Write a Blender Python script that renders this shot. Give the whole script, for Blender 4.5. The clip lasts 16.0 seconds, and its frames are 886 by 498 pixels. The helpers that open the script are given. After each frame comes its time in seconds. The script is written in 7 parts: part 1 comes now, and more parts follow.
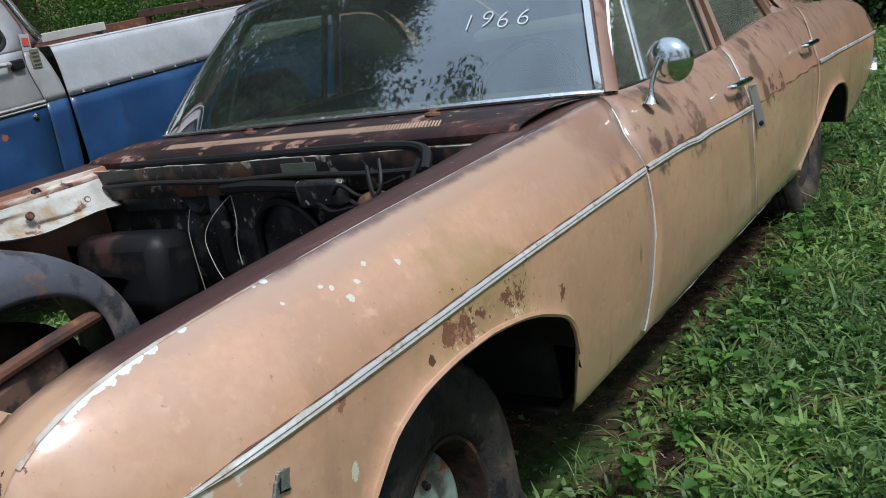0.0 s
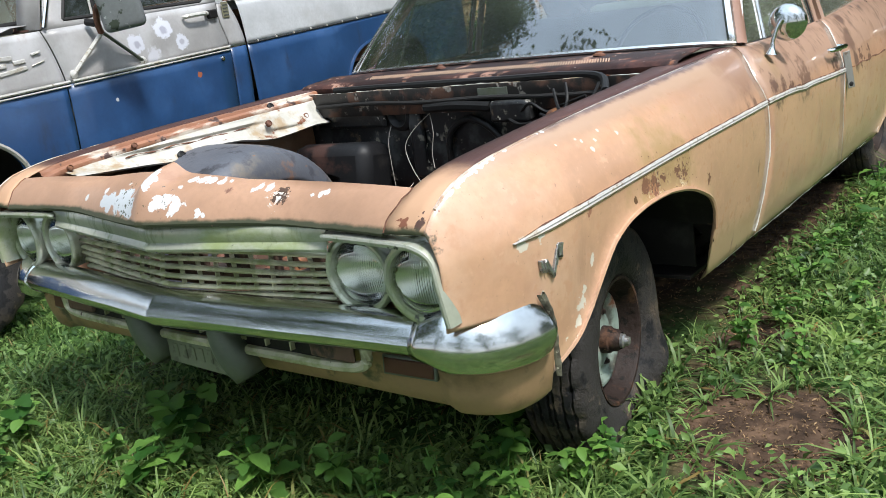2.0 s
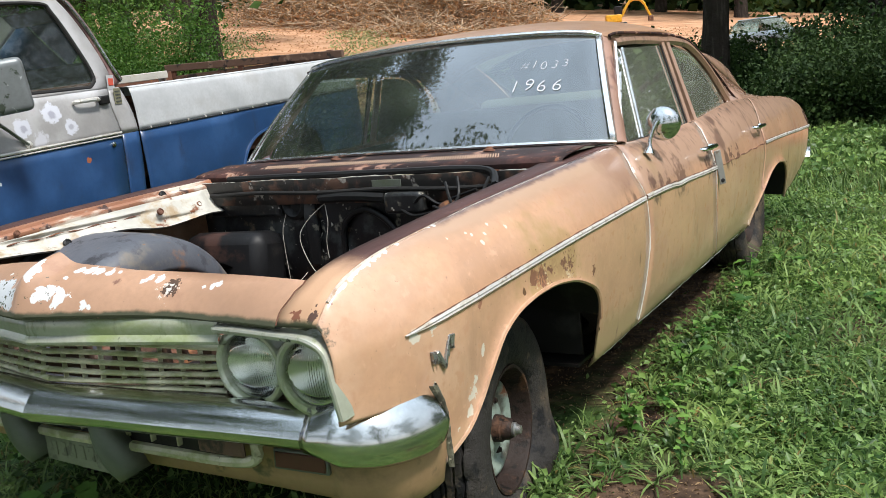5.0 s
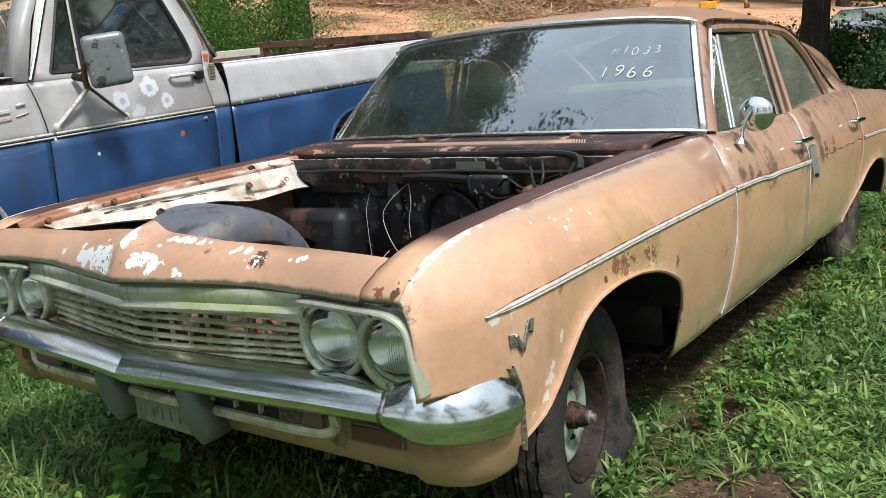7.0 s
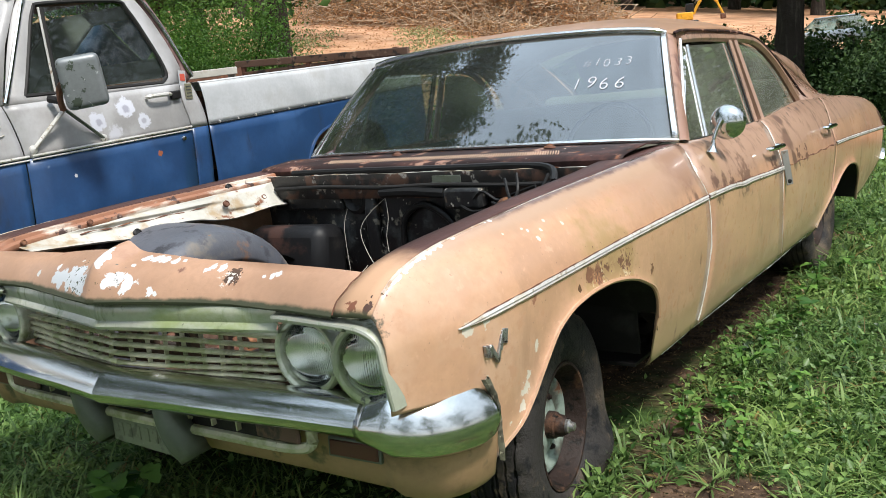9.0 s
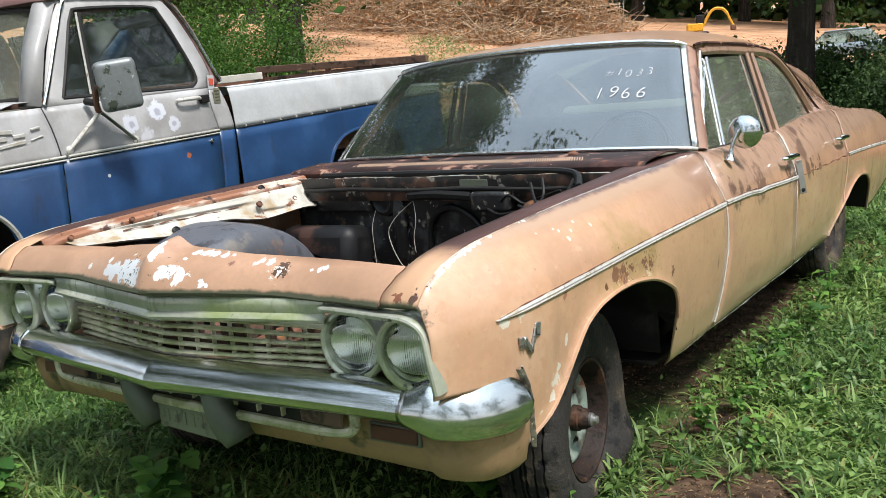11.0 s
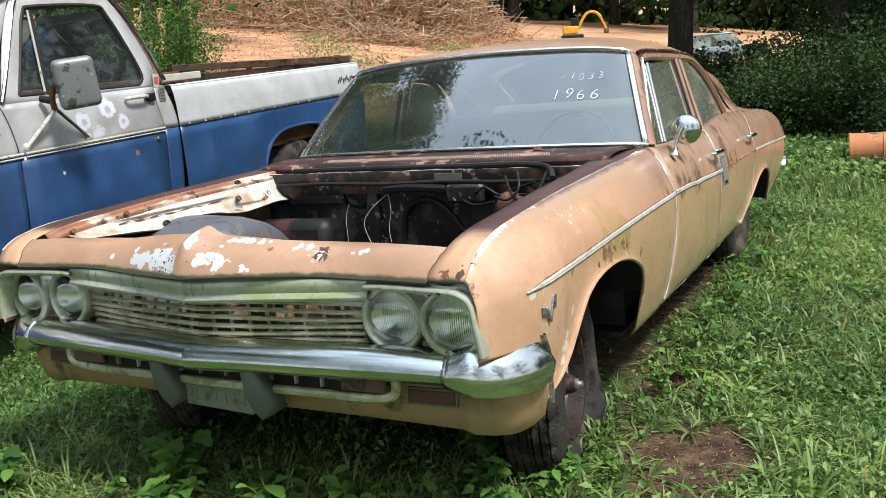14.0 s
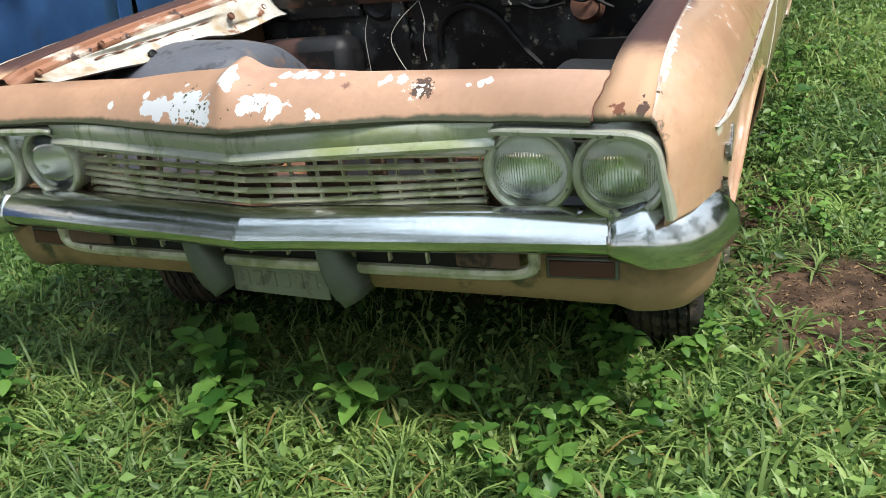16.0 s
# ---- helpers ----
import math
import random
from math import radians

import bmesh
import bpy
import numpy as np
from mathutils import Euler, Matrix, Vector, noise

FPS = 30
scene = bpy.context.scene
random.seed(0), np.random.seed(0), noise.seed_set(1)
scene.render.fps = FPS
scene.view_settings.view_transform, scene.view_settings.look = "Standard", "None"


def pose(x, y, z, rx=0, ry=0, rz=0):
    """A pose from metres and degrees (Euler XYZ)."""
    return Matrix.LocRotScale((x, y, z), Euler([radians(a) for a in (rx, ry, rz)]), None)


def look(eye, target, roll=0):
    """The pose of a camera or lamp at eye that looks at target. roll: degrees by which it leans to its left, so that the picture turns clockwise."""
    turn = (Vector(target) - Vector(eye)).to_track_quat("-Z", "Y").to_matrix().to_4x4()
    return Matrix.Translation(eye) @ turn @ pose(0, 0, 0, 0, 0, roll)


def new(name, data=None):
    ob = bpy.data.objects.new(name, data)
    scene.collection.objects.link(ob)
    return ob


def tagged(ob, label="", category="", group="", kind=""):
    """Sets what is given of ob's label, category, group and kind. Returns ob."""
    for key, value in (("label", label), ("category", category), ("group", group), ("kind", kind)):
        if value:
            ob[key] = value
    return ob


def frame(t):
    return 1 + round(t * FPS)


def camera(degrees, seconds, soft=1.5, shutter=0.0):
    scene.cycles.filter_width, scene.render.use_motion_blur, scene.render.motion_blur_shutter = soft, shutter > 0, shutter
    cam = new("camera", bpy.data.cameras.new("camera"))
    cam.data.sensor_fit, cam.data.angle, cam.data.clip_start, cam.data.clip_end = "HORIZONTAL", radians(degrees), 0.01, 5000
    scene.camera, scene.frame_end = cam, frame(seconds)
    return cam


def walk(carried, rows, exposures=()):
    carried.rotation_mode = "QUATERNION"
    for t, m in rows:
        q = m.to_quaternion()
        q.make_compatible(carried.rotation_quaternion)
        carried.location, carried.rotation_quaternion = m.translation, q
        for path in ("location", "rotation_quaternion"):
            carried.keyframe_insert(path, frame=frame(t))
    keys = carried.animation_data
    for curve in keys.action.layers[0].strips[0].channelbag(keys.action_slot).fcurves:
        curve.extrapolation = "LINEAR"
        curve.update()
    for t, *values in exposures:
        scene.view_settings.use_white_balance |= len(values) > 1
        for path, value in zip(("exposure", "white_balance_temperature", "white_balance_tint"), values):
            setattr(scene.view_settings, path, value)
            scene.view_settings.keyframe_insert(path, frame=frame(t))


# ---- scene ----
cam = camera(52.9, 16.0, soft=0.7, shutter=0.1)
METRES, EYE, TILT, LEAN, TURN = 8.0, 1.5, 0.0, 0.0, 0.0
PATH = [
    (0, (1.856, -1.125, 1.247), (0.703, 0.412, 0.695), -11.2),
    (0.5, (2.001, -1.438, 1.251), (0.897, 0.149, 0.739), -13.7),
    (1, (1.959, -1.76, 1.224), (0.828, -0.207, 0.667), -12.9),
    (1.5, (1.967, -1.917, 1.232), (0.764, -0.433, 0.641), -9.8),
    (2, (1.974, -1.988, 1.232), (0.742, -0.514, 0.676), -8.6),
    (2.5, (1.971, -2.021, 1.231), (0.736, -0.536, 0.711), -7.6),
    (3, (1.966, -2.017, 1.234), (0.738, -0.517, 0.741), -7.8),
    (3.5, (1.999, -1.999, 1.251), (0.875, -0.41, 0.791), -9.1),
    (3.7, (1.998, -1.982, 1.246), (0.94, -0.344, 0.803), -8.8),
    (5.8, (1.998, -2.019, 1.257), (0.889, -0.402, 0.864), -4.5),
    (6, (1.986, -2.02, 1.249), (0.823, -0.444, 0.846), -4.5),
    (6.5, (1.986, -2.03, 1.252), (0.786, -0.486, 0.829), -4.8),
    (7, (1.994, -2.018, 1.253), (0.803, -0.468, 0.833), -5.4),
    (7.5, (2.005, -2.015, 1.256), (0.839, -0.443, 0.845), -6.0),
    (8, (2.009, -2.024, 1.253), (0.841, -0.451, 0.85), -6.1),
    (8.5, (2.02, -2.017, 1.254), (0.847, -0.448, 0.85), -6.5),
    (9, (2.024, -2.013, 1.248), (0.858, -0.436, 0.857), -6.5),
    (9.5, (2.025, -2.02, 1.255), (0.853, -0.447, 0.868), -6.0),
    (9.7, (2.022, -2.025, 1.253), (0.841, -0.458, 0.863), -5.6),
    (11.8, (2.045, -2.306, 1.268), (0.89, -0.71, 0.922), -6.3),
    (12, (2.023, -2.348, 1.28), (0.92, -0.716, 0.936), -6.6),
    (12.5, (1.894, -2.481, 1.3), (0.902, -0.782, 0.939), -7.2),
    (13, (1.858, -2.568, 1.301), (0.893, -0.865, 0.893), -6.0),
    (13.5, (1.866, -2.585, 1.309), (0.901, -0.882, 0.898), -5.5),
    (14, (1.863, -2.598, 1.305), (0.915, -0.883, 0.904), -5.2),
    (14.5, (1.832, -2.608, 1.311), (0.904, -0.886, 0.892), -4.6),
    (15, (1.73, -2.628, 1.299), (0.814, -0.925, 0.788), -6.0),
    (15.5, (1.521, -2.431, 1.263), (0.637, -0.767, 0.593), -8.4),
    (16, (1.167, -2.259, 1.269), (0.39, -0.61, 0.448), -7.8),
]
walk(cam, [(t, look(eye, target, roll)) for t, eye, target, roll in PATH], exposures=[(0.0, -0.52, 5900, 10), (0.5, -0.28, 5950, 10), (1.0, -0.1, 6050, 10), (1.5, 0.12, 6250, 10), (2.5, 0.2, 6350, 10), (3.5, 0.12, 6500, 10), (9.0, 0.16, 6550, 10), (14.0, 0.24, 6550, 10), (15.0, 0.28, 6600, 10), (15.5, 0.36, 6600, 10), (16.0, 0.3, 6600, 10)])

# ---- light ----
world = bpy.data.worlds.new("sky")
scene.world = world
world.use_nodes = True
wn = world.node_tree.nodes
sky = wn.new("ShaderNodeTexSky")
sky.sky_type = 'NISHITA'
sky.sun_disc = False
SUN_EL, SUN_AZ = 57.0, 106.0
sky.sun_elevation, sky.sun_rotation = radians(SUN_EL), radians(SUN_AZ)
sky.air_density, sky.dust_density, sky.ozone_density = 1.0, 2.0, 1.0
wn["Background"].inputs[1].default_value = 0.15
# bright thin overcast: cloud over a washed-out sky
hsv, cl, ctc, crg, csum = wn.new("ShaderNodeHueSaturation"), wn.new("ShaderNodeTexNoise"), wn.new("ShaderNodeTexCoord"), wn.new("ShaderNodeMapRange"), wn.new("ShaderNodeMix")
cl.inputs["Scale"].default_value, cl.inputs["Detail"].default_value = 2.6, 6.0
crg.inputs["From Min"].default_value, crg.inputs["From Max"].default_value = 0.35, 0.68
crg.inputs["To Min"].default_value, crg.inputs["To Max"].default_value = 0.6, 0.95
hsv.inputs["Saturation"].default_value = 0.7
csum.data_type = 'RGBA'
cgr, csep = wn.new("ShaderNodeMix"), wn.new("ShaderNodeSeparateXYZ")   # an overcast sky is brightest overhead
cgr.data_type = 'RGBA'
cgr.inputs[6].default_value, cgr.inputs[7].default_value = (4.2, 4.3, 4.4, 1), (9.6, 12.0, 14.6, 1)
for a_, b_ in ((ctc.outputs["Generated"], csep.inputs[0]), (csep.outputs[2], cgr.inputs[0]), (cgr.outputs[2], csum.inputs[7]), (ctc.outputs["Generated"], cl.inputs["Vector"]), (cl.outputs["Fac"], crg.inputs[0]), (crg.outputs[0], csum.inputs[0]), (sky.outputs[0], hsv.inputs["Color"]), (hsv.outputs[0], csum.inputs[6]), (csum.outputs[2], wn["Background"].inputs[0])):
    world.node_tree.links.new(a_, b_)
sun = new("sun", bpy.data.lights.new("sun", 'SUN'))
sun.data.energy, sun.data.angle, sun.data.color = 4.5, radians(9), (1.0, 0.96, 0.90)
sun.matrix_world = look((0, 0, 30), (-math.sin(radians(SUN_AZ)), -math.cos(radians(SUN_AZ)), 30 - math.tan(radians(SUN_EL))))

# ---- materials ----


def material(name, base, rough=0.6, metal=0.0, layers=(), bump=(), spec=0.5, coat=0.0, rough_var=0.12):
    """layers: ("noise", colour, scale, low, high[, stretch]) or ("spot", colour, centre, radius, scale, depth[,
    softness]) or ("streak", colour, scale, low, high, stretch, axis, from, to) or
    ("fleck", colour, centre, reach, scale, level, falloff[, softness]): ragged flakes that thin out round a centre, or
    ("band", colour, axis, edge, width, scale): wear, and here and there painted light, in the thing's own coordinates,
    one over the other."""
    m = bpy.data.materials.new(name)
    m.use_nodes = True
    nt = m.node_tree
    n, link = nt.nodes, nt.links.new
    b = n["Principled BSDF"]
    tc = n.new("ShaderNodeTexCoord")

    def noise_tex(scale, detail=6.0, stretch=None, rough_=0.6):
        t = n.new("ShaderNodeTexNoise")
        t.inputs["Scale"].default_value, t.inputs["Detail"].default_value, t.inputs["Roughness"].default_value = scale, detail, rough_
        if stretch:
            mp = n.new("ShaderNodeMapping")
            mp.inputs["Scale"].default_value = stretch
            link(tc.outputs["Object"], mp.inputs[0])
            link(mp.outputs[0], t.inputs["Vector"])
        else:
            link(tc.outputs["Object"], t.inputs["Vector"])
        return t.outputs["Fac"]

    def ranged(value, low, high):
        r = n.new("ShaderNodeMapRange")
        r.interpolation_type = 'SMOOTHSTEP'
        r.inputs["From Min"].default_value, r.inputs["From Max"].default_value = low, high
        link(value, r.inputs["Value"])
        return r.outputs[0]

    def maths(op, a, c):
        x = n.new("ShaderNodeMath")
        x.operation = op
        for i, v in enumerate((a, c)):
            if isinstance(v, (int, float)):
                x.inputs[i].default_value = v
            else:
                link(v, x.inputs[i])
        return x.outputs[0]

    def mixed(fac, a, c):
        x = n.new("ShaderNodeMix")
        x.data_type = 'RGBA'
        for i, v in ((0, fac), (6, a), (7, c)):
            if isinstance(v, tuple):
                x.inputs[i].default_value = (*v, 1)
            else:
                link(v, x.inputs[i])
        return x.outputs[2]

    # broad and fine unevenness of the base colour
    dark = tuple(c * 0.80 for c in base)
    light = tuple(min(1, c * 1.12) for c in base)
    colour = mixed(ranged(noise_tex(3.1), 0.3, 0.7), dark, light)
    fine = noise_tex(60.0, 4.0)
    colour = mixed(maths('MULTIPLY', ranged(fine, 0.35, 0.75), 0.35), colour, tuple(c * 0.75 for c in base))
    masks = None
    for lay in layers:
        kind, col = lay[0], lay[1]
        if kind == "noise":
            f = ranged(noise_tex(lay[2], 8.0, lay[5] if len(lay) > 5 else None), lay[3], lay[4])
        elif kind == "streak":
            s = n.new("ShaderNodeSeparateXYZ")
            link(tc.outputs["Object"], s.inputs[0])
            f = maths('MULTIPLY', ranged(noise_tex(lay[2], 8.0, lay[5]), lay[3], lay[4]), ranged(s.outputs[lay[6]], lay[7], lay[8]))
        elif kind == "fleck":
            d = n.new("ShaderNodeVectorMath")
            d.operation = 'DISTANCE'
            link(tc.outputs["Object"], d.inputs[0])
            d.inputs[1].default_value = lay[2]
            f = ranged(maths('SUBTRACT', noise_tex(lay[4], 7.0), maths('MULTIPLY', maths('DIVIDE', d.outputs["Value"], lay[3]), lay[6])), lay[5], lay[5] + (lay[7] if len(lay) > 7 else .012))
        elif kind == "spot":
            d = n.new("ShaderNodeVectorMath")
            d.operation = 'DISTANCE'
            link(tc.outputs["Object"], d.inputs[0])
            d.inputs[1].default_value = lay[2]
            wob = maths('MULTIPLY', maths('SUBTRACT', noise_tex(lay[4], 6.0), 0.5), lay[5])
            f = ranged(maths('ADD', maths('DIVIDE', d.outputs["Value"], lay[3]), wob), 1 + (lay[6] if len(lay) > 6 else 0.06), 1 - (lay[6] if len(lay) > 6 else 0.06))
        else:
            s = n.new("ShaderNodeSeparateXYZ")
            link(tc.outputs["Object"], s.inputs[0])
            wob = maths('MULTIPLY', maths('SUBTRACT', noise_tex(lay[5], 7.0), 0.5), abs(lay[4]) * 3)
            v = maths('ADD', s.outputs[lay[2]], wob)
            f = ranged(v, lay[3] - lay[4], lay[3] + lay[4])
            if len(lay) > 6:
                f = maths('MULTIPLY', f, ranged(s.outputs[lay[6][0]], *lay[6][1:]))
        colour = mixed(f, colour, col)
        masks = f if masks is None else maths('MAXIMUM', masks, f)
    link(colour, b.inputs["Base Color"])
    b.inputs["Metallic"].default_value = metal
    b.inputs["Specular IOR Level"].default_value = spec
    b.inputs["Coat Weight"].default_value = coat
    b.inputs["Coat Roughness"].default_value = 0.17
    r = maths('ADD', rough - rough_var / 2, maths('MULTIPLY', noise_tex(9.0), rough_var))
    if masks is not None:
        r = maths('MAXIMUM', r, maths('MULTIPLY', masks, 0.62))
        if metal > 0.3:
            link(maths('MULTIPLY', maths('SUBTRACT', 1.0, masks), metal), b.inputs["Metallic"])
    link(r, b.inputs["Roughness"])
    if bump:
        bp = n.new("ShaderNodeBump")
        bp.inputs["Strength"].default_value, bp.inputs["Distance"].default_value = bump[1], bump[2] if len(bump) > 2 else 0.004
        link(noise_tex(bump[0], 5.0), bp.inputs["Height"])
        link(bp.outputs[0], b.inputs["Normal"])
    return m


TAN, PINK, PRIMER, WHITE, RUST = (0.572, 0.330, 0.203), (0.48, 0.264, 0.184), (0.075, 0.035, 0.03), (0.58, 0.58, 0.57), (0.17, 0.06, 0.025)
chip = lambda x, y, z, r, s=80.0: ("spot", (0.62, 0.565, 0.47), (x, y, z), r * .44, s, 4.2)
M_PAINT = material("faded_tan_paint", TAN, 0.34, 0.0, [
    ("noise", PINK, 2.2, 0.50, 0.68), ("noise", (0.62, 0.40, 0.275), 1.7, 0.52, 0.70), ("noise", (0.43, 0.255, 0.16), 5.0, 0.55, 0.72, (1, 1, 0.3)), ("noise", (0.535, 0.307, 0.190), 21.0, 0.50, 0.66), ("noise", (0.60, 0.36, 0.235), 33.0, 0.58, 0.70), ("noise", (0.30, 0.18, 0.12), 95.0, 0.64, 0.74), ("band", (0.40, 0.245, 0.165), 2, 0.745, 0.035, 5.0), ("band", (0.30, 0.175, 0.115), 2, 0.88, 0.05, 9.0),
    ("noise", (0.26, 0.145, 0.095), 9.0, 0.58, 0.80, (1, 1, 0.16)), ("streak", (0.15, 0.085, 0.06), 17.0, 0.50, 0.74, (1, 1, 0.13), 2, 0.68, 0.84), ("streak", (0.11, 0.065, 0.045), 26.0, 0.56, 0.70, (1, 1, 0.20), 2, 0.76, 0.90), ("streak", (0.22, 0.125, 0.08), 20.0, 0.56, 0.74, (1, 1, 0.15), 2, 0.56, 0.40), ("noise", (0.36, 0.235, 0.135), 3.5, 0.60, 0.80, (1, 1, 0.5)),
    ("fleck", (0.15, 0.08, 0.055), (0.97, 1.02, 0.745), 0.10, 16.0, 0.30, 0.26, 0.14), ("fleck", (0.15, 0.08, 0.055), (0.985, 1.16, 0.738), 0.05, 22.0, 0.30, 0.26, 0.14), ("fleck", (0.15, 0.08, 0.055), (0.985, 1.72, 0.735), 0.09, 18.0, 0.32, 0.26, 0.14), ("fleck", (0.17, 0.09, 0.06), (0.99, 2.10, 0.70), 0.06, 30.0, 0.36, 0.24, 0.08), ("fleck", (0.17, 0.09, 0.06), (0.99, 2.22, 0.705), 0.06, 30.0, 0.36, 0.24, 0.08), ("spot", (0.17, 0.095, 0.065), (0.985, 2.00, 0.70), 0.035, 14.0, 4.0, 0.5), ("spot", (0.16, 0.09, 0.06), (0.955, 2.03, 0.82), 0.035, 12.0, 3.0, 0.5), ("spot", (0.15, 0.08, 0.055), (0.92, 2.06, 0.87), 0.035, 12.0, 3.0, 0.5), ("spot", (0.20, 0.11, 0.075), (0.97, 2.00, 0.78), 0.04, 12.0, 4.0, 0.5), ("spot", (0.20, 0.11, 0.075), (0.99, 1.32, 0.735), 0.06, 30.0, 5.0, 0.6), ("spot", (0.10, 0.055, 0.04), (0.99, 1.80, 0.70), 0.04, 22.0, 4.5, 0.5), ("spot", (0.12, 0.06, 0.045), (0.95, 4.30, 0.62), 0.10, 12.0, 3.0, 0.4),
    # lowest two bands: olive dirt plus the sill's shade, both put into the colour
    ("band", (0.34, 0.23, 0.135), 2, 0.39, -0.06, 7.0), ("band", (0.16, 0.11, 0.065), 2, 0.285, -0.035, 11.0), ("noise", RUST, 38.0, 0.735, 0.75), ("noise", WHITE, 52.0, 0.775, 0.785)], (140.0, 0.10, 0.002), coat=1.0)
M_FENDER = material("faded_tan_fender_paint", TAN, 0.34, 0.0, [
    ("noise", PINK, 2.6, 0.50, 0.66), ("noise", (0.62, 0.40, 0.275), 1.7, 0.52, 0.70), ("noise", (0.43, 0.255, 0.16), 5.0, 0.55, 0.72, (1, 1, 0.3)), ("noise", (0.535, 0.307, 0.190), 21.0, 0.50, 0.66), ("noise", (0.60, 0.36, 0.235), 33.0, 0.58, 0.70), ("noise", (0.30, 0.18, 0.12), 95.0, 0.64, 0.74), ("band", (0.40, 0.245, 0.165), 2, 0.78, 0.05, 5.0, (1, 0.1, 0.75)), ("band", (0.42, 0.27, 0.18), 2, 0.865, 0.02, 6.0),
    ("band", (0.13, 0.07, 0.055), 0, 0.893, -0.010, 22.0, (1, -0.42, -0.15)), ("spot", (0.42, 0.27, 0.13), (0.99, 0.12, 0.665), 0.15, 14.0, 3.0, 0.5),
    ("fleck", (0.62, 0.50, 0.34), (1.0, 0.05, 0.668), 0.05, 60.0, 0.48, 0.10), ("fleck", (0.60, 0.48, 0.32), (1.0, 0.19, 0.650), 0.05, 60.0, 0.50, 0.10), ("fleck", (0.20, 0.085, 0.05), (1.0, -0.01, 0.697), 0.026, 34.0, 0.22, 0.30), ("fleck", (0.20, 0.085, 0.05), (1.0, 0.03, 0.688), 0.026, 34.0, 0.22, 0.30), ("fleck", (0.15, 0.06, 0.035), (1.0, 0.085, 0.680), 0.030, 60.0, 0.36, 0.26), ("fleck", (0.16, 0.065, 0.04), (1.0, 0.180, 0.682), 0.024, 60.0, 0.36, 0.22), ("fleck", (0.16, 0.065, 0.04), (1.0, 0.225, 0.668), 0.024, 60.0, 0.36, 0.22), ("fleck", (0.17, 0.07, 0.04), (1.0, 0.398, 0.604), 0.018, 50.0, 0.30, 0.26), ("fleck", (0.30, 0.13, 0.08), (1.0, -0.29, 0.709), 0.020, 40.0, 0.36, 0.26), ("spot", (0.11, 0.045, 0.02), (1.0, -0.074, 0.675), 0.009, 60.0, 2.5), ("fleck", (0.36, 0.17, 0.09), (1.0, 0.02, 0.690), 0.040, 110.0, 0.47, 0.12), ("fleck", (0.13, 0.055, 0.035), (1.0, 0.05, 0.688), 0.075, 95.0, 0.52, 0.12), ("fleck", (0.15, 0.065, 0.04), (1.0, 0.20, 0.672), 0.080, 95.0, 0.52, 0.12), ("fleck", (0.36, 0.225, 0.11), (1.0, 0.12, 0.656), 0.10, 26.0, 0.36, 0.22, 0.10),
    ("band", (0.40, 0.27, 0.15), 2, 0.40, -0.05, 6.0),
    ("fleck", (0.20, 0.11, 0.075), (0.965, 0.78, 0.775), 0.10, 16.0, 0.36, 0.22, 0.16), ("streak", (0.20, 0.12, 0.075), 22.0, 0.54, 0.70, (1, 1, 0.2), 2, 0.50, 0.34),
    chip(0.956, -0.183, 0.828, 0.016), chip(0.936, -0.114, 0.856, 0.012), chip(0.931, -0.215, 0.858, 0.010), chip(0.925, -0.291, 0.860, 0.008), chip(0.948, -0.150, 0.842, 0.009), chip(0.912, 0.614, 0.867, 0.019), chip(0.908, 0.645, 0.868, 0.009),
    chip(0.990, -0.289, 0.593, 0.026, 60.0), chip(0.980, -0.325, 0.535, 0.020, 60.0), chip(0.978, -0.340, 0.505, 0.034, 60.0), chip(0.974, -0.353, 0.467, 0.026, 60.0), chip(0.979, -0.545, 0.706, 0.034, 50.0), chip(0.985, -0.486, 0.711, 0.026, 60.0), chip(0.972, -0.495, 0.590, 0.022, 60.0), chip(0.975, -0.40, 0.440, 0.016, 60.0),
    ("spot", RUST, (0.80, -0.735, 0.80), 0.016, 60.0, 3.0), ("spot", (0.20, 0.08, 0.05), (0.868, -0.72, 0.81), 0.016, 60.0, 4.0, 0.2), ("spot", (0.07, 0.065, 0.04), (0.87, -0.735, 0.765), 0.03, 60.0, 4.0, 0.4), ("spot", (0.62, 0.57, 0.50), (0.955, -0.36, 0.55), 0.012, 60.0, 4.0), chip(0.965, -0.40, 0.62, 0.012), chip(0.985, -0.24, 0.66, 0.014), chip(0.94, -0.20, 0.852, 0.010), chip(0.955, -0.05, 0.838, 0.012), chip(0.93, 0.02, 0.862, 0.009), ("spot", (0.30, 0.17, 0.11), (0.90, 0.80, 0.88), 0.12, 9.0, 3.0, 0.7),
    *[("fleck", (0.64, 0.64, 0.61), (0.888, y, z), r, 34.0, 0.20, 0.30) for y, z, r in ((-0.672, 0.843, 0.011), (-0.650, 0.852, 0.014), (-0.628, 0.860, 0.015), (-0.606, 0.865, 0.015), (-0.584, 0.870, 0.014), (-0.562, 0.873, 0.013), (-0.540, 0.876, 0.012), (-0.518, 0.879, 0.010), (-0.496, 0.881, 0.009), (-0.44, 0.884, 0.006), (-0.30, 0.891, 0.005), (-0.28, 0.892, 0.006))],
    ("fleck", (0.14, 0.055, 0.035), (0.882, -0.69, 0.822), 0.020, 60.0, 0.44, 0.16),
    ("noise", (0.09, 0.05, 0.035), 8.0, 0.70, 0.77, (1, 1, 0.4))], (140.0, 0.10, 0.002), coat=1.0)
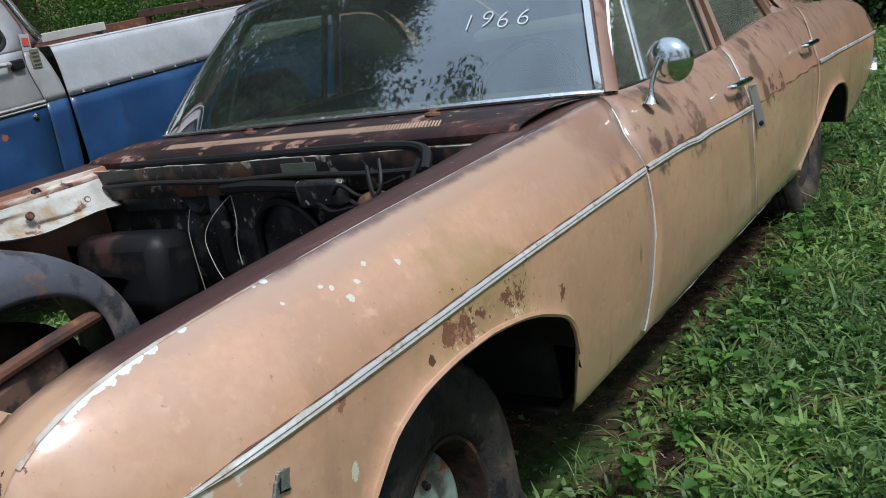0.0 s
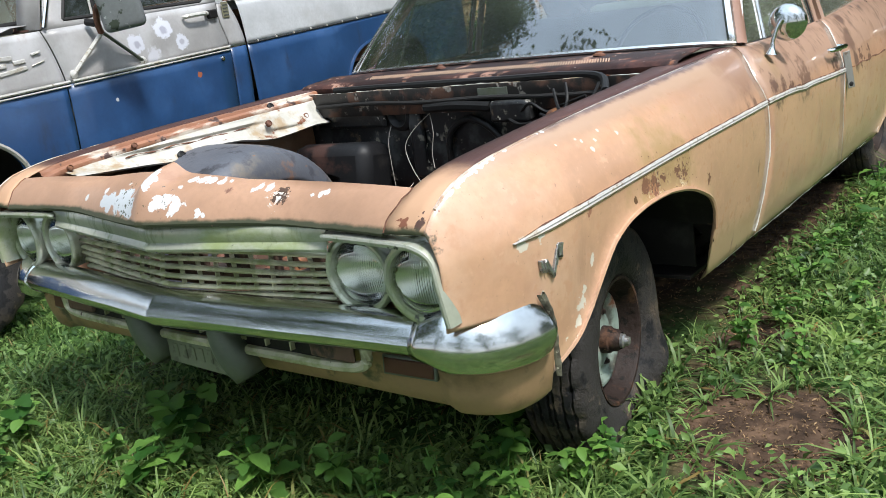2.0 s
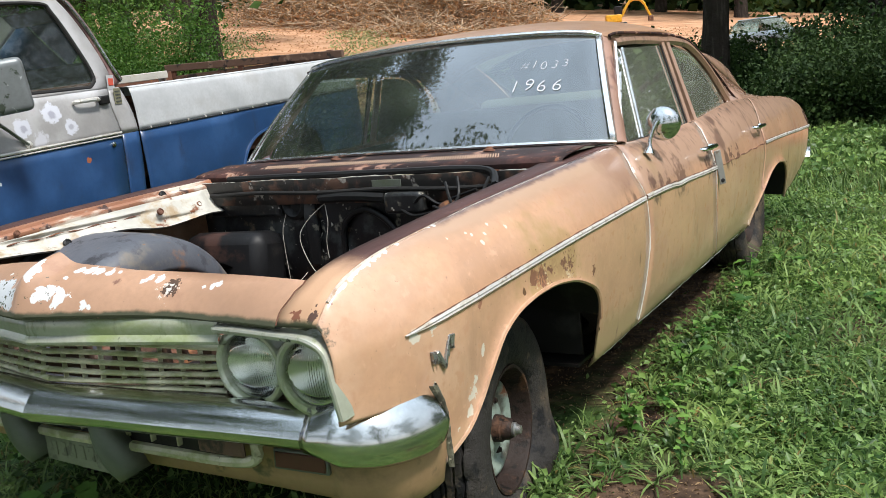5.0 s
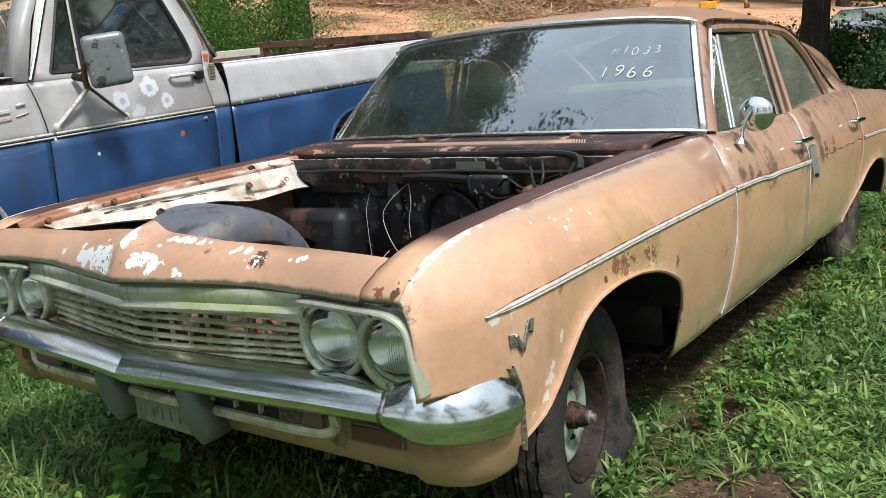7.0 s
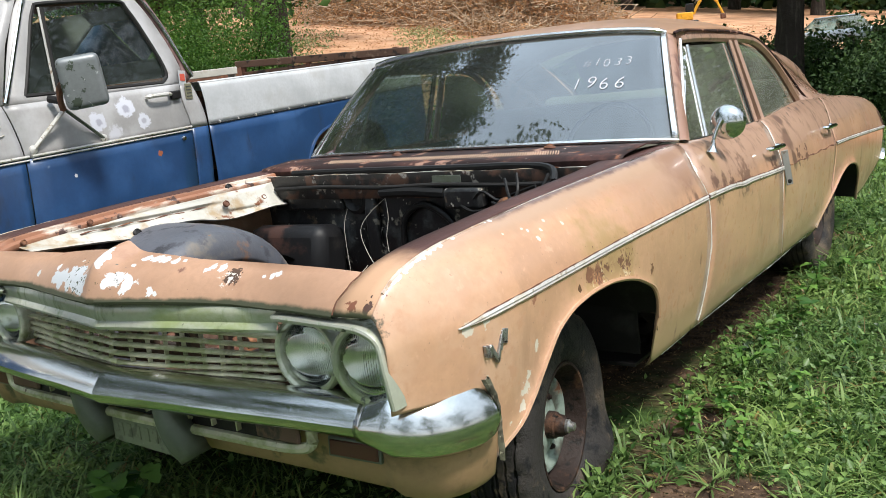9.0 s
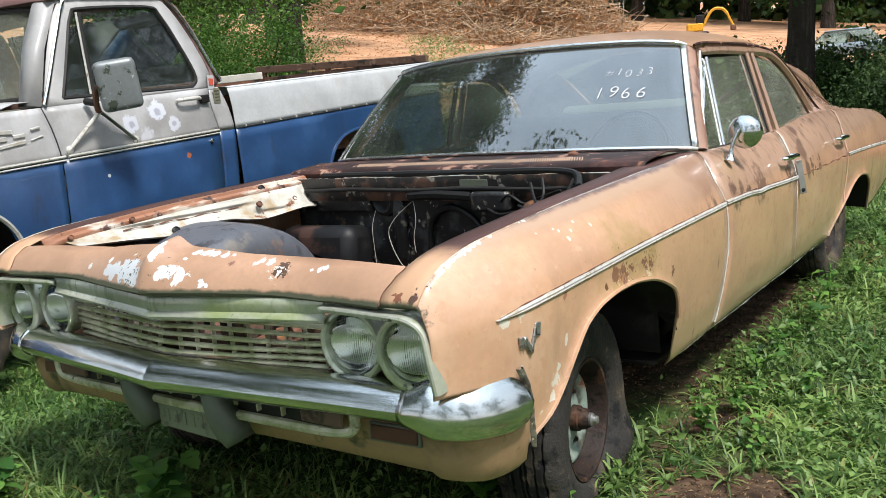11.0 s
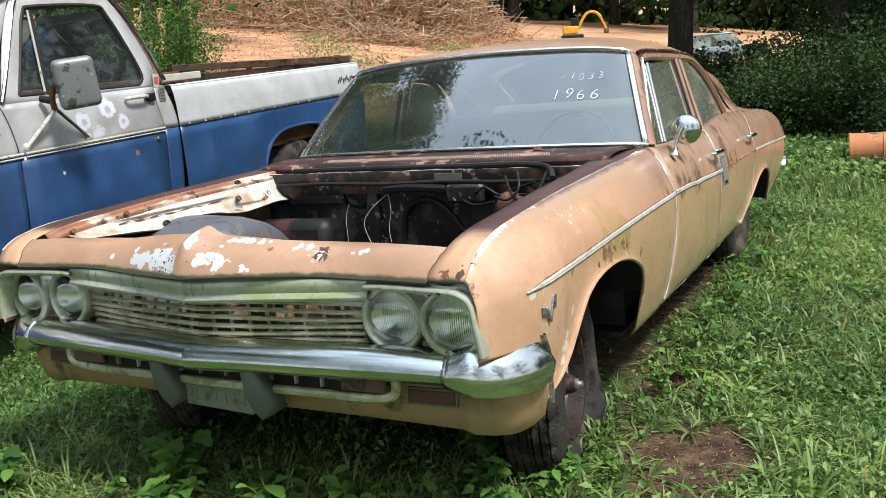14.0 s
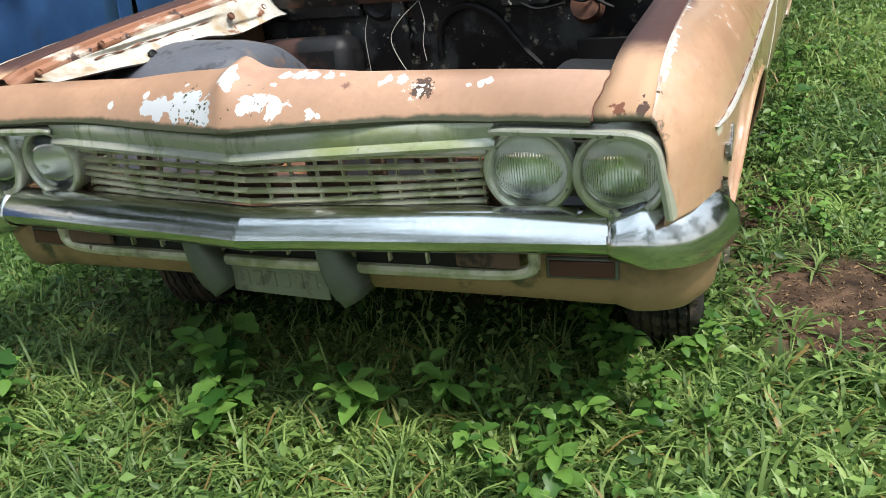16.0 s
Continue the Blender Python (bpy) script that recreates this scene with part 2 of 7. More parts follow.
M_TOP = material("dark_weathered_fender_top", PRIMER, 0.6, 0.0, [
    ("noise", (0.20, 0.105, 0.075), 9.0, 0.58, 0.72, (1, 0.4, 1)), ("noise", (0.40, 0.37, 0.35), 45.0, 0.70, 0.73), ("band", (0.47, 0.285, 0.175), 1, -0.57, -0.05, 7.0), ("spot", (0.19, 0.075, 0.045), (0.825, -0.728, 0.808), 0.013, 70.0, 5.0, 0.2), ("spot", (0.15, 0.055, 0.035), (0.85, -0.715, 0.835), 0.009, 70.0, 4.0, 0.2), ("fleck", (0.075, 0.04, 0.03), (0.872, -0.72, 0.80), 0.022, 50.0, 0.42, 0.16), ("band", (0.052, 0.056, 0.030), 2, 0.794, -0.006, 22.0)], (90.0, 0.2, 0.002), spec=0.25)
M_NOSE = material("pink_tan_nose_paint", (0.43, 0.255, 0.165), 0.40, 0.0, [
    ("noise", PRIMER, 14.0, 0.72, 0.76), ("noise", (0.36, 0.205, 0.135), 6.0, 0.55, 0.70),
    *[("fleck", (0.50, 0.52, 0.54), (x, y, z), r, 30.0, 0.20, 0.30) for x, y, z, r in ((-0.235, -0.728, 0.815, 0.018), (-0.190, -0.735, 0.820, 0.028), (-0.140, -0.741, 0.824, 0.034), (-0.095, -0.75, 0.824, 0.034), (-0.055, -0.76, 0.818, 0.030))],
    *[("fleck", (0.60, 0.60, 0.59), (x, y, z), r, 36.0, 0.20, 0.30) for x, y, z, r in ((-0.010, -0.705, 0.895, 0.024), (0.000, -0.725, 0.886, 0.024), (0.008, -0.742, 0.872, 0.018), (0.056, -0.760, 0.830, 0.020), (0.088, -0.753, 0.834, 0.024), (0.115, -0.753, 0.822, 0.024), (0.20, -0.747, 0.804, 0.012), (0.215, -0.745, 0.800, 0.008), (0.115, -0.678, 0.868, 0.014), (0.145, -0.672, 0.868, 0.017), (0.175, -0.669, 0.867, 0.014), (0.215, -0.664, 0.866, 0.013), (0.240, -0.660, 0.866, 0.010), (0.100, -0.710, 0.858, 0.009), (-0.245, -0.705, 0.842, 0.008), (-0.13, -0.70, 0.858, 0.006))],
    ("fleck", (0.14, 0.12, 0.10), (0.085, -0.752, 0.828), 0.040, 60.0, 0.54, 0.10), ("fleck", (0.05, 0.06, 0.03), (-0.09, -0.765, 0.808), 0.06, 60.0, 0.54, 0.08),
    ("spot", (0.075, 0.04, 0.025), (0.427, -0.676, 0.838), 0.020, 90.0, 4.0), ("fleck", (0.60, 0.57, 0.52), (0.415, -0.680, 0.834), 0.020, 90.0, 0.46, 0.10),
    *[("fleck", WHITE, (x, y, z), r, 50.0, 0.22, 0.28) for x, y, z, r in ((0.345, -0.668, 0.852, 0.012), (0.376, -0.661, 0.853, 0.013), (0.335, -0.672, 0.842, 0.009), (0.560, -0.659, 0.847, 0.010), (0.545, -0.664, 0.838, 0.008), (0.522, -0.668, 0.838, 0.006), (-0.36, -0.70, 0.82, 0.010))],
    ("spot", (0.20, 0.10, 0.07), (0.265, -0.69, 0.845), 0.010, 70.0, 3.0, 0.4), ("band", (0.052, 0.056, 0.030), 2, 0.7915, -0.005, 22.0), ("noise", (0.20, 0.12, 0.085), 70.0, 0.68, 0.74),
    ("spot", RUST, (0.755, -0.69, 0.79), 0.02, 50.0, 2.0)], (120.0, 0.2, 0.002))
M_ROOF = material("faded_brown_roof_paint", (0.36, 0.205, 0.12), 0.4, 0.0, [
    ("noise", (0.25, 0.14, 0.085), 3.0, 0.5, 0.7), ("noise", PRIMER, 11.0, 0.70, 0.76)], (100.0, 0.12, 0.002), coat=0.2)
M_SLAT = material("pale_tan_vent_slat", (0.42, 0.28, 0.19), 0.6, 0.0, [("noise", (0.20, 0.10, 0.065), 14.0, 0.55, 0.66)])
M_PILLAR = material("mottled_brown_pillar_paint", (0.30, 0.17, 0.12), 0.5, 0.0, [("noise", (0.13, 0.06, 0.045), 9.0, 0.50, 0.62, (1, 1, 0.4)), ("noise", (0.46, 0.29, 0.20), 15.0, 0.60, 0.70)], (90.0, 0.2, 0.002))
M_GUTTER = material("stained_cowl_gutter", (0.035, 0.032, 0.03), 0.5, 0.0, [("noise", (0.17, 0.09, 0.06), 9.0, 0.48, 0.62), ("noise", (0.42, 0.39, 0.34), 16.0, 0.57, 0.63)], (60.0, 0.4, 0.003))
M_FLANGE = material("rust_brown_flange", (0.33, 0.15, 0.085), 0.6, 0.0, [("noise", (0.56, 0.49, 0.41), 9.0, 0.50, 0.60, (1, .35, 1)), ("noise", (0.07, 0.04, 0.035), 12.0, 0.60, 0.66)], (80.0, 0.3, 0.002))
M_COWL = material("rusted_purple_cowl", (0.026, 0.014, 0.013), 0.62, 0.0, [
    ("noise", (0.075, 0.034, 0.028), 6.0, 0.50, 0.66), ("noise", (0.34, 0.20, 0.145), 12.0, 0.575, 0.64), ("noise", RUST, 24.0, 0.61, 0.69), ("noise", (0.60, 0.54, 0.47), 36.0, 0.665, 0.70)], (80.0, 0.3, 0.002), spec=0.2)
# worn primer and the crest's bright highlight in one pale colour
M_CREST = material("chalky_lit_primer_edge", (0.62, 0.54, 0.46), 0.5, 0.0, [("noise", (0.42, 0.26, 0.17), 14.0, 0.48, 0.60)])
M_FIREWALL = material("stained_firewall_paint", (0.012, 0.012, 0.013), 0.36, 0.0, [("noise", (0.055, 0.058, 0.058), 5.0, 0.50, 0.64), ("noise", (0.12, 0.085, 0.055), 9.0, 0.56, 0.66), ("noise", (0.22, 0.20, 0.16), 15.0, 0.60, 0.68), ("noise", (0.42, 0.40, 0.35), 34.0, 0.655, 0.69)], (40.0, 0.5, 0.004), spec=0.35)
M_BRIGHT = material("dulled_bright_trim", (0.72, 0.72, 0.70), 0.25, 0.9, [("noise", (0.38, 0.36, 0.31), 40.0, 0.62, 0.72)])
M_BADGE = material("grey_chrome_badge", (0.38, 0.38, 0.37), 0.3, 0.8, [("noise", (0.10, 0.09, 0.08), 90.0, 0.52, 0.60)])
M_BRACE = material("dirty_white_inner_panel", (0.47, 0.45, 0.395), 0.55, 0.0, [
    ("noise", (0.34, 0.25, 0.15), 8.0, 0.50, 0.66), ("noise", (0.25, 0.13, 0.07), 6.0, 0.57, 0.68, (1, 0.4, 1)), ("noise", RUST, 15.0, 0.61, 0.68), ("noise", (0.06, 0.04, 0.03), 24.0, 0.66, 0.70)], (80.0, 0.2, 0.002))
M_FILLER = material("white_chipped_edge_paint", (0.76, 0.73, 0.66), 0.6, 0.0, [("noise", (0.46, 0.36, 0.26), 30.0, 0.56, 0.66)])
M_RUSTY = material("rusty_steel", (0.14, 0.06, 0.035), 0.8, 0.0, [("noise", (0.30, 0.13, 0.05), 12.0, 0.55, 0.7), ("noise", (0.05, 0.03, 0.025), 7.0, 0.55, 0.7)], (60.0, 0.5, 0.003))
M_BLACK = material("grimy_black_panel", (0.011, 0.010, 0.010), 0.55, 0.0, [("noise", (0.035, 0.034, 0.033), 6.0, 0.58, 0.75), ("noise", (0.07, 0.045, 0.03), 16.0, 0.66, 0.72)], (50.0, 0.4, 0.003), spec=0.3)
# the brown fleck paints the reflected sheen on the case's top edge
M_HEATER = material("grimy_sheened_heater_case", (0.009, 0.009, 0.010), 0.5, 0.0, [("fleck", (0.055, 0.028, 0.022), (-0.60, 0.42, 0.71), 0.12, 9.0, 0.25, 0.26, 0.2), ("noise", (0.026, 0.024, 0.023), 7.0, 0.55, 0.68)], (40.0, 0.3, 0.003), spec=0.25)
M_HOUSE = material("mottled_bluish_wheelhouse", (0.088, 0.092, 0.108), 0.5, 0.0, [("noise", (0.15, 0.13, 0.11), 5.0, 0.50, 0.62), ("noise", (0.19, 0.10, 0.06), 7.0, 0.57, 0.66), ("noise", (0.030, 0.030, 0.036), 6.0, 0.56, 0.64), ("noise", (0.055, 0.055, 0.065), 12.0, 0.56, 0.64), ("noise", (0.20, 0.10, 0.05), 20.0, 0.68, 0.72)], (50.0, 0.35, 0.003))
M_CHROME = material("weathered_chrome", (0.70, 0.71, 0.69), 0.16, 1.0, [("noise", (0.33, 0.32, 0.27), 14.0, 0.62, 0.84, (0.4, 1, 1)), ("noise", (0.20, 0.18, 0.13), 46.0, 0.71, 0.76)], (18.0, 0.08, 0.004), rough_var=0.14)
M_DULL = material("mossy_dull_aluminium", (0.55, 0.56, 0.47), 0.30, 0.5, [("noise", (0.24, 0.29, 0.12), 6.0, 0.46, 0.70, (0.5, 1, 1)), ("noise", (0.17, 0.21, 0.09), 24.0, 0.54, 0.72, (1, 1, 0.15)), ("noise", (0.11, 0.125, 0.065), 7.0, 0.58, 0.74, (1, 1, 0.6)), ("noise", (0.06, 0.065, 0.04), 26.0, 0.62, 0.70)], (60.0, 0.25, 0.002))
M_GRILLE = material("oxidised_grille_metal", (0.56, 0.54, 0.38), 0.40, 0.2, [("noise", (0.30, 0.32, 0.16), 9.0, 0.46, 0.62), ("noise", (0.20, 0.19, 0.12), 12.0, 0.55, 0.75), ("noise", (0.10, 0.07, 0.045), 30.0, 0.68, 0.74)], (60.0, 0.2, 0.001))
M_TRIM = material("worn_bright_moulding", (0.58, 0.56, 0.52), 0.38, 0.35, [("noise", (0.36, 0.33, 0.27), 12.0, 0.50, 0.66), ("noise", (0.22, 0.17, 0.12), 48.0, 0.57, 0.68)], (80.0, 0.15, 0.001))
M_RUBBER = material("cracked_tyre_rubber", (0.030, 0.027, 0.025), 0.7, 0.0, [("noise", (0.095, 0.072, 0.050), 6.0, 0.44, 0.66), ("noise", (0.12, 0.09, 0.06), 24.0, 0.60, 0.72), ("noise", (0.008, 0.008, 0.009), 8.0, 0.53, 0.58)], (90.0, 0.9, 0.005), spec=0.3)
M_RIM = material("flaking_pale_green_wheel_paint", (0.22, 0.275, 0.235), 0.6, 0.0, [("noise", (0.07, 0.07, 0.055), 8.0, 0.48, 0.62), ("noise", (0.40, 0.44, 0.39), 9.0, 0.54, 0.66), ("noise", RUST, 9.0, 0.55, 0.64), ("noise", (0.03, 0.025, 0.02), 40.0, 0.68, 0.72)], (70.0, 0.3, 0.002))
M_RUSTRIM = material("rusted_brown_rim", (0.026, 0.017, 0.014), 0.6, 0.0, [("noise", (0.10, 0.05, 0.03), 12.0, 0.52, 0.66), ("noise", (0.20, 0.12, 0.075), 40.0, 0.64, 0.70), ("noise", (0.008, 0.007, 0.006), 22.0, 0.55, 0.62)], (60.0, 0.9, 0.004), spec=0.2)
M_MOSS = material("mossy_grey_guard", (0.13, 0.145, 0.12), 0.42, 0.25, [("noise", (0.10, 0.12, 0.07), 6.0, 0.5, 0.7), ("noise", (0.40, 0.41, 0.40), 30.0, 0.66, 0.74)], (60.0, 0.2, 0.002))
M_STRAP = material("galvanised_strap", (0.30, 0.29, 0.27), 0.5, 0.4, [("noise", (0.14, 0.10, 0.07), 16.0, 0.55, 0.66)])
M_CRUST = material("lichen_crusted_seal", (0.15, 0.145, 0.10), 0.85, 0.0, [("noise", (0.05, 0.045, 0.03), 40.0, 0.45, 0.60), ("noise", (0.36, 0.34, 0.26), 70.0, 0.60, 0.66)], (90.0, 0.8, 0.004))
M_LENSRED = material("dull_dark_amber_lens", (0.095, 0.032, 0.018), 0.45, 0.0, [("noise", (0.025, 0.012, 0.008), 9.0, 0.5, 0.7)])
M_PLATE = material("mossy_pale_plate", (0.17, 0.19, 0.12), 0.7, 0.0, [("noise", (0.10, 0.11, 0.07), 18.0, 0.52, 0.60), ("noise", (0.42, 0.43, 0.38), 30.0, 0.62, 0.68)])
M_PLATEDARK = material("mossy_dark_plate", (0.30, 0.31, 0.23), 0.5, 0.3, [("noise", (0.06, 0.07, 0.04), 12.0, 0.5, 0.65)])
M_SUPPORT = material("dark_rusty_support", (0.13, 0.075, 0.05), 0.7, 0.0, [("noise", (0.24, 0.16, 0.11), 8.0, 0.55, 0.66), ("noise", (0.03, 0.022, 0.018), 10.0, 0.54, 0.62)])
M_VALANCE = material("dirty_tan_valance", (0.36, 0.225, 0.12), 0.55, 0.0, [("noise", (0.16, 0.11, 0.055), 4.0, 0.48, 0.66), ("noise", (0.08, 0.075, 0.04), 11.0, 0.58, 0.70), ("noise", (0.55, 0.50, 0.40), 55.0, 0.72, 0.74)], (90.0, 0.2, 0.002), coat=0.15)
M_BEDWHITE = material("chalky_white_bed_paint", (0.47, 0.48, 0.49), 0.5, 0.0, [("noise", (0.40, 0.395, 0.39), 3.0, 0.5, 0.7), ("noise", (0.22, 0.14, 0.10), 17.0, 0.74, 0.77)], (120.0, 0.1, 0.002))
M_WIRE = material("grey_wire_insulation", (0.40, 0.38, 0.33), 0.6)
M_HOSE = material("black_rubber_hose", (0.014, 0.014, 0.014), 0.55, spec=0.25)
M_GASKET = material("black_rubber_seal", (0.022, 0.021, 0.02), 0.6, spec=0.25)
M_CLOTH = material("faded_green_seat_cloth", (0.17, 0.19, 0.135), 0.9, 0.0, [("noise", (0.18, 0.17, 0.12), 5.0, 0.5, 0.7)], (60.0, 0.3, 0.004))
M_INTERIOR = material("dusty_dark_interior_trim", (0.13, 0.13, 0.105), 0.75, 0.0, [("noise", (0.14, 0.135, 0.11), 6.0, 0.5, 0.7)])
M_CHALK = material("white_paint_marker", (0.66, 0.70, 0.74), 0.7, spec=0.2)
M_BLUE = material("oxidised_blue_truck_paint", (0.016, 0.055, 0.150), 0.42, 0.0, [("noise", (0.028, 0.080, 0.20), 3.0, 0.45, 0.7), ("noise", (0.02, 0.036, 0.08), 5.0, 0.58, 0.72, (1, 1, 0.4)),
    ("spot", (0.30, 0.09, 0.04), (1.0, 1.070, 0.902), 0.016, 50.0, 1.8), ("spot", WHITE, (1.0, 0.515, 0.880), 0.009, 60.0, 0.8), ("noise", (0.22, 0.10, 0.06), 21.0, 0.735, 0.75)], (120.0, 0.1, 0.002), coat=0.3)
M_SILVER = material("chalky_silver_truck_paint", (0.35, 0.34, 0.335), 0.45, 0.0, [("noise", (0.43, 0.425, 0.43), 3.0, 0.45, 0.65), ("noise", (0.33, 0.28, 0.26), 6.0, 0.60, 0.74),
    ("spot", (0.56, 0.57, 0.63), (1.0, 0.71, 1.118), 0.048, 30.0, 1.6, 0.12), ("spot", (0.58, 0.59, 0.65), (1.0, 0.90, 1.171), 0.052, 30.0, 1.6, 0.12), ("spot", (0.58, 0.59, 0.65), (1.0, 1.005, 1.09), 0.040, 30.0, 1.6, 0.12), ("spot", (0.36, 0.36, 0.42), (1.0, 0.905, 1.165), 0.022, 30.0, 1.6, 0.3), ("spot", (0.36, 0.36, 0.42), (1.0, 0.715, 1.115), 0.018, 30.0, 1.6, 0.3), ("spot", (0.38, 0.38, 0.43), (1.0, 1.005, 1.088), 0.015, 30.0, 1.6, 0.3),
    ("spot", (0.52, 0.52, 0.56), (1.0, 0.80, 1.045), 0.042, 25.0, 3.0, 0.3), ("noise", (0.22, 0.12, 0.09), 19.0, 0.73, 0.76)], (120.0, 0.12, 0.002), coat=0.15)
M_CABTOP = material("rust_bled_maroon_cab_paint", (0.16, 0.085, 0.08), 0.5, 0.0, [("noise", (0.30, 0.17, 0.13), 6.0, 0.5, 0.68), ("noise", (0.40, 0.36, 0.35), 10.0, 0.64, 0.72)], (100.0, 0.15, 0.002))
M_BED = material("weathered_bed_steel", (0.20, 0.19, 0.18), 0.6, 0.2, [("noise", RUST, 5.0, 0.55, 0.66)], (50.0, 0.3, 0.003))
M_TMIRROR = material("scuffed_grey_mirror_shell", (0.19, 0.205, 0.21), 0.4, 0.3, [("noise", (0.055, 0.07, 0.05), 16.0, 0.55, 0.60), ("noise", (0.52, 0.53, 0.53), 24.0, 0.62, 0.68)], (60.0, 0.2, 0.002))
M_DECAL = material("dark_decal_ink", (0.06, 0.065, 0.06), 0.6)
M_DECALRED = material("faded_red_sticker", (0.62, 0.10, 0.06), 0.6)
M_DECALTAN = material("yellowed_sticker", (0.20, 0.19, 0.12), 0.6)
M_YELLOW = material("yellow_machine_paint", (0.72, 0.36, 0.02), 0.5, 0.0, [("noise", (0.35, 0.17, 0.03), 4.0, 0.55, 0.7)])
M_TANK = material("rusty_orange_tank_steel", (0.42, 0.16, 0.06), 0.8, 0.0, [("noise", (0.50, 0.27, 0.14), 3.0, 0.45, 0.65), ("noise", (0.10, 0.05, 0.035), 5.0, 0.54, 0.64), ("noise", (0.05, 0.06, 0.06), 2.5, 0.62, 0.68)], (30.0, 0.5, 0.01))
M_BARK = material("grey_brown_bark", (0.042, 0.034, 0.028), 0.95, 0.0, [("noise", (0.085, 0.072, 0.06), 4.0, 0.5, 0.7, (3, 3, 0.4))], (9.0, 0.9, 0.05), spec=0.2)
M_STICK = material("dry_brush_wood", (0.36, 0.25, 0.16), 0.9, 0.0, [("noise", (0.50, 0.39, 0.27), 3.0, 0.45, 0.65)], spec=0.2)


def leaf_material(name, low, high, gloss=0.45, sheer=0.35, brown=0.0, single=False):
    m = bpy.data.materials.new(name)
    m.use_nodes = True
    n, link = m.node_tree.nodes, m.node_tree.links.new
    b, out = n["Principled BSDF"], n["Material Output"]
    geo = n.new("ShaderNodeNewGeometry")
    ramp = n.new("ShaderNodeValToRGB")
    ramp.color_ramp.elements[0].color, ramp.color_ramp.elements[1].color = (*low, 1), (*high, 1)
    ramp.color_ramp.elements[1].position = 0.93 if brown else 1.0
    if brown:
        e = ramp.color_ramp.elements.new(0.97)
        e.color = (0.28, 0.20, 0.08, 1)
    link(n.new("ShaderNodeObjectInfo").outputs["Random"] if single else geo.outputs["Random Per Island"], ramp.inputs[0])
    tc, no, mix = n.new("ShaderNodeTexCoord"), n.new("ShaderNodeTexNoise"), n.new("ShaderNodeMix")
    no.inputs["Scale"].default_value = 0.9
    link(tc.outputs["Object"], no.inputs["Vector"])
    mix.data_type, mix.blend_type = 'RGBA', 'MULTIPLY'
    mix.inputs[0].default_value = 0.75
    link(ramp.outputs[0], mix.inputs[6])
    r2 = n.new("ShaderNodeValToRGB")
    r2.color_ramp.elements[0].position, r2.color_ramp.elements[1].position = 0.35, 0.65
    r2.color_ramp.elements[0].color, r2.color_ramp.elements[1].color = (0.55, 0.62, 0.5, 1), (1.25, 1.15, 0.9, 1)
    link(no.outputs["Fac"], r2.inputs[0])
    link(r2.outputs[0], mix.inputs[7])
    link(mix.outputs[2], b.inputs["Base Color"])
    b.inputs["Roughness"].default_value, b.inputs["Specular IOR Level"].default_value = gloss, 0.35
    tr, ms = n.new("ShaderNodeBsdfTranslucent"), n.new("ShaderNodeMixShader")
    link(mix.outputs[2], tr.inputs[0])
    ms.inputs[0].default_value = sheer
    link(b.outputs[0], ms.inputs[1])
    link(tr.outputs[0], ms.inputs[2])
    link(ms.outputs[0], out.inputs[0])
    return m


M_GRASS = leaf_material("grass_blades", (0.055, 0.118, 0.033), (0.30, 0.43, 0.155), 0.46, 0.42, 1.0)
M_WEED = leaf_material("broad_weed_leaves", (0.045, 0.108, 0.030), (0.26, 0.405, 0.130), 0.42, 0.38)
M_PLANT = leaf_material("leafy_weed_leaves", (0.035, 0.11, 0.025), (0.19, 0.36, 0.085), 0.40, 0.38, 0.0, True)
M_LITTER = leaf_material("dry_leaf_litter", (0.10, 0.055, 0.032), (0.38, 0.25, 0.15), 0.8, 0.1)
M_MIDLEAF = leaf_material("mid_green_tree_leaves", (0.035, 0.085, 0.02), (0.09, 0.17, 0.045), 0.5, 0.35)
M_LEAF = leaf_material("dark_tree_leaves", (0.022, 0.05, 0.016), (0.06, 0.11, 0.03), 0.75, 0.3)
M_BUSHLEAF = leaf_material("bright_bush_leaves", (0.05, 0.14, 0.025), (0.14, 0.26, 0.05), 0.5, 0.4)
M_PALESCRUB = leaf_material("pale_grey_green_scrub", (0.16, 0.22, 0.09), (0.40, 0.44, 0.24), 0.6, 0.3)
M_DRYBRUSH = leaf_material("dead_brush_leaves", (0.30, 0.15, 0.075), (0.60, 0.36, 0.21), 0.8, 0.2)


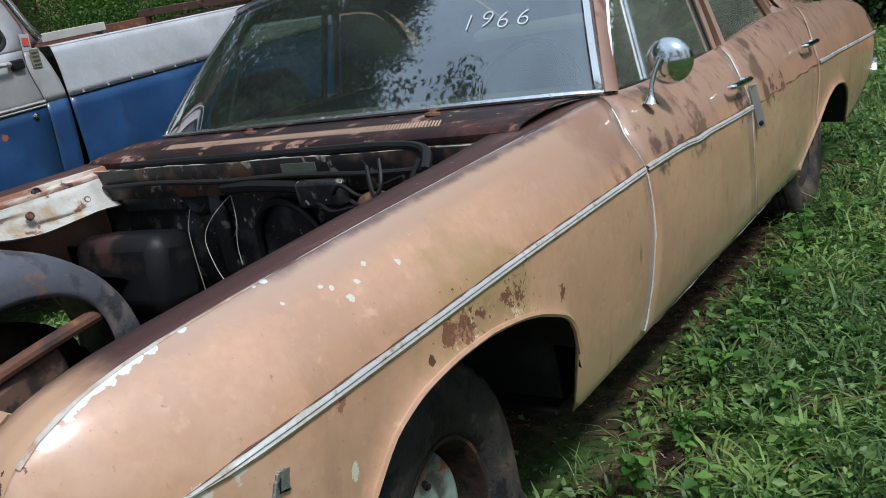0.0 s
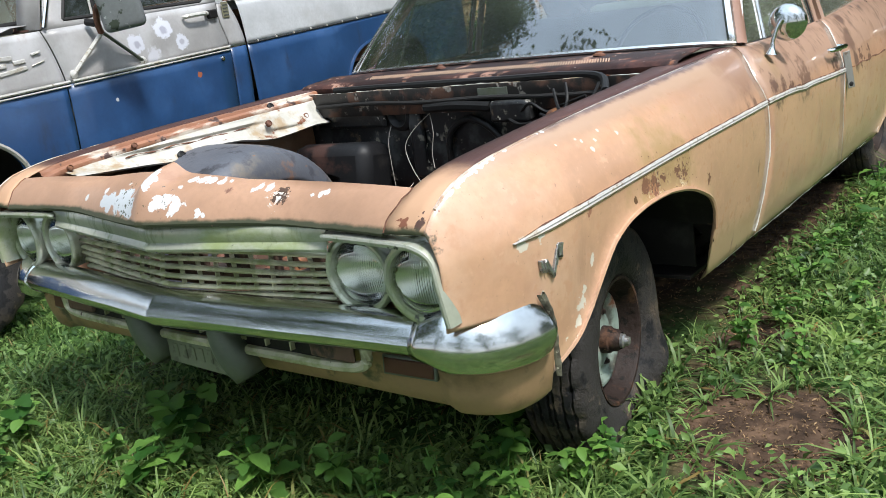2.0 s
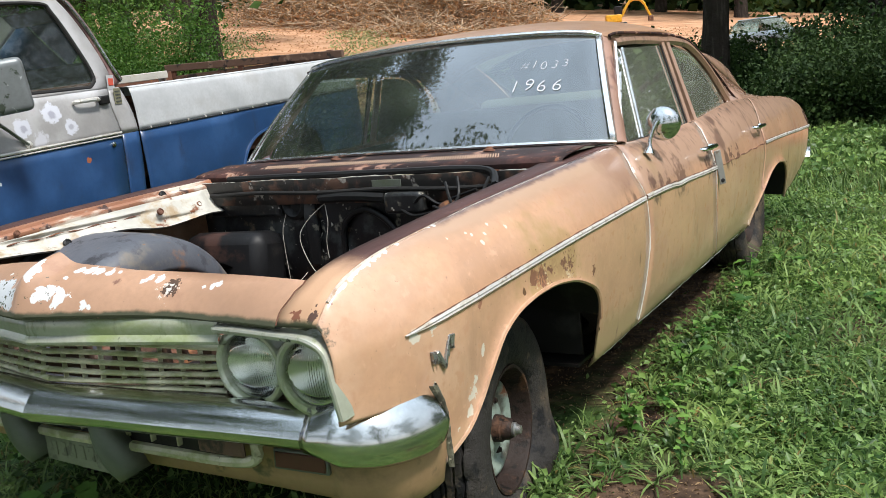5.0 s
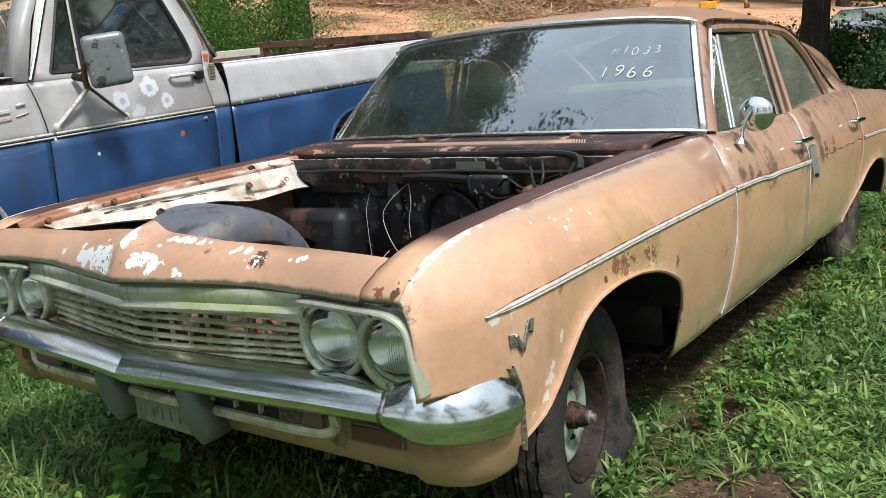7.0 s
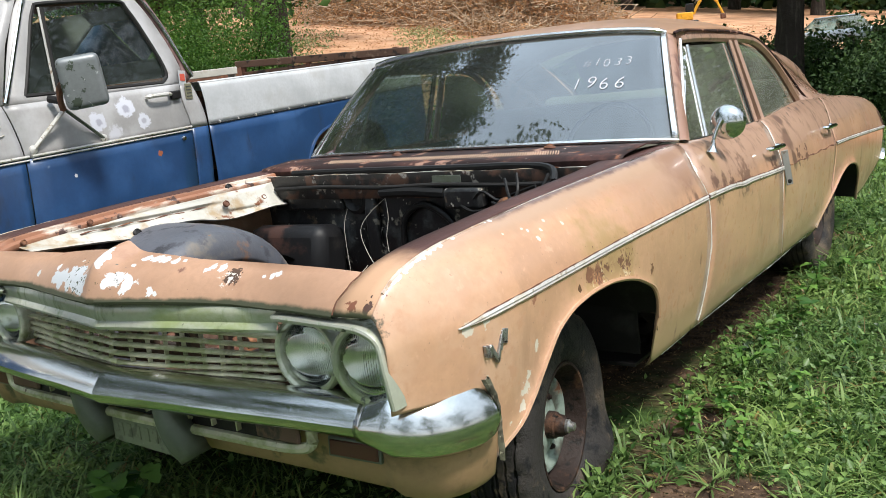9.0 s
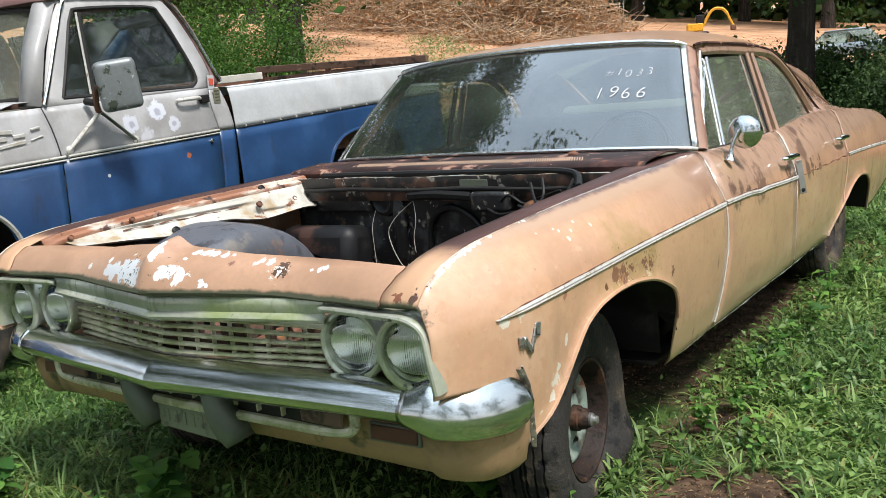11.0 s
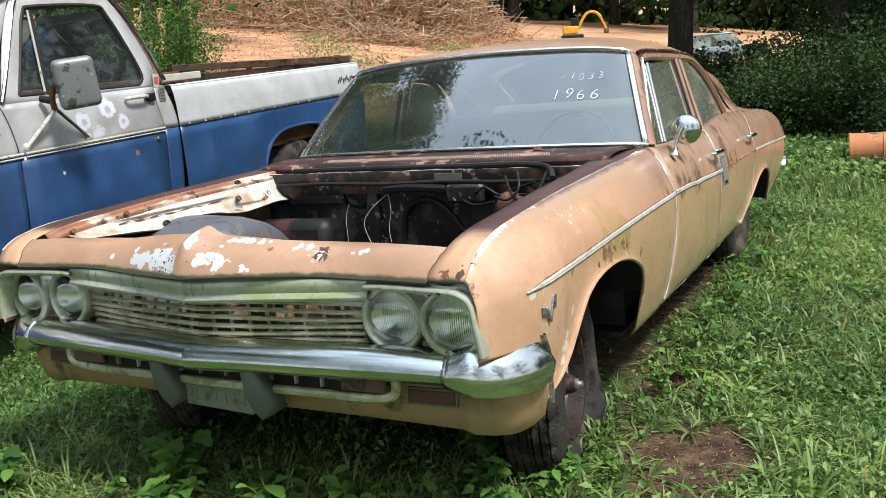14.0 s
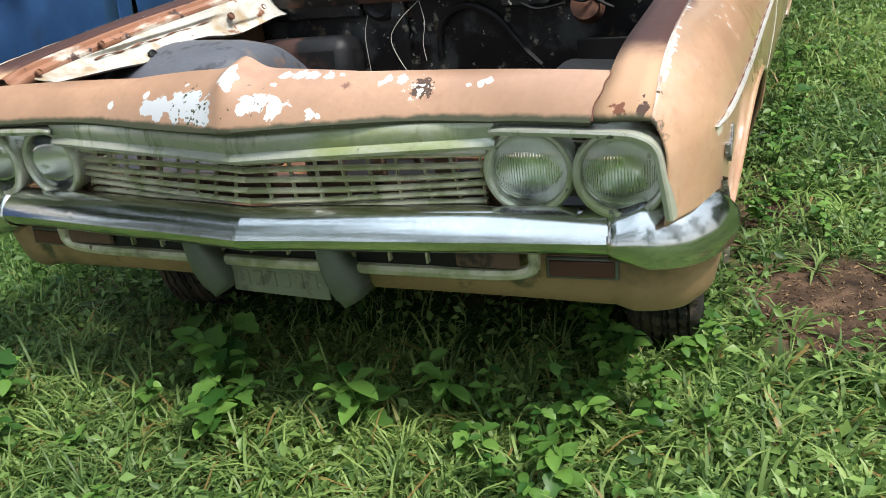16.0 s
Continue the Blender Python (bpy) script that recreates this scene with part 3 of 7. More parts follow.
def glass_material(name, tint, dirt, rough=0.0, gain=1.9, dust=(0.30, 0.34, 0.34)):
    """A thin pane: tinted see-through, reflecting at both faces, with a film of dust."""
    m = bpy.data.materials.new(name)
    m.use_nodes = True
    n, link = m.node_tree.nodes, m.node_tree.links.new
    out = n["Material Output"]
    n.remove(n["Principled BSDF"])
    clear, gloss, fres = n.new("ShaderNodeBsdfTransparent"), n.new("ShaderNodeBsdfGlossy"), n.new("ShaderNodeFresnel")
    clear.inputs[0].default_value = (*tint, 1)
    gloss.inputs[0].default_value = (1, 1, 1, 1)
    gloss.inputs["Roughness"].default_value = rough
    fres.inputs[0].default_value = 1.5
    mul = n.new("ShaderNodeMath")
    mul.operation, mul.use_clamp = 'MULTIPLY', True
    mul.inputs[1].default_value = gain
    link(fres.outputs[0], mul.inputs[0])
    m1 = n.new("ShaderNodeMixShader")
    link(mul.outputs[0], m1.inputs[0]), link(clear.outputs[0], m1.inputs[1]), link(gloss.outputs[0], m1.inputs[2])
    tc, no, rg = n.new("ShaderNodeTexCoord"), n.new("ShaderNodeTexNoise"), n.new("ShaderNodeMapRange")
    no.inputs["Scale"].default_value, no.inputs["Detail"].default_value = 3.0, 8.0
    link(tc.outputs["Object"], no.inputs["Vector"])
    rg.inputs["From Min"].default_value, rg.inputs["From Max"].default_value = 0.4, 0.75
    rg.inputs["To Min"].default_value, rg.inputs["To Max"].default_value = dirt * 0.4, dirt
    link(no.outputs["Fac"], rg.inputs[0])
    df, ms = n.new("ShaderNodeBsdfDiffuse"), n.new("ShaderNodeMixShader")
    df.inputs[0].default_value = (*dust, 1)
    link(rg.outputs[0], ms.inputs[0])
    link(m1.outputs[0], ms.inputs[1])
    link(df.outputs[0], ms.inputs[2])
    link(ms.outputs[0], out.inputs[0])
    return m


M_GLASS = glass_material("dusty_windscreen_glass", (0.42, 0.52, 0.45), 0.085, 0.03, 4.6)
# the heavy greenish dust also stands in for reflected trees and a lighter cabin
M_SIDEGLASS = glass_material("dusty_hazed_side_glass", (0.78, 0.84, 0.74), 0.42, 0.02, 1.6, (0.36, 0.38, 0.31))
M_TRUCKGLASS = glass_material("dark_truck_side_glass", (0.46, 0.58, 0.50), 0.06, 0.03, 1.7)
M_LAMPGLASS = glass_material("fluted_lamp_glass", (0.99, 1.0, 0.97), 0.03, 0.04, 1.0)
M_MIRROR = material("mirror_silver", (0.85, 0.87, 0.87), 0.03, 1.0, rough_var=0.02)
M_REFLECT = material("clouded_reflector", (0.98, 0.99, 0.96), 0.34, 1.0, [("noise", (0.45, 0.47, 0.38), 30.0, 0.62, 0.75)])

# ---- building helpers ----


def link_mesh(name, verts, faces, mat, parent=None, label="", smooth=True, angle=35.0, thick=0.0, bevel=0.0, offset=-1.0):
    me = bpy.data.meshes.new(name)
    me.from_pydata([tuple(map(float, v)) for v in verts], [], faces)
    me.materials.append(mat)
    ob = new(name, me)
    finish(ob, smooth, angle, thick, bevel, offset)
    if parent:
        ob.parent = parent
    if label:
        tagged(ob, label)
    return ob


def finish(ob, smooth=True, angle=35.0, thick=0.0, bevel=0.0, offset=-1.0):
    me = ob.data
    if smooth:
        me.shade_smooth()
        me.set_sharp_from_angle(angle=radians(angle))
    if thick:
        s = ob.modifiers.new("thickness", 'SOLIDIFY')
        s.thickness, s.offset = thick, offset
    if bevel:
        b = ob.modifiers.new("edges", 'BEVEL')
        b.width, b.segments, b.limit_method, b.angle_limit = bevel, 2, 'ANGLE', radians(40)


def part(name, bm, mat, parent, label="", smooth=True, bevel=0.0, thick=0.0, angle=35.0):
    me = bpy.data.meshes.new(name)
    bmesh.ops.recalc_face_normals(bm, faces=bm.faces)
    bm.to_mesh(me)
    bm.free()
    me.materials.append(mat)
    ob = new(name, me)
    finish(ob, smooth, angle, thick, bevel)
    if parent:
        ob.parent = parent
    if label:
        tagged(ob, label)
    return ob


def sheet(name, rows, mat, parent, label="", thick=0.0, angle=35.0, closed=False, flip=False, bevel=0.0, offset=-1.0):
    """A lofted sheet through rows of points; closed joins each row's end to its start."""
    nr, nc = len(rows), len(rows[0])
    verts = [p for r in rows for p in r]
    faces = []
    for i in range(nr - 1):
        for j in range(nc if closed else nc - 1):
            k = (j + 1) % nc
            f = (i * nc + j, i * nc + k, (i + 1) * nc + k, (i + 1) * nc + j)
            faces.append(f[::-1] if flip else f)
    return link_mesh(name, verts, faces, mat, parent, label, True, angle, thick, bevel, offset)


def box(bm, c, size, m=None):
    r = bmesh.ops.create_cube(bm, size=1.0)
    t = Matrix.Translation(c) @ (m or Matrix()) @ Matrix.Diagonal((*size, 1))
    bmesh.ops.transform(bm, matrix=t, verts=r["verts"])
    return r["verts"]


def solid(name, c, size, mat, parent, label="", bevel=0.006, turn=(0, 0, 0)):
    bm = bmesh.new()
    box(bm, c, size, Euler([radians(a) for a in turn]).to_matrix().to_4x4())
    return part(name, bm, mat, parent, label, bevel=bevel)


def disc_lathe(bm, profile, axis_m, steps=40):
    """Turns (radius, height) points about the z axis of axis_m."""
    rings = []
    for r, h in profile:
        rings.append([bm.verts.new(axis_m @ Vector((r * math.cos(2 * math.pi * i / steps), r * math.sin(2 * math.pi * i / steps), h))) for i in range(steps)])
    for a, b in zip(rings, rings[1:]):
        for i in range(steps):
            j = (i + 1) % steps
            bm.faces.new((a[i], a[j], b[j], b[i]))
    return rings


def cap(bm, ring, flip=False):
    bm.faces.new(ring[::-1] if flip else ring)


def tube(name, pts, radius, mat, parent=None, label="", sides=8, closed=False):
    """A round bar along a smoothed line of points; radius may be a number or one for each point."""
    pts = [Vector(p) for p in pts]
    rad = [radius] * len(pts) if isinstance(radius, (int, float)) else [float(r) for r in radius]
    verts, faces = [], []
    up = Vector((0.13, 0.21, 0.97))
    for i, p in enumerate(pts):
        d = (pts[min(i + 1, len(pts) - 1)] - pts[max(i - 1, 0)]).normalized()
        s = d.cross(up)
        if s.length < 0.05:
            s = d.cross(Vector((1, 0, 0)))
        s.normalize()
        u = s.cross(d)
        for k in range(sides):
            a = 2 * math.pi * k / sides
            verts.append(p + rad[i] * (math.cos(a) * s + math.sin(a) * u))
    n = len(pts)
    for i in range(n - 1):
        for k in range(sides):
            j = (k + 1) % sides
            faces.append((i * sides + k, i * sides + j, (i + 1) * sides + j, (i + 1) * sides + k))
    faces.append(tuple(range(sides))[::-1])
    faces.append(tuple((n - 1) * sides + k for k in range(sides)))
    return link_mesh(name, verts, faces, mat, parent, label)


def glide(pts, n=8):
    """A smooth line through points."""
    pts = [np.array(p, float) for p in pts]
    out = []
    for i in range(len(pts) - 1):
        p0, p1, p2, p3 = pts[max(i - 1, 0)], pts[i], pts[i + 1], pts[min(i + 2, len(pts) - 1)]
        for k in range(n):
            t = k / n
            out.append(0.5 * (2 * p1 + (p2 - p0) * t + (2 * p0 - 5 * p1 + 4 * p2 - p3) * t * t + (3 * p1 - p0 - 3 * p2 + p3) * t ** 3))
    out.append(pts[-1])
    return out


def table(*pairs):
    """A smooth function through (y, value) pairs that does not overshoot."""
    xs, ys = np.array([p[0] for p in pairs], float), np.array([p[1] for p in pairs], float)
    d = np.diff(ys) / np.diff(xs)
    m = np.zeros(len(xs))
    for i in range(1, len(xs) - 1):
        m[i] = 0 if d[i - 1] * d[i] <= 0 else 2 * d[i - 1] * d[i] / (d[i - 1] + d[i])
    m[0], m[-1] = d[0], d[-1]

    def f(x):
        x = min(max(x, xs[0]), xs[-1])
        i = min(max(int(np.searchsorted(xs, x)) - 1, 0), len(xs) - 2)
        h = xs[i + 1] - xs[i]
        t = (x - xs[i]) / h
        return float((2 * t ** 3 - 3 * t ** 2 + 1) * ys[i] + (t ** 3 - 2 * t ** 2 + t) * h * m[i] + (-2 * t ** 3 + 3 * t ** 2) * ys[i + 1] + (t ** 3 - t ** 2) * h * m[i + 1])
    return f


def empty(name, m, label, category, group=""):
    ob = new(name)
    ob.empty_display_size = 0.2
    ob.matrix_basis = m
    return tagged(ob, label, category, group)

# ---- the tan sedan: x to its left side, y to its rear, axle of the front wheels at y = 0 ----
car = empty("sedan_car", Matrix(), "derelict faded tan four-door sedan without its bonnet, sitting in grass", "car")
half_width = table((-.735, .912), (-.715, .920), (-.69, .931), (-.66, .945), (-.62, .960), (-.57, .974), (-.51, .985), (-.43, .991), (-.30, .996), (0, 1.0), (1.8, 1.0), (3.3, .992), (4.25, .972), (4.45, .945))
trim_z = table((-.735, .712), (-.557, .72), (.3, .735), (.889, .733), (1.8, .692), (2.9, .662), (4.25, .586), (4.45, .575))
crest_z = table((-.735, .784), (-.72, .806), (-.695, .831), (-.65, .854), (-.60, .868), (-.52, .880), (-.389, .888), (.03, .903), (.98, .912), (1.16, .902), (1.74, .890), (2.0, .893), (2.5, .912), (2.84, .900), (3.43, .862), (3.9, .818), (4.22, .775), (4.38, .735), (4.45, .70))
crest_x = table((-.735, .882), (-.70, .887), (-.65, .887), (-.58, .885), (-.40, .880), (0, .874), (.9, .868), (1.2, .885), (2.3, .885), (2.8, .875), (4.45, .87))
inner_x = table((-.735, .775), (-.66, .796), (-.3, .797), (.27, .78), (.77, .745), (.98, .80))
low_z = table((-.735, .580), (-.62, .574), (-.53, .566), (-.516, .556), (-.512, .40), (-.508, .378), (-.47, .388), (-.367, .425), (-.31, .48), (-.272, .53), (-.19, .611), (-.096, .642), (.0, .650), (.08, .648), (.18, .634), (.26, .614), (.34, .582), (.40, .550), (.440, .500), (.458, .44), (.466, .37), (.470, .30), (.474, .255), (.90, .262), (1.3, .247), (1.9, .218),
              (2.42, .222), (2.533, .32), (2.70, .392), (2.784, .428), (2.95, .495), (3.1, .517), (3.25, .502), (3.37, .454), (3.43, .38), (3.45, .262), (3.64, .272), (3.9, .325), (4.2, .39), (4.45, .45))
door_cut_a = table((.28, .885), (.40, .915), (.55, .928), (.70, .905), (.82, .878), (.87, .915), (.912, .965))
door_cut_b = table((.28, 1.93), (.445, 1.857), (.58, 1.818), (.70, 1.812), (.793, 1.820), (.872, 1.872), (.91, 1.91))
door_cut_c = table((.28, 2.72), (.46, 2.765), (.64, 2.808), (.73, 2.80), (.80, 2.85), (.90, 2.97))
TOPS, OVER, DOWN = 3, 9, 16


def body_x(y, z):
    """The side's half width at a height under the moulding."""
    u = max(0.0, (trim_z(y) - z) / 0.43)
    edge = z - low_z(y)
    flare = 0.014 * math.exp(-max(edge, 0) / 0.022) if (-.5 < y < .47 or 2.45 < y < 3.46) else 0.0
    return half_width(y) - 0.058 * u ** 1.8 - 0.9 * max(0.0, 0.285 - z) * (0.45 < y < 2.5) + flare


def body_profile(y, inner):
    """The section of the side at y, from an inner edge over the crest and down."""
    xc, zc, w, zt, zb = crest_x(y), crest_z(y), half_width(y), trim_z(y), low_z(y)
    pts = [(inner + (xc - inner) * i / TOPS, zc - 0.003 * (1 - i / TOPS) ** 2) for i in range(TOPS)]
    for i in range(OVER):
        a = math.pi / 2 * (1 - i / OVER)
        pts.append((xc + (w - xc) * math.cos(a) ** (2 / 1.5), zt + (zc - zt) * math.sin(a) ** (2 / 1.5)))
    for i in range(DOWN + 1):
        z = zt + (zb - zt) * (i / DOWN) ** 0.85
        pts.append((body_x(y, z), z))
    return pts


def side_panel(name, sgn, cut_a, cut_b, ys, mat, label, inner=None, first=0, last=None):
    """A pressed panel of the car's side between two cuts; ys runs from 0 to 1 between them."""
    rows = []
    for u in ys:
        y0 = cut_a(.6) + (cut_b(.6) - cut_a(.6)) * u
        prof = body_profile(y0, (inner or crest_x)(y0))
        row = []
        for k, (x, z) in enumerate(prof):
            y = cut_a(z) + (cut_b(z) - cut_a(z)) * u
            x2, z2 = body_profile(y, (inner or crest_x)(y))[k]
            row.append((sgn * x2, y, z2))
        rows.append(row[first:last])
    return sheet(name, rows, mat, car, label, 0.004, 50, flip=sgn < 0)


fore = lambda z: -.735
aft = table((.35, 4.16), (.47, 4.22), (.59, 4.33), (.70, 4.38), (.80, 4.37))
near = lambda f, d: (lambda z: f(z) + d)
fy = (np.r_[np.linspace(-.735, -.645, 18), np.linspace(-.63, -.525, 6), np.array([-.5165, -.5150, -.5135, -.5120, -.5105, -.5085, -.505]), np.linspace(-.49, -.37, 6), np.linspace(-.355, 0, 24), np.linspace(.008, .452, 40), np.linspace(.456, .480, 10), np.linspace(.50, door_cut_a(.6) - .003, 11)] + .735) / (door_cut_a(.6) - .003 + .735)
dy = np.linspace(0, 1, 16)
ry = np.linspace(0, 1, 34)
qy = np.r_[np.linspace(0, .45, 34), np.linspace(.47, 1, 26)]
for sgn, sidename in ((1, "left"), (-1, "right")):
    side_panel("front_fender", sgn, fore, near(door_cut_a, -.003), fy, M_FENDER if sgn > 0 else M_PAINT, "faded tan front fender with rust over the wheel arch", inner_x, TOPS)
    side_panel("fender_top", sgn, fore, near(door_cut_a, -.003), fy, M_TOP, "dark weathered fender top", inner_x, 0, TOPS + 1)
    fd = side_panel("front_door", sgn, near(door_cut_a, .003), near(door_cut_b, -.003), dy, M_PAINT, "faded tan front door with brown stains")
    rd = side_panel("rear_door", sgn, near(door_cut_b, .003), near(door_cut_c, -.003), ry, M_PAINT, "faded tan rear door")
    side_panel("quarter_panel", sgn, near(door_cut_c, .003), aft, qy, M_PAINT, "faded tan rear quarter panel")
    # rolled arch lips and the pale worn edges of the doors
    for name, y0, y1 in (("arch_lip", -.47, .458), ("rear_arch_lip", 2.5, 3.448)):
        ys = np.linspace(y0, y1, 46)
        tube(name, [(sgn * (body_x(y, low_z(y)) - .004), y, low_z(y) + .002) for y in ys], .007, M_PAINT, car, sides=6)
        # black sheet under the fender; its colour carries the shade inside the arch
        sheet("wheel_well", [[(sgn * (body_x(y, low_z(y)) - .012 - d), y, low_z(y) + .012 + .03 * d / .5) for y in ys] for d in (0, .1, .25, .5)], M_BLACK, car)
    for cut, door in ((door_cut_a, fd), (door_cut_b, fd)):
        zs = np.linspace(.30, .885, 22)
        tube("worn_door_edge", [(sgn * (body_x(cut(z), z) - .0005 if z < trim_z(cut(z)) else np.interp(z, [p[1] for p in body_profile(cut(z), crest_x(cut(z)))][::-1], [p[0] for p in body_profile(cut(z), crest_x(cut(z)))][::-1])), cut(z) + .0015 * math.sin(z * 60), z) for z in zs], [(.0030 if cut is door_cut_a and z < .74 else .0013) + .0012 * max(0, math.sin(z * (23 if cut is door_cut_a else 31) + 1.0)) + .0006 * math.sin(z * 140) for z in zs], M_FILLER, door, sides=5)
    # rocker seam under the doors, worn pale along its edge
    ys = np.linspace(.62, 2.44, 60)
    tube("worn_sill_edge", [(sgn * (body_x(y, .262) + .001), y, .262 + .002 * math.sin(y * 9)) for y in ys], [.0024 + .0018 * math.sin(y * 13) * math.sin(y * 37) for y in ys], M_FILLER, car, "pale worn seam along the sill", 5)
    solid("sill_floor", (sgn * .80, 1.45, .272), (.17, 1.96, .01), M_BLACK, car, "", 0)

# side mouldings
for sgn in (1, -1):
    for name, y0, y1 in (("fender_moulding", -.572, .886), ("door_moulding", .90, 1.815), ("quarter_moulding", 2.822, 4.29)):
        rows = []
        for y in np.linspace(y0, y1, 24):
            x, z = half_width(y), trim_z(y)
            k = min(1, (y - y0 + .004) / .10) if name == "fender_moulding" else 1
            bow = -.006 * math.exp(-((y - 1.28) / .06) ** 2)
            rows.append([(sgn * (x + a), y, z + bow + b * k) for a, b in ((-.004, .0105), (.004, .0092), (.007, .004), (.004, .001), (.007, -.003), (.003, -.0092), (-.004, -.0105))])
        sheet(name, rows, M_TRIM, car, "worn bright side moulding", 0, 60, flip=sgn < 0)
        tube("moulding_rust_line", [(sgn * (half_width(y) + .001), y, trim_z(y) + .0100 * min(1, (y - y0 + .004) / .10) + .0012 + .0006 * math.sin(y * 47)) for y in np.linspace(y0 + .01, y1, 90)], [(.0013 + .0010 * math.sin(y * 29) * math.sin(y * 71)) * min(1, .35 + (y - y0) / .12) for y in np.linspace(y0, y1, 90)], M_RUSTY, car, "rusty dirt along the moulding", 5)
    # seam of filler left where the rear door's moulding is missing
    tube("missing_moulding_stain", [(sgn * (half_width(y) - .001), y, trim_z(y) + .003 * math.sin(y * 31)) for y in np.linspace(1.84, 2.80, 48)], [.0032 + .0026 * math.sin(y * 37) * math.sin(y * 83) for y in np.linspace(1.84, 2.80, 48)], M_RUSTY, car, "rusty line where a moulding is missing", 5)

# nose panel over the grille
lip_y = table((0, -.790), (.12, -.768), (.23, -.745), (.48, -.706), (.62, -.712), (.77, -.727), (.80, -.73))
rows = []
for x in np.r_[np.linspace(-1, -.10, 26), np.linspace(-.08, .08, 13), np.linspace(.10, 1, 26)]:
    u, x = x, .775 * x
    a = abs(x)
    ridge = math.exp(-(x / .036) ** 2)
    yf = lip_y(a) - .008
    row = [(x, yf + .05, .775), (x, yf + .012, .772), (x, yf + .002, .775)]
    for k in range(10):
        d_ = (-.645 - yf) * (k / 9) ** 1.5
        row.append((u * inner_x(-.735 + d_), yf + d_, crest_z(-.735 + d_) - .003 + .012 * (1 - (a / .775) ** 4) * min(1, d_ / .05) + .026 * ridge * min(1, d_ / .04) + .003 * math.sin(x * 7 + d_ * 20) * (a < .6)))
    rows.append(row + [(u * .797, -.640, .852 + .012 * (1 - (a / .775) ** 4)), (u * .797, -.630, .835)])
sheet("nose_panel", rows, M_NOSE, car, "pinkish tan nose panel with peeling white patches", 0, 40)

# upper grille moulding, a shallow V, and the lamp surrounds
for sgn in (1, -1):
    rows = []
    for x in np.linspace(0, .575, 16):
        y = -.768 + .075 * (x / .575) ** 0.9
        z = .738 + .014 * x / .575
        rows.append([(sgn * x, y + a, z + b) for a, b in ((.03, .040), (.004, .034), (-.006, .022), (-.008, .006), (-.004, -.012), (-.010, -.018), (-.014, -.026), (-.010, -.034), (.004, -.038), (.03, -.038))])
    sheet("grille_header", rows, M_DULL, car, "moss-stained metal grille header", 0, 40, flip=sgn > 0)
    path = glide([(.566, -.704, .752), (.60, -.716, .757), (.80, -.735, .758), (.862, -.740, .752), (.890, -.736, .728), (.900, -.738, .68), (.907, -.737, .638), (.912, -.734, .594)], 6)
    rows = []
    for i, p in enumerate(path):
        d = path[min(i + 1, len(path) - 1)] - path[max(i - 1, 0)]
        d /= np.linalg.norm(d)
        out = np.array([-d[2], 0, d[0]])
        rows.append([(sgn * (p[0] + out[0] * a), p[1] + b, p[2] + out[2] * a) for a, b in ((.010, .03), (.010, .004), (.007, -.004), (.002, -.006), (-.006, -.003), (-.010, .008), (-.012, .07))])
    sheet("headlight_surround", rows, M_DULL, car, "dull mossy metal headlight surround", 0, 40, flip=sgn > 0)

# ribbed plates round the lamps, lamps with ring, reflector and fluted glass
for sgn in (1, -1):
    bm = bmesh.new()
    box(bm, (sgn * .715, -.578, .668), (.40, .012, .19))
    backing = part("lamp_plate", bm, M_PLATEDARK, car, "ribbed mossy metal plate", bevel=.002)
    for k in range(9):
        solid("rib", (sgn * .715, -.588, .600 + .016 * k), (.36, .012, .007), M_PLATEDARK, backing, "", .002)
    for x, y, tilt in ((.630, -.668, 3), (.815, -.678, 5)):
        m = pose(sgn * x, y, .664, 90, 0, sgn * tilt)
        bm = bmesh.new()
        disc_lathe(bm, [(.084, -.065), (.090, -.01), (.0935, .006), (.0925, .013), (.089, .018), (.083, .019), (.0775, .014), (.0755, .004), (.075, -.01)], m, 48)
        lamp = part("headlight", bm, M_DULL, car, "round sealed-beam headlight with a dull ring")
        # silvered bowl
        cols, rws, rad = 73, 15, .0756
        verts, faces = [], []
        for i in range(cols):
            px = rad * math.sin(math.pi * (i / (cols - 1) - .5) * .985)
            hy = math.sqrt(rad ** 2 - px ** 2)
            for k in range(rws):
                py = hy * (2 * k / (rws - 1) - 1)
                q = (px * px + py * py) / rad ** 2
                verts.append(m @ Vector((px, py, -.050 * (1 - q) + (.0009 if i % 2 else -.0006) * (1 - q ** 4))))
        for i in range(cols - 1):
            for k in range(rws - 1):
                a0 = i * rws + k
                faces.append((a0, a0 + rws, a0 + rws + 1, a0 + 1))
        link_mesh("reflector", verts, faces, M_REFLECT, lamp, "clouded silver reflector", True, 60)
        # glass bowed outwards with upright flutes
        cols, rws, rad = 77, 13, .0762
        verts, faces = [], []
        for i in range(cols):
            px = rad * math.sin(math.pi * (i / (cols - 1) - .5) * .985)
            hy = math.sqrt(rad ** 2 - px ** 2)
            for k in range(rws):
                py = hy * (2 * k / (rws - 1) - 1)
                q = (px * px + py * py) / rad ** 2
                verts.append(m @ Vector((px, py, .020 - .016 * q + (.0012 if i % 2 else -.0009) * (1 - q ** 3))))
        for i in range(cols - 1):
            for k in range(rws - 1):
                a0 = i * rws + k
                faces.append((a0, a0 + rws, a0 + rws + 1, a0 + 1))
        gl = link_mesh("lens", verts, faces, M_LAMPGLASS, lamp, "fluted clear glass", True, 60, .0035)
        gl.visible_shadow = False

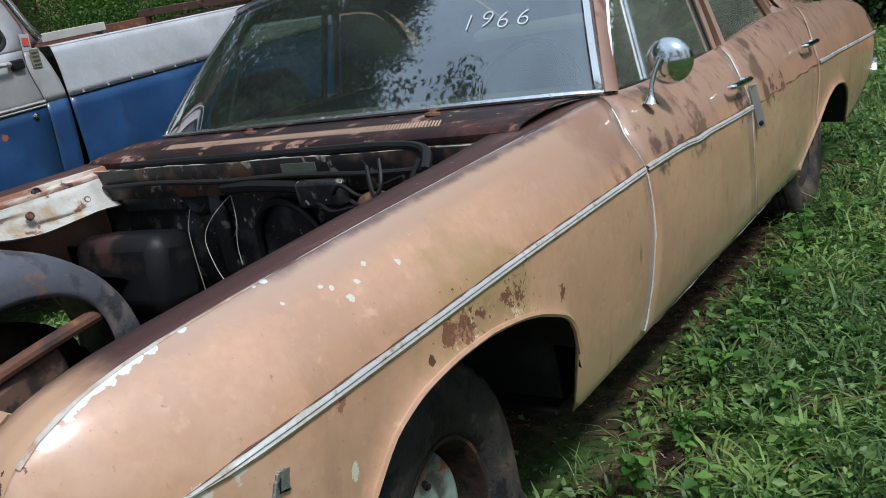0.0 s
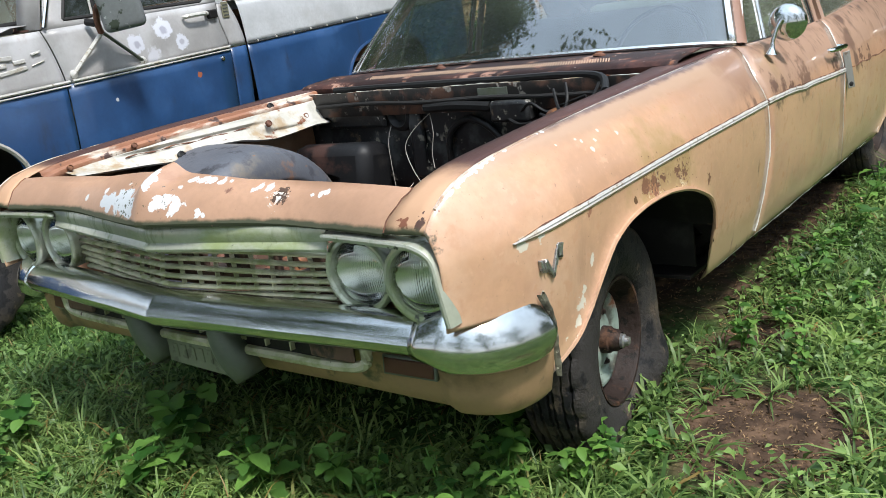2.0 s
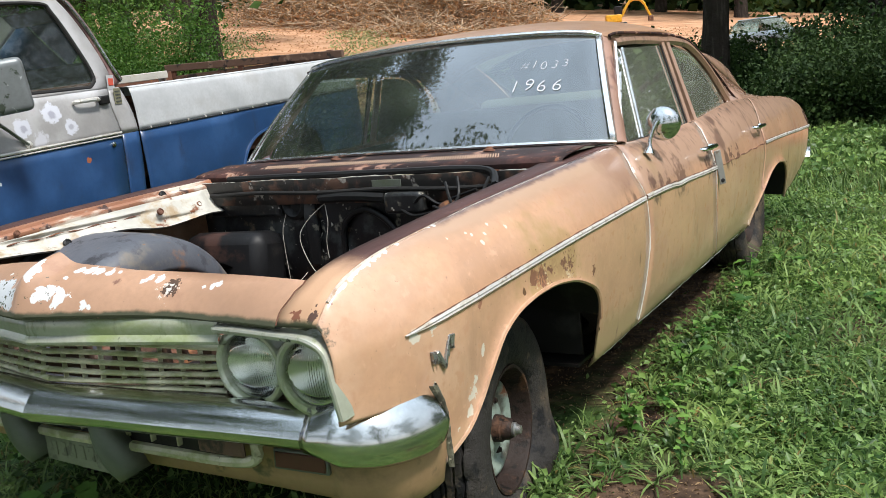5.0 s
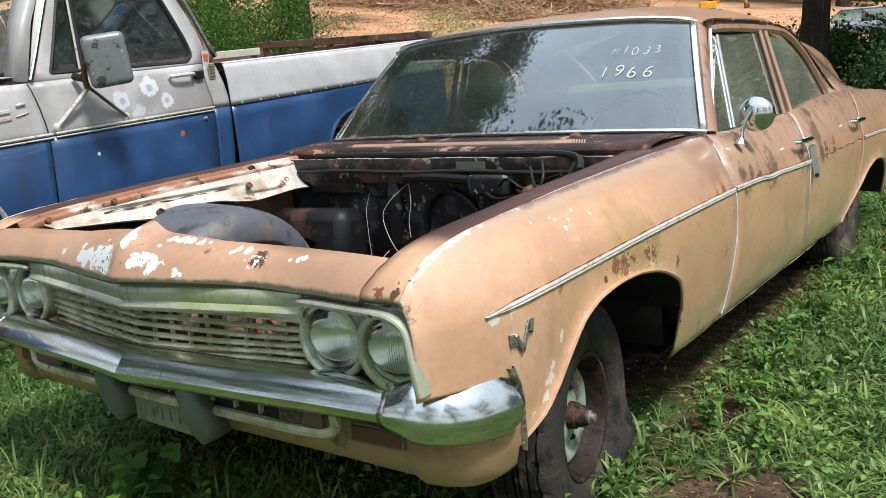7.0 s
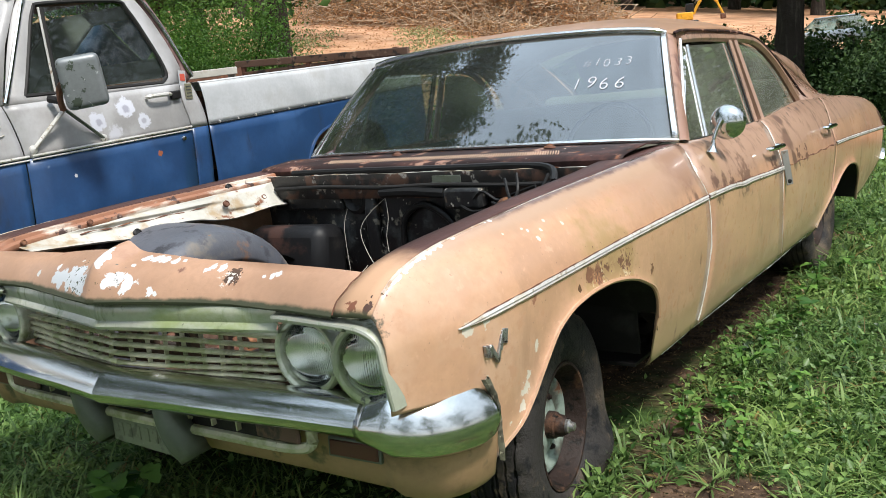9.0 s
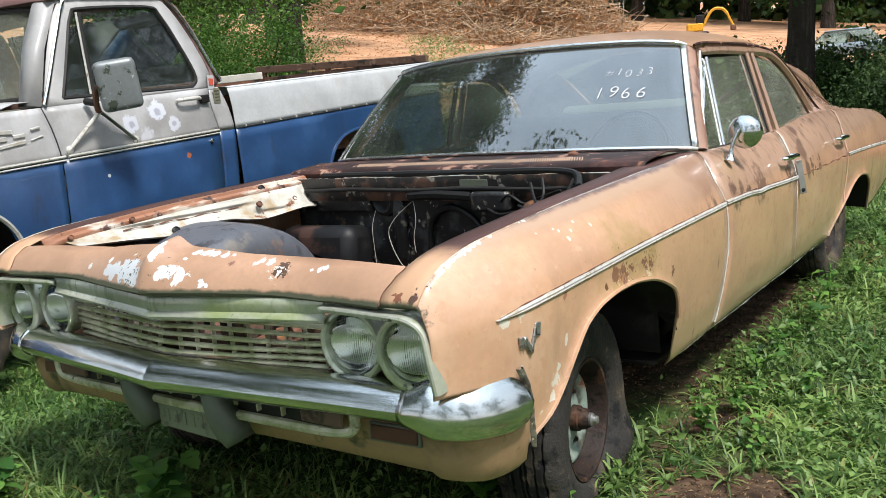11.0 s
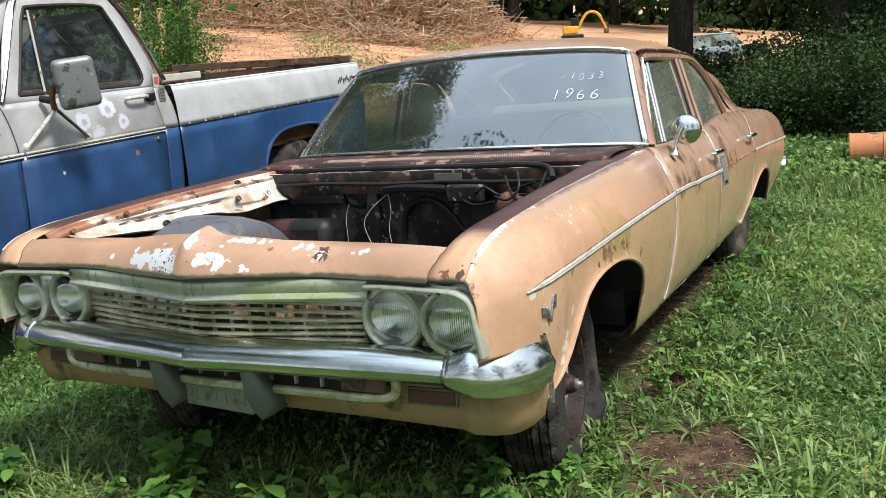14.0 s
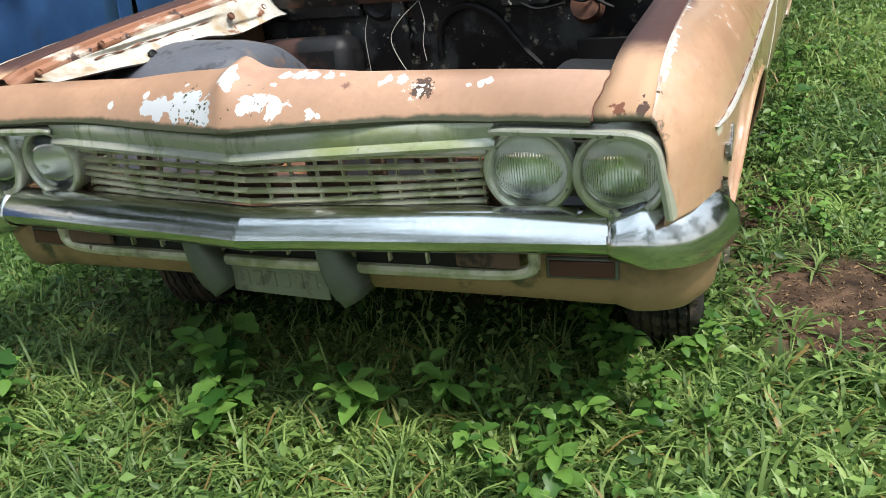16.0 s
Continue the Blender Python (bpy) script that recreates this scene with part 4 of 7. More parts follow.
# main grille: horizontal bars in a V with thin uprights
grille = lambda x, d=0.0: -.742 + d + .080 * (abs(x) / .53)
for sgn in (1, -1):
    for k, z in enumerate((.694, .672, .650, .628, .606, .586)):
        x1 = .545 if k < 4 else .53
        rows = []
        for x in np.linspace(0.0, x1, 8):
            zz = z + .004 * math.sin(7 * x + k)
            rows.append([(sgn * x, grille(x) + a, zz + b) for a, b in ((.012, .0038), (0, .0036), (-.003, 0), (0, -.0036), (.012, -.0038))])
        sheet("grille_bar", rows, M_GRILLE, car, "", .0015, 50, flip=sgn > 0)
    for k in range(9):
        x = .040 + .060 * k
        bm = bmesh.new()
        box(bm, (sgn * x, grille(x, .016), .656), (.0024, .014, .122), Euler((radians(-8 + 3 * math.sin(k * 2.1)), radians(sgn * -9 + 4 * math.sin(k * 1.7)), 0)).to_matrix().to_4x4())
        part("grille_upright", bm, M_GRILLE, car, "", bevel=.001)
# radiator support behind the grille
bm = bmesh.new()
for c, s in (((-.1, -.60, .67), (.16, .02, .14)), ((.12, -.60, .665), (.10, .015, .13)), ((.36, -.59, .70), (.14, .015, .05)), ((.42, -.60, .64), (.05, .02, .14)), ((0, -.58, .575), (1.3, .03, .06)), ((0, -.58, .755), (1.3, .03, .05)), ((-.40, -.59, .66), (.05, .02, .14)), ((.25, -.585, .63), (.03, .02, .12))):
    box(bm, c, s)
part("radiator_support", bm, M_SUPPORT, car, "rusty brown radiator support", bevel=.004)
tube("latch_rod", glide([(.20, -.62, .705), (.27, -.61, .725), (.33, -.62, .70), (.38, -.62, .64)]), .007, M_RUSTY, car)
tube("hood_latch", glide([(.45, -.62, .62), (.48, -.64, .64), (.52, -.62, .615)]), .010, M_BLACK, car)

# bumper, its bright end caps, guards, plate
bumper_path = glide([(0, -.812, .572), (.05, -.806, .572), (.2, -.790, .572), (.42, -.770, .571), (.62, -.745, .568), (.79, -.720, .562), (.865, -.702, .557), (.925, -.668, .550), (.962, -.615, .543), (.982, -.555, .538), (.988, -.505, .536)], 5)
SECTION = ((-.064, .021), (-.046, .023), (-.027, .015), (-.008, .003), (.006, -.010), (.013, -.024), (.012, -.033), (.002, -.047), (-.018, -.060), (-.045, -.066))
END_SECTION = ((-.066, .036), (-.048, .044), (-.028, .041), (-.010, .030), (.005, .012), (.016, -.010), (.022, -.032), (.018, -.055), (-.002, -.072), (-.035, -.086))


def bumper_rows(lo, hi, sgn, grow=1.0):
    rows = []
    for i in range(lo, hi):
        p, d = bumper_path[i], bumper_path[min(i + 1, len(bumper_path) - 1)] - bumper_path[max(i - 1, 0)]
        if i == 0:
            d = np.array([1, 0, 0])
        d = d / np.linalg.norm(d)
        o = np.array([d[1], -d[0], 0])
        s = grow * (1 - .45 * max(0, (i - 46) / 4) ** 2)
        k = min(1, max(0, (i - 25) / 5)) if grow > 1 else 0
        rows.append([(sgn * (p[0] + o[0] * (a + (a2 - a) * k) * grow), p[1] + o[1] * (a + (a2 - a) * k) * grow, p[2] + (b + (b2 - b) * k) * s) for (a, b), (a2, b2) in zip(SECTION, END_SECTION)])
    return rows


for sgn in (1, -1):
    sheet("bumper_end", bumper_rows(25, 51, sgn, 1.16), M_CHROME, car, "bright chrome bumper end", .004, 40, flip=sgn > 0)
    rows = []
    for t in np.linspace(0, 1, 14):
        z = .590 - .205 * t
        y = -.506 + .034 * math.sin(math.pi * min(1, t * 2.2) * .5)
        w = .011 * (1 - .55 * t) + .002 * math.sin(t * 37)
        x = sgn * max(body_x(-.47, z) + .004, .987)
        rows.append([(x - sgn * .008, y - w, z), (x + sgn * .002, y - w * .8, z), (x + sgn * (.005 + .0015 * math.sin(t * 61)), y, z), (x + sgn * .001, y + w * .8, z), (x - sgn * .008, y + w, z)])
    sheet("bumper_seal", rows, M_CRUST, car, "crusty mossy bumper end seal", 0, 60, flip=sgn > 0)
    rows = []
    for t in np.linspace(0, 1, 13):
        y, z, x = -.770 + .040 * t - .018 * math.sin(math.pi * t), .545 - .185 * t, sgn * .178 + .030 * t
        w = .021 + .017 * min(1, t * 1.25) ** 1.3
        f = 1 if t < .9 else .78
        rows.append([(x + a * w * f, y + b, z + .016 * a) for a, b in ((-1, .055), (-1, .006), (-.75, -.006), (-.3, -.013), (.45, -.010), (.9, 0), (1, .055))])
    sheet("bumper_guard", rows, M_MOSS, car, "mossy grey bumper guard", .005, 60, flip=True)
sheet("bumper_bar", bumper_rows(1, 27, -1)[::-1] + bumper_rows(0, 27, 1), M_CHROME, car, "dulled chrome front bumper bar", .004, 30, flip=True)
bm = bmesh.new()
box(bm, (.01, -.712, .398), (.262, .006, .084), Euler((0, radians(2), 0)).to_matrix().to_4x4())
plate = part("licence_plate", bm, M_PLATE, car, "moss-covered grey licence plate", bevel=.002)
for k in range(6):
    solid("raised_bar", (-.0825 + .037 * k, -.7165, .398), (.022, .003, .040), M_PLATE, plate, "worn raised plain bar", .002)

# valance with lower grille opening and marker lamps
val_half = glide([(0, -.690, 0), (.2, -.686, 0), (.4, -.681, 0), (.6, -.675, 0), (.76, -.667, 0), (.86, -.648, 0), (.925, -.608, 0), (.956, -.555, 0), (.968, -.51, 0), (.971, -.478, 0)], 5)
val_path = [np.array((-p[0], p[1], 0)) for p in val_half[:0:-1]] + [np.array(p) for p in val_half]
rows = []
for i, p in enumerate(val_path):
    d = val_path[min(i + 1, len(val_path) - 1)] - val_path[max(i - 1, 0)]
    d = d / np.linalg.norm(d)
    o = np.array((d[1], -d[0], 0))
    low = .350 - .022 * min(1, abs(p[0]) / .95) ** 4
    deep = .024 / (1 + math.exp((abs(p[0]) - .805) / .004))
    rows.append([tuple(p + o * (a - deep) + np.array((0, 0, z))) for a, z in ((-.03, .522), (0, .518), (.012, .49), (.012, .455), (.006, .41), (-.008, low + .022), (-.030, low), (-.07, low + .008))])
val = sheet("front_valance", rows, M_VALANCE, car, "tan front valance with dirt below the bumper", .004, 40)
for sgn in (1, -1):
    m = Euler((radians(-6), 0, radians(sgn * 3))).to_matrix().to_4x4()
    bm = bmesh.new()
    box(bm, (sgn * .722, -.662, .448), (.150, .012, .048), m)
    lamp = part("marker_lamp_frame", bm, M_MOSS, car, "dark recessed marker lamp frame", bevel=.004)
    bm = bmesh.new()
    box(bm, (sgn * .722, -.6665, .448), (.136, .010, .036), m)
    part("marker_lens", bm, M_LENSRED, lamp, "dull dark amber lens", bevel=.003)
# lower grille: black panel for the slot's shade, rounded frame and two bars
bm = bmesh.new()
box(bm, (0, -.700, .490), (1.16, .01, .074))
part("lower_grille_backing", bm, M_BLACK, car, "black panel standing in for the shaded lower grille opening")
loop = []
for a in np.linspace(0, 2 * math.pi, 60, endpoint=False):
    c, s = math.cos(a), math.sin(a)
    x, z = .635 * abs(c) ** .16 * (1 if c > 0 else -1), .488 + .047 * abs(s) ** .5 * (1 if s > 0 else -1)
    loop.append((x, -.716 + .02 * abs(x), z))
tube("lower_grille_frame", loop + loop[:2], .0135, M_GRILLE, car, "pale oxidised lower grille frame", 8)
for z in (.514, .492):
    tube("lower_grille_bar", [(x, -.716 + .02 * abs(x), z) for x in np.linspace(-.60, .60, 20)], .0042, M_GRILLE, car, "", 6)
for sgn in (1, -1):
    bm = bmesh.new()
    box(bm, (sgn * .535, -.712, .488), (.14, .012, .054))
    part("turn_signal_housing", bm, M_SUPPORT, car, "rusty brown turn signal housing", bevel=.006)
    for x in (.05, .13, .22, .31, .40):
        solid("lower_grille_upright", (sgn * x, -.712, .495), (.005, .014, .06), M_GRILLE, car, "", .001)

# badge on the fender: two plain flags over a V
for sgn in (1, -1):
    bx = half_width(-.465) - .001
    badge = solid("fender_badge", (sgn * bx, -.487, .646), (.007, .030, .020), M_BADGE, car, "plain bright V badge with two flags", .002, (-14 * sgn * sgn, 0, 0))
    for by, bz, w_, h_, a_ in ((-.501, .648, .004, .030, 12), (-.489, .645, .004, .030, 12), (-.476, .642, .004, .030, 12), (-.470, .634, .010, .052, 32), (-.447, .640, .009, .060, -24), (-.436, .652, .005, .040, -20), (-.426, .660, .024, .030, -14), (-.420, .674, .022, .006, -14), (-.426, .648, .022, .006, -14)):
        solid("badge_bar", (sgn * (bx + .001), by, bz), (.009, w_, h_), M_BADGE, badge, "", .0015, (a_, 0, 0))

# ---- glass house ----
ws_low = glide([(-.875, .985, .915), (-.80, .93, .925), (-.55, .86, .937), (0, .825, .943), (.55, .86, .937), (.80, .93, .925), (.875, .985, .915)], 6)
ws_top = glide([(-.715, 1.335, 1.288), (-.66, 1.30, 1.305), (-.45, 1.265, 1.325), (0, 1.245, 1.338), (.45, 1.265, 1.325), (.66, 1.30, 1.305), (.715, 1.335, 1.288)], 6)
rows = []
for k in range(9):
    t = k / 8
    bulge = .035 * math.sin(math.pi * t)
    rows.append([tuple(a + (b - a) * t + np.array([0, -.7, .7]) * bulge * .35) for a, b in zip(ws_low, ws_top)])
ws = sheet("windscreen", rows, M_GLASS, car, "dusty windscreen with white marker numbers", 0, 60)
ws.visible_shadow = False
front_of = lambda p: (p[0], p[1] - .006, p[2] + .006)
tube("windscreen_lower_trim", [front_of(p) for p in ws_low], .008, M_BRIGHT, car, "bright windscreen trim", 8)
tube("windscreen_upper_trim", [front_of(p) for p in ws_top], .010, M_BRIGHT, car, "bright windscreen trim", 8)
for sgn in (1, -1):
    i = -1 if sgn > 0 else 0
    rows = []
    for t in np.linspace(0, 1, 12):
        p = np.array(ws_low[i]) * (1 - t) + np.array(ws_top[i]) * t + np.array([0, -.7, .7]) * .012 * math.sin(math.pi * t)
        rows.append([tuple(p + np.array((sgn * a, b - .004, c + .004))) for a, b, c in ((-.016, -.010, .004), (-.014, -.015, .009), (.003, -.009, .007), (.006, .003, .002))])
    sheet("windscreen_side_trim", rows, M_BRIGHT, car, "bright windscreen side trim", .003, 50, flip=sgn < 0)
    rows = []
    for t in np.linspace(0, 1, 10):
        p = np.array(ws_low[i]) * (1 - t) + np.array(ws_top[i]) * t
        rows.append([tuple(p + np.array((sgn * a, b, c))) for a, b, c in ((.006, -.004, .006), (.020, .010, .004), (.022, .045, -.004), (.005, .075, -.008), (-.03, .06, -.01))])
    sheet("windscreen_pillar", rows, M_PILLAR, car, "dark worn windscreen pillar", 0, 50, flip=sgn < 0)
# marker writing on the glass
def on_glass(x, t, off):
    """The point of the windscreen at a sideways place x and a share t of its height, with its tangents."""
    def at(x_, t_):
        g = [np.array(a) + (np.array(b) - np.array(a)) * t_ + np.array([0, -.7, .7]) * .01225 * math.sin(math.pi * t_) for a, b in zip(ws_low, ws_top)]
        xs = [p[0] for p in g]
        return np.array([np.interp(x_, xs, [p[i] for p in g]) for i in range(3)])
    u, v = Vector(at(x + .01, t) - at(x - .01, t)).normalized(), Vector(at(x, t + .02) - at(x, t - .02))
    w = u.cross(v).normalized()
    v = w.cross(u)
    return Matrix.Translation(Vector(at(x, t)) + w * off) @ Matrix((u, v, w)).transposed().to_4x4()


for text, size, x, t0 in (("#1033", .060, .462, .655), ("1966", .082, .447, .450)):
    for k, char in enumerate(text):
        cu = bpy.data.curves.new("marker_writing", 'FONT')
        cu.body, cu.size, cu.extrude, cu.offset, cu.shear = char, size, .0003, -.0019, .10
        tmp = new("tmp_writing", cu)
        me = bpy.data.meshes.new_from_object(tmp.evaluated_get(bpy.context.evaluated_depsgraph_get()))
        bpy.data.objects.remove(tmp)
        me.materials.append(M_CHALK)
        ob = new("marker_character", me)
        ob.matrix_basis = on_glass(x + size * .66 * k, t0 + .012 * math.sin(k * 2.1), .003) @ Matrix.Rotation(.08 * math.sin(k * 3.7), 4, 'Z')
        ob.parent = ws
        tagged(ob, "white hand-marked character " + char)

drip = glide([(.742, 1.335, 1.288), (.750, 1.45, 1.295), (.757, 1.9, 1.288), (.755, 2.25, 1.252), (.755, 2.5, 1.192), (.760, 2.75, 1.102), (.785, 2.98, 1.0), (.825, 3.19, .905)], 8)
roof_c = table((1.24, 1.345), (1.32, 1.362), (1.45, 1.377), (1.9, 1.392), (2.3, 1.378), (2.6, 1.335), (2.75, 1.29))
def roof_row(k):
    p, yc = drip[k], 1.245 + (2.72 - 1.245) * k / 37
    row = []
    for x in np.linspace(-1, 1, 31):
        a = abs(x)
        y = p[1] + (yc - p[1]) * (1 - a ** 3)
        row.append((x * p[0], y, p[2] + (roof_c(y) - p[2]) * (1 - a ** 2.8) ** .9))
    return row


sheet("roof", [roof_row(k) for k in range(38)], M_ROOF, car, "faded brown painted steel roof", .006, 40)
last = roof_row(37)
for sgn in (1, -1):
    tube("drip_rail", [(sgn * (p[0] + .005), p[1], p[2] + .001) for p in glide([(.742, 1.335, 1.288), (.750, 1.45, 1.295), (.757, 1.93, 1.274), (.768, 2.20, 1.246), (.782, 2.36, 1.196), (.812, 2.575, 1.070), (.850, 2.72, .945), (.866, 2.78, .905)], 8)], .006, M_COWL, car, "", 6)
    foot = np.array((.70, 3.42, .905))
    rows = []
    for s_ in np.linspace(0, 1, 20):
        a = np.array(drip[37 + int(round(19 * s_))])
        line = [np.array(last[15 + q]) for q in range(12, 16)]
        row = []
        for q, t in enumerate((0, .33, .66, 1)):
            top_p = line[q]
            low_p = foot + (np.array(drip[-1]) - foot) * t
            p = top_p + (low_p - top_p) * s_
            if q == 3:
                p = a
            else:
                p = p + np.array((.012, .012, .018)) * math.sin(math.pi * s_) * (1 + t)
            row.append(tuple(p * (sgn, 1, 1)))
        rows.append(row)
    sheet("rear_pillar", rows, M_PAINT, car, "faded tan rear roof pillar", .004, 60, flip=sgn > 0)
    # the roof's side between door frame and drip rail
    web_in = glide([(.760, 1.42, 1.272), (.764, 1.88, 1.262), (.770, 2.14, 1.240), (.780, 2.33, 1.190), (.808, 2.53, 1.066), (.848, 2.67, .945), (.864, 2.73, .905)], 7)
    web_out = glide([(.752, 1.46, 1.293), (.756, 1.9, 1.286), (.754, 2.25, 1.250), (.754, 2.5, 1.190), (.758, 2.75, 1.100), (.783, 2.98, .998), (.823, 3.19, .903)], 7)
    sheet("roof_side", [[tuple(np.array((sgn, 1, 1)) * (np.array(a) + (np.array(b) - np.array(a)) * t - np.array((.006, 0, 0)) * math.sin(math.pi * t))) for t in (0, .25, .5, .75, 1)] for a, b in zip(web_in, web_out)], M_PAINT, car, "stained tan roof side behind the rear door", .004, 50, flip=sgn > 0)
    # a filler strip between the pillar foot and the quarter panel
    sheet("quarter_shelf", [[(sgn * p[0], p[1], p[2]) for p in (a, b)] for a, b in ((( .885, 2.60, .902), (.80, 2.62, .90)), ((.878, 2.9, .893), (.78, 2.98, .985)), ((.876, 3.2, .874), (.815, 3.19, .905)), ((.868, 3.5, .848), (.70, 3.46, .90)))], M_PAINT, car, "", .003)
top_row = last[3:28]
rows = []
for t in (0, .33, .66, 1):
    rows.append([tuple(np.array(p) * (1 - t) + np.array((p[0] / .604 * .70, 3.42 + .03 * (1 - (p[0] / .604) ** 2), .905 + .015 * (1 - (p[0] / .604) ** 2))) * t + np.array((0, .5, .5)) * .04 * math.sin(math.pi * t)) for p in top_row])
rg = sheet("rear_window", rows, M_SIDEGLASS, car, "dusty rear window")
rg.visible_shadow = False
rows = []
for y in np.linspace(3.40, 4.37, 14):
    rows.append([(x * .862, y + (.02 if y < 3.5 else 0) * (1 - x * x), crest_z(y) - .004 + (.03 if y < 4.3 else .015) * (1 - x * x)) for x in np.linspace(-1, 1, 11)])
sheet("boot_lid", rows, M_ROOF, car, "faded brown boot lid", .004)
rows = [[(x * w, y, z) for x in np.linspace(-1, 1, 9)] for w, y, z in ((.86, 4.37, .738), (.93, 4.39, .66), (.945, 4.32, .55), (.93, 4.22, .38))]
sheet("tail_panel", rows, M_PAINT, car, "tan tail panel", .004)
for sgn in (1, -1):
    bm = bmesh.new()
    rings = disc_lathe(bm, [(.07, 0), (.07, .02), (.05, .035)], pose(sgn * .70, 4.35, .60, -90), 20)
    cap(bm, rings[-1])
    part("tail_lamp", bm, M_LENSRED, car, "round red tail lamp")
rows = [[(x, 4.37 - .12 * abs(x) ** 6 + a, .44 + b) for a, b in ((0, .05), (.04, .035), (.05, 0), (.03, -.05), (-.01, -.06))] for x in np.linspace(-.97, .97, 26)]
sheet("rear_bumper", rows, M_CHROME, car, "chrome rear bumper", .004)

# side glass and frames
for sgn in (1, -1):
    S = lambda pts: [(sgn * x, y, z) for x, y, z in pts]

    def pane(name, pts, label):
        bm = bmesh.new()
        vs = [bm.verts.new(p) for p in S(pts)]
        bm.faces.new(vs)
        ob = part(name, bm, M_SIDEGLASS, car, label, smooth=False)
        ob.visible_shadow = False
    pane("vent_window", [(.861, 1.08, .908), (.863, 1.280, .900), (.770, 1.392, 1.230), (.760, 1.365, 1.242)], "dusty vent window")
    pane("front_side_window", [(.866, 1.290, .898), (.870, 1.850, .886), (.771, 1.860, 1.228), (.768, 1.405, 1.236)], "dusty front side window")
    pane("rear_side_window", [(.870, 1.985, .884), (.866, 2.43, .896), (.861, 2.555, .911), (.840, 2.505, .985), (.819, 2.44, 1.058), (.797, 2.34, 1.135), (.780, 2.225, 1.190), (.773, 2.10, 1.210), (.772, 1.975, 1.216)], "dusty rear side window")
    tube("vent_divider", S([(.868, 1.285, .896), (.772, 1.396, 1.238)]), .007, M_BRIGHT, car, "bright vent window divider", 6)
    tube("vent_front_frame", S([(.884, 1.022, .905), (.762, 1.350, 1.262)]), .008, M_BRIGHT, car, "", 6)
    # painted window frames
    for name, pts, r in (("door_frame", [(.876, 1.868, .884), (.776, 1.878, 1.236)], .014), ("door_frame", [(.876, 1.955, .884), (.775, 1.945, 1.232)], .017),
                         ("door_frame", [(.752, 1.36, 1.262), (.762, 1.55, 1.262), (.768, 1.90, 1.246)], .017), ("door_frame", [(.768, 1.90, 1.246), (.775, 2.12, 1.232), (.784, 2.25, 1.206), (.803, 2.37, 1.143), (.826, 2.475, 1.06), (.868, 2.59, .915)], .018)):
        tube(name, glide(S(pts), 6), r, M_PAINT, car, "", 6)
    for pts in ([(.868, 1.06, .902), (.872, 1.86, .886)], [(.872, 1.975, .884), (.868, 2.45, .898)], [(.777, 1.862, 1.23), (.873, 1.853, .888)]):
        tube("window_seal", S(pts), .0035, M_GASKET, car, "", 5)
    # belt filler between the door skin's crest and the glass
    sheet("door_sill", [[(sgn * crest_x(y), y, crest_z(y) - .001), (sgn * .85, y, crest_z(y) - .006), (sgn * .84, y, crest_z(y) - .08)] for y in np.linspace(.985, 2.62, 14)], M_PAINT, car, "", 0)
    # handles
    for y, z in ((1.705, .792), (2.655, .768)):
        tube("door_handle", glide(S([(.995, y - .095, z + .004), (1.012, y - .085, z + .006), (1.018, y, z + .004), (1.016, y + .07, z), (1.0, y + .085, z - .002)]), 5), .009, M_CHROME, car, "chrome door handle", 8)
        bm = bmesh.new()
        rings = disc_lathe(bm, [(.014, 0), (.014, .012), (.008, .018)], pose(sgn * .988, y + .06, z - .004, 0, 90 * sgn, 0), 14)
        cap(bm, rings[-1])
        part("lock_button", bm, M_CHROME, car)
# hasp plate hung on the driver's door behind its handle
hasp = solid("hasp_plate", (1.010, 1.838, .690), (.005, .030, .150), M_STRAP, car, "dull metal strap over the door gap", .003, (8, 0, -48))
bm = bmesh.new()
rings = disc_lathe(bm, [(.011, -.004), (.011, .006), (.006, .010)], pose(1.013, 1.847, .632, 0, 90, -48), 10)
cap(bm, rings[-1])
part("hasp_bolt", bm, M_HOSE, hasp, "black bolt head")
# round door mirror on a stalk
stalk = tube("mirror_stalk", glide([(.958, 1.078, .862), (.960, 1.082, .880), (.962, 1.090, .910), (.974, 1.104, .950), (.984, 1.117, .970)], 4), [.021, .019, .016, .013, .010, .0085, .008, .007, .007, .0065, .0065, .0065, .0065, .007, .008, .009, .010], M_CHROME, car, "chrome mirror stalk on the driver's door", 12)
mm = look((.992, 1.155, .957), (1.26, .20, 1.0)) @ pose(0, 0, 0, 180)
bm = bmesh.new()
rings = disc_lathe(bm, [(.001, .034), (.03, .030), (.05, .018), (.060, .002), (.062, -.006), (.058, -.010)], mm, 36)
part("mirror_head", bm, M_CHROME, stalk, "round chrome mirror shell")
bm = bmesh.new()
rings = disc_lathe(bm, [(.058, -.008), (.001, -.008)], mm, 36)
part("mirror_glass", bm, M_MIRROR, stalk, "round mirror glass")

# ---- cowl, engine bay ----
rows = []
for x in np.linspace(-.83, .83, 34):
    a = abs(x) / .83
    yb = np.interp(abs(x), [0, .55, .80, .875], [.825, .86, .93, .985])
    zb = np.interp(abs(x), [0, .55, .80, .875], [.938, .932, .920, .910])
    rows.append([(x, .615, .86), (x, .612, .908), (x, .622, .917), (x, .66, .922), (x, (.66 + yb) / 2, .931), (x, yb, zb)])
sheet("cowl", rows, M_COWL, car, "rusted purple-brown cowl under the windscreen", .004)
# solid black strip under the slats gives the vent's shade by colour
solid("cowl_vent_dark_strip", (.03, .690, .9255), (1.10, .058, .004), M_HOSE, car, "black strip standing in for the shaded vent opening in the cowl", 0, (8, 0, 0))
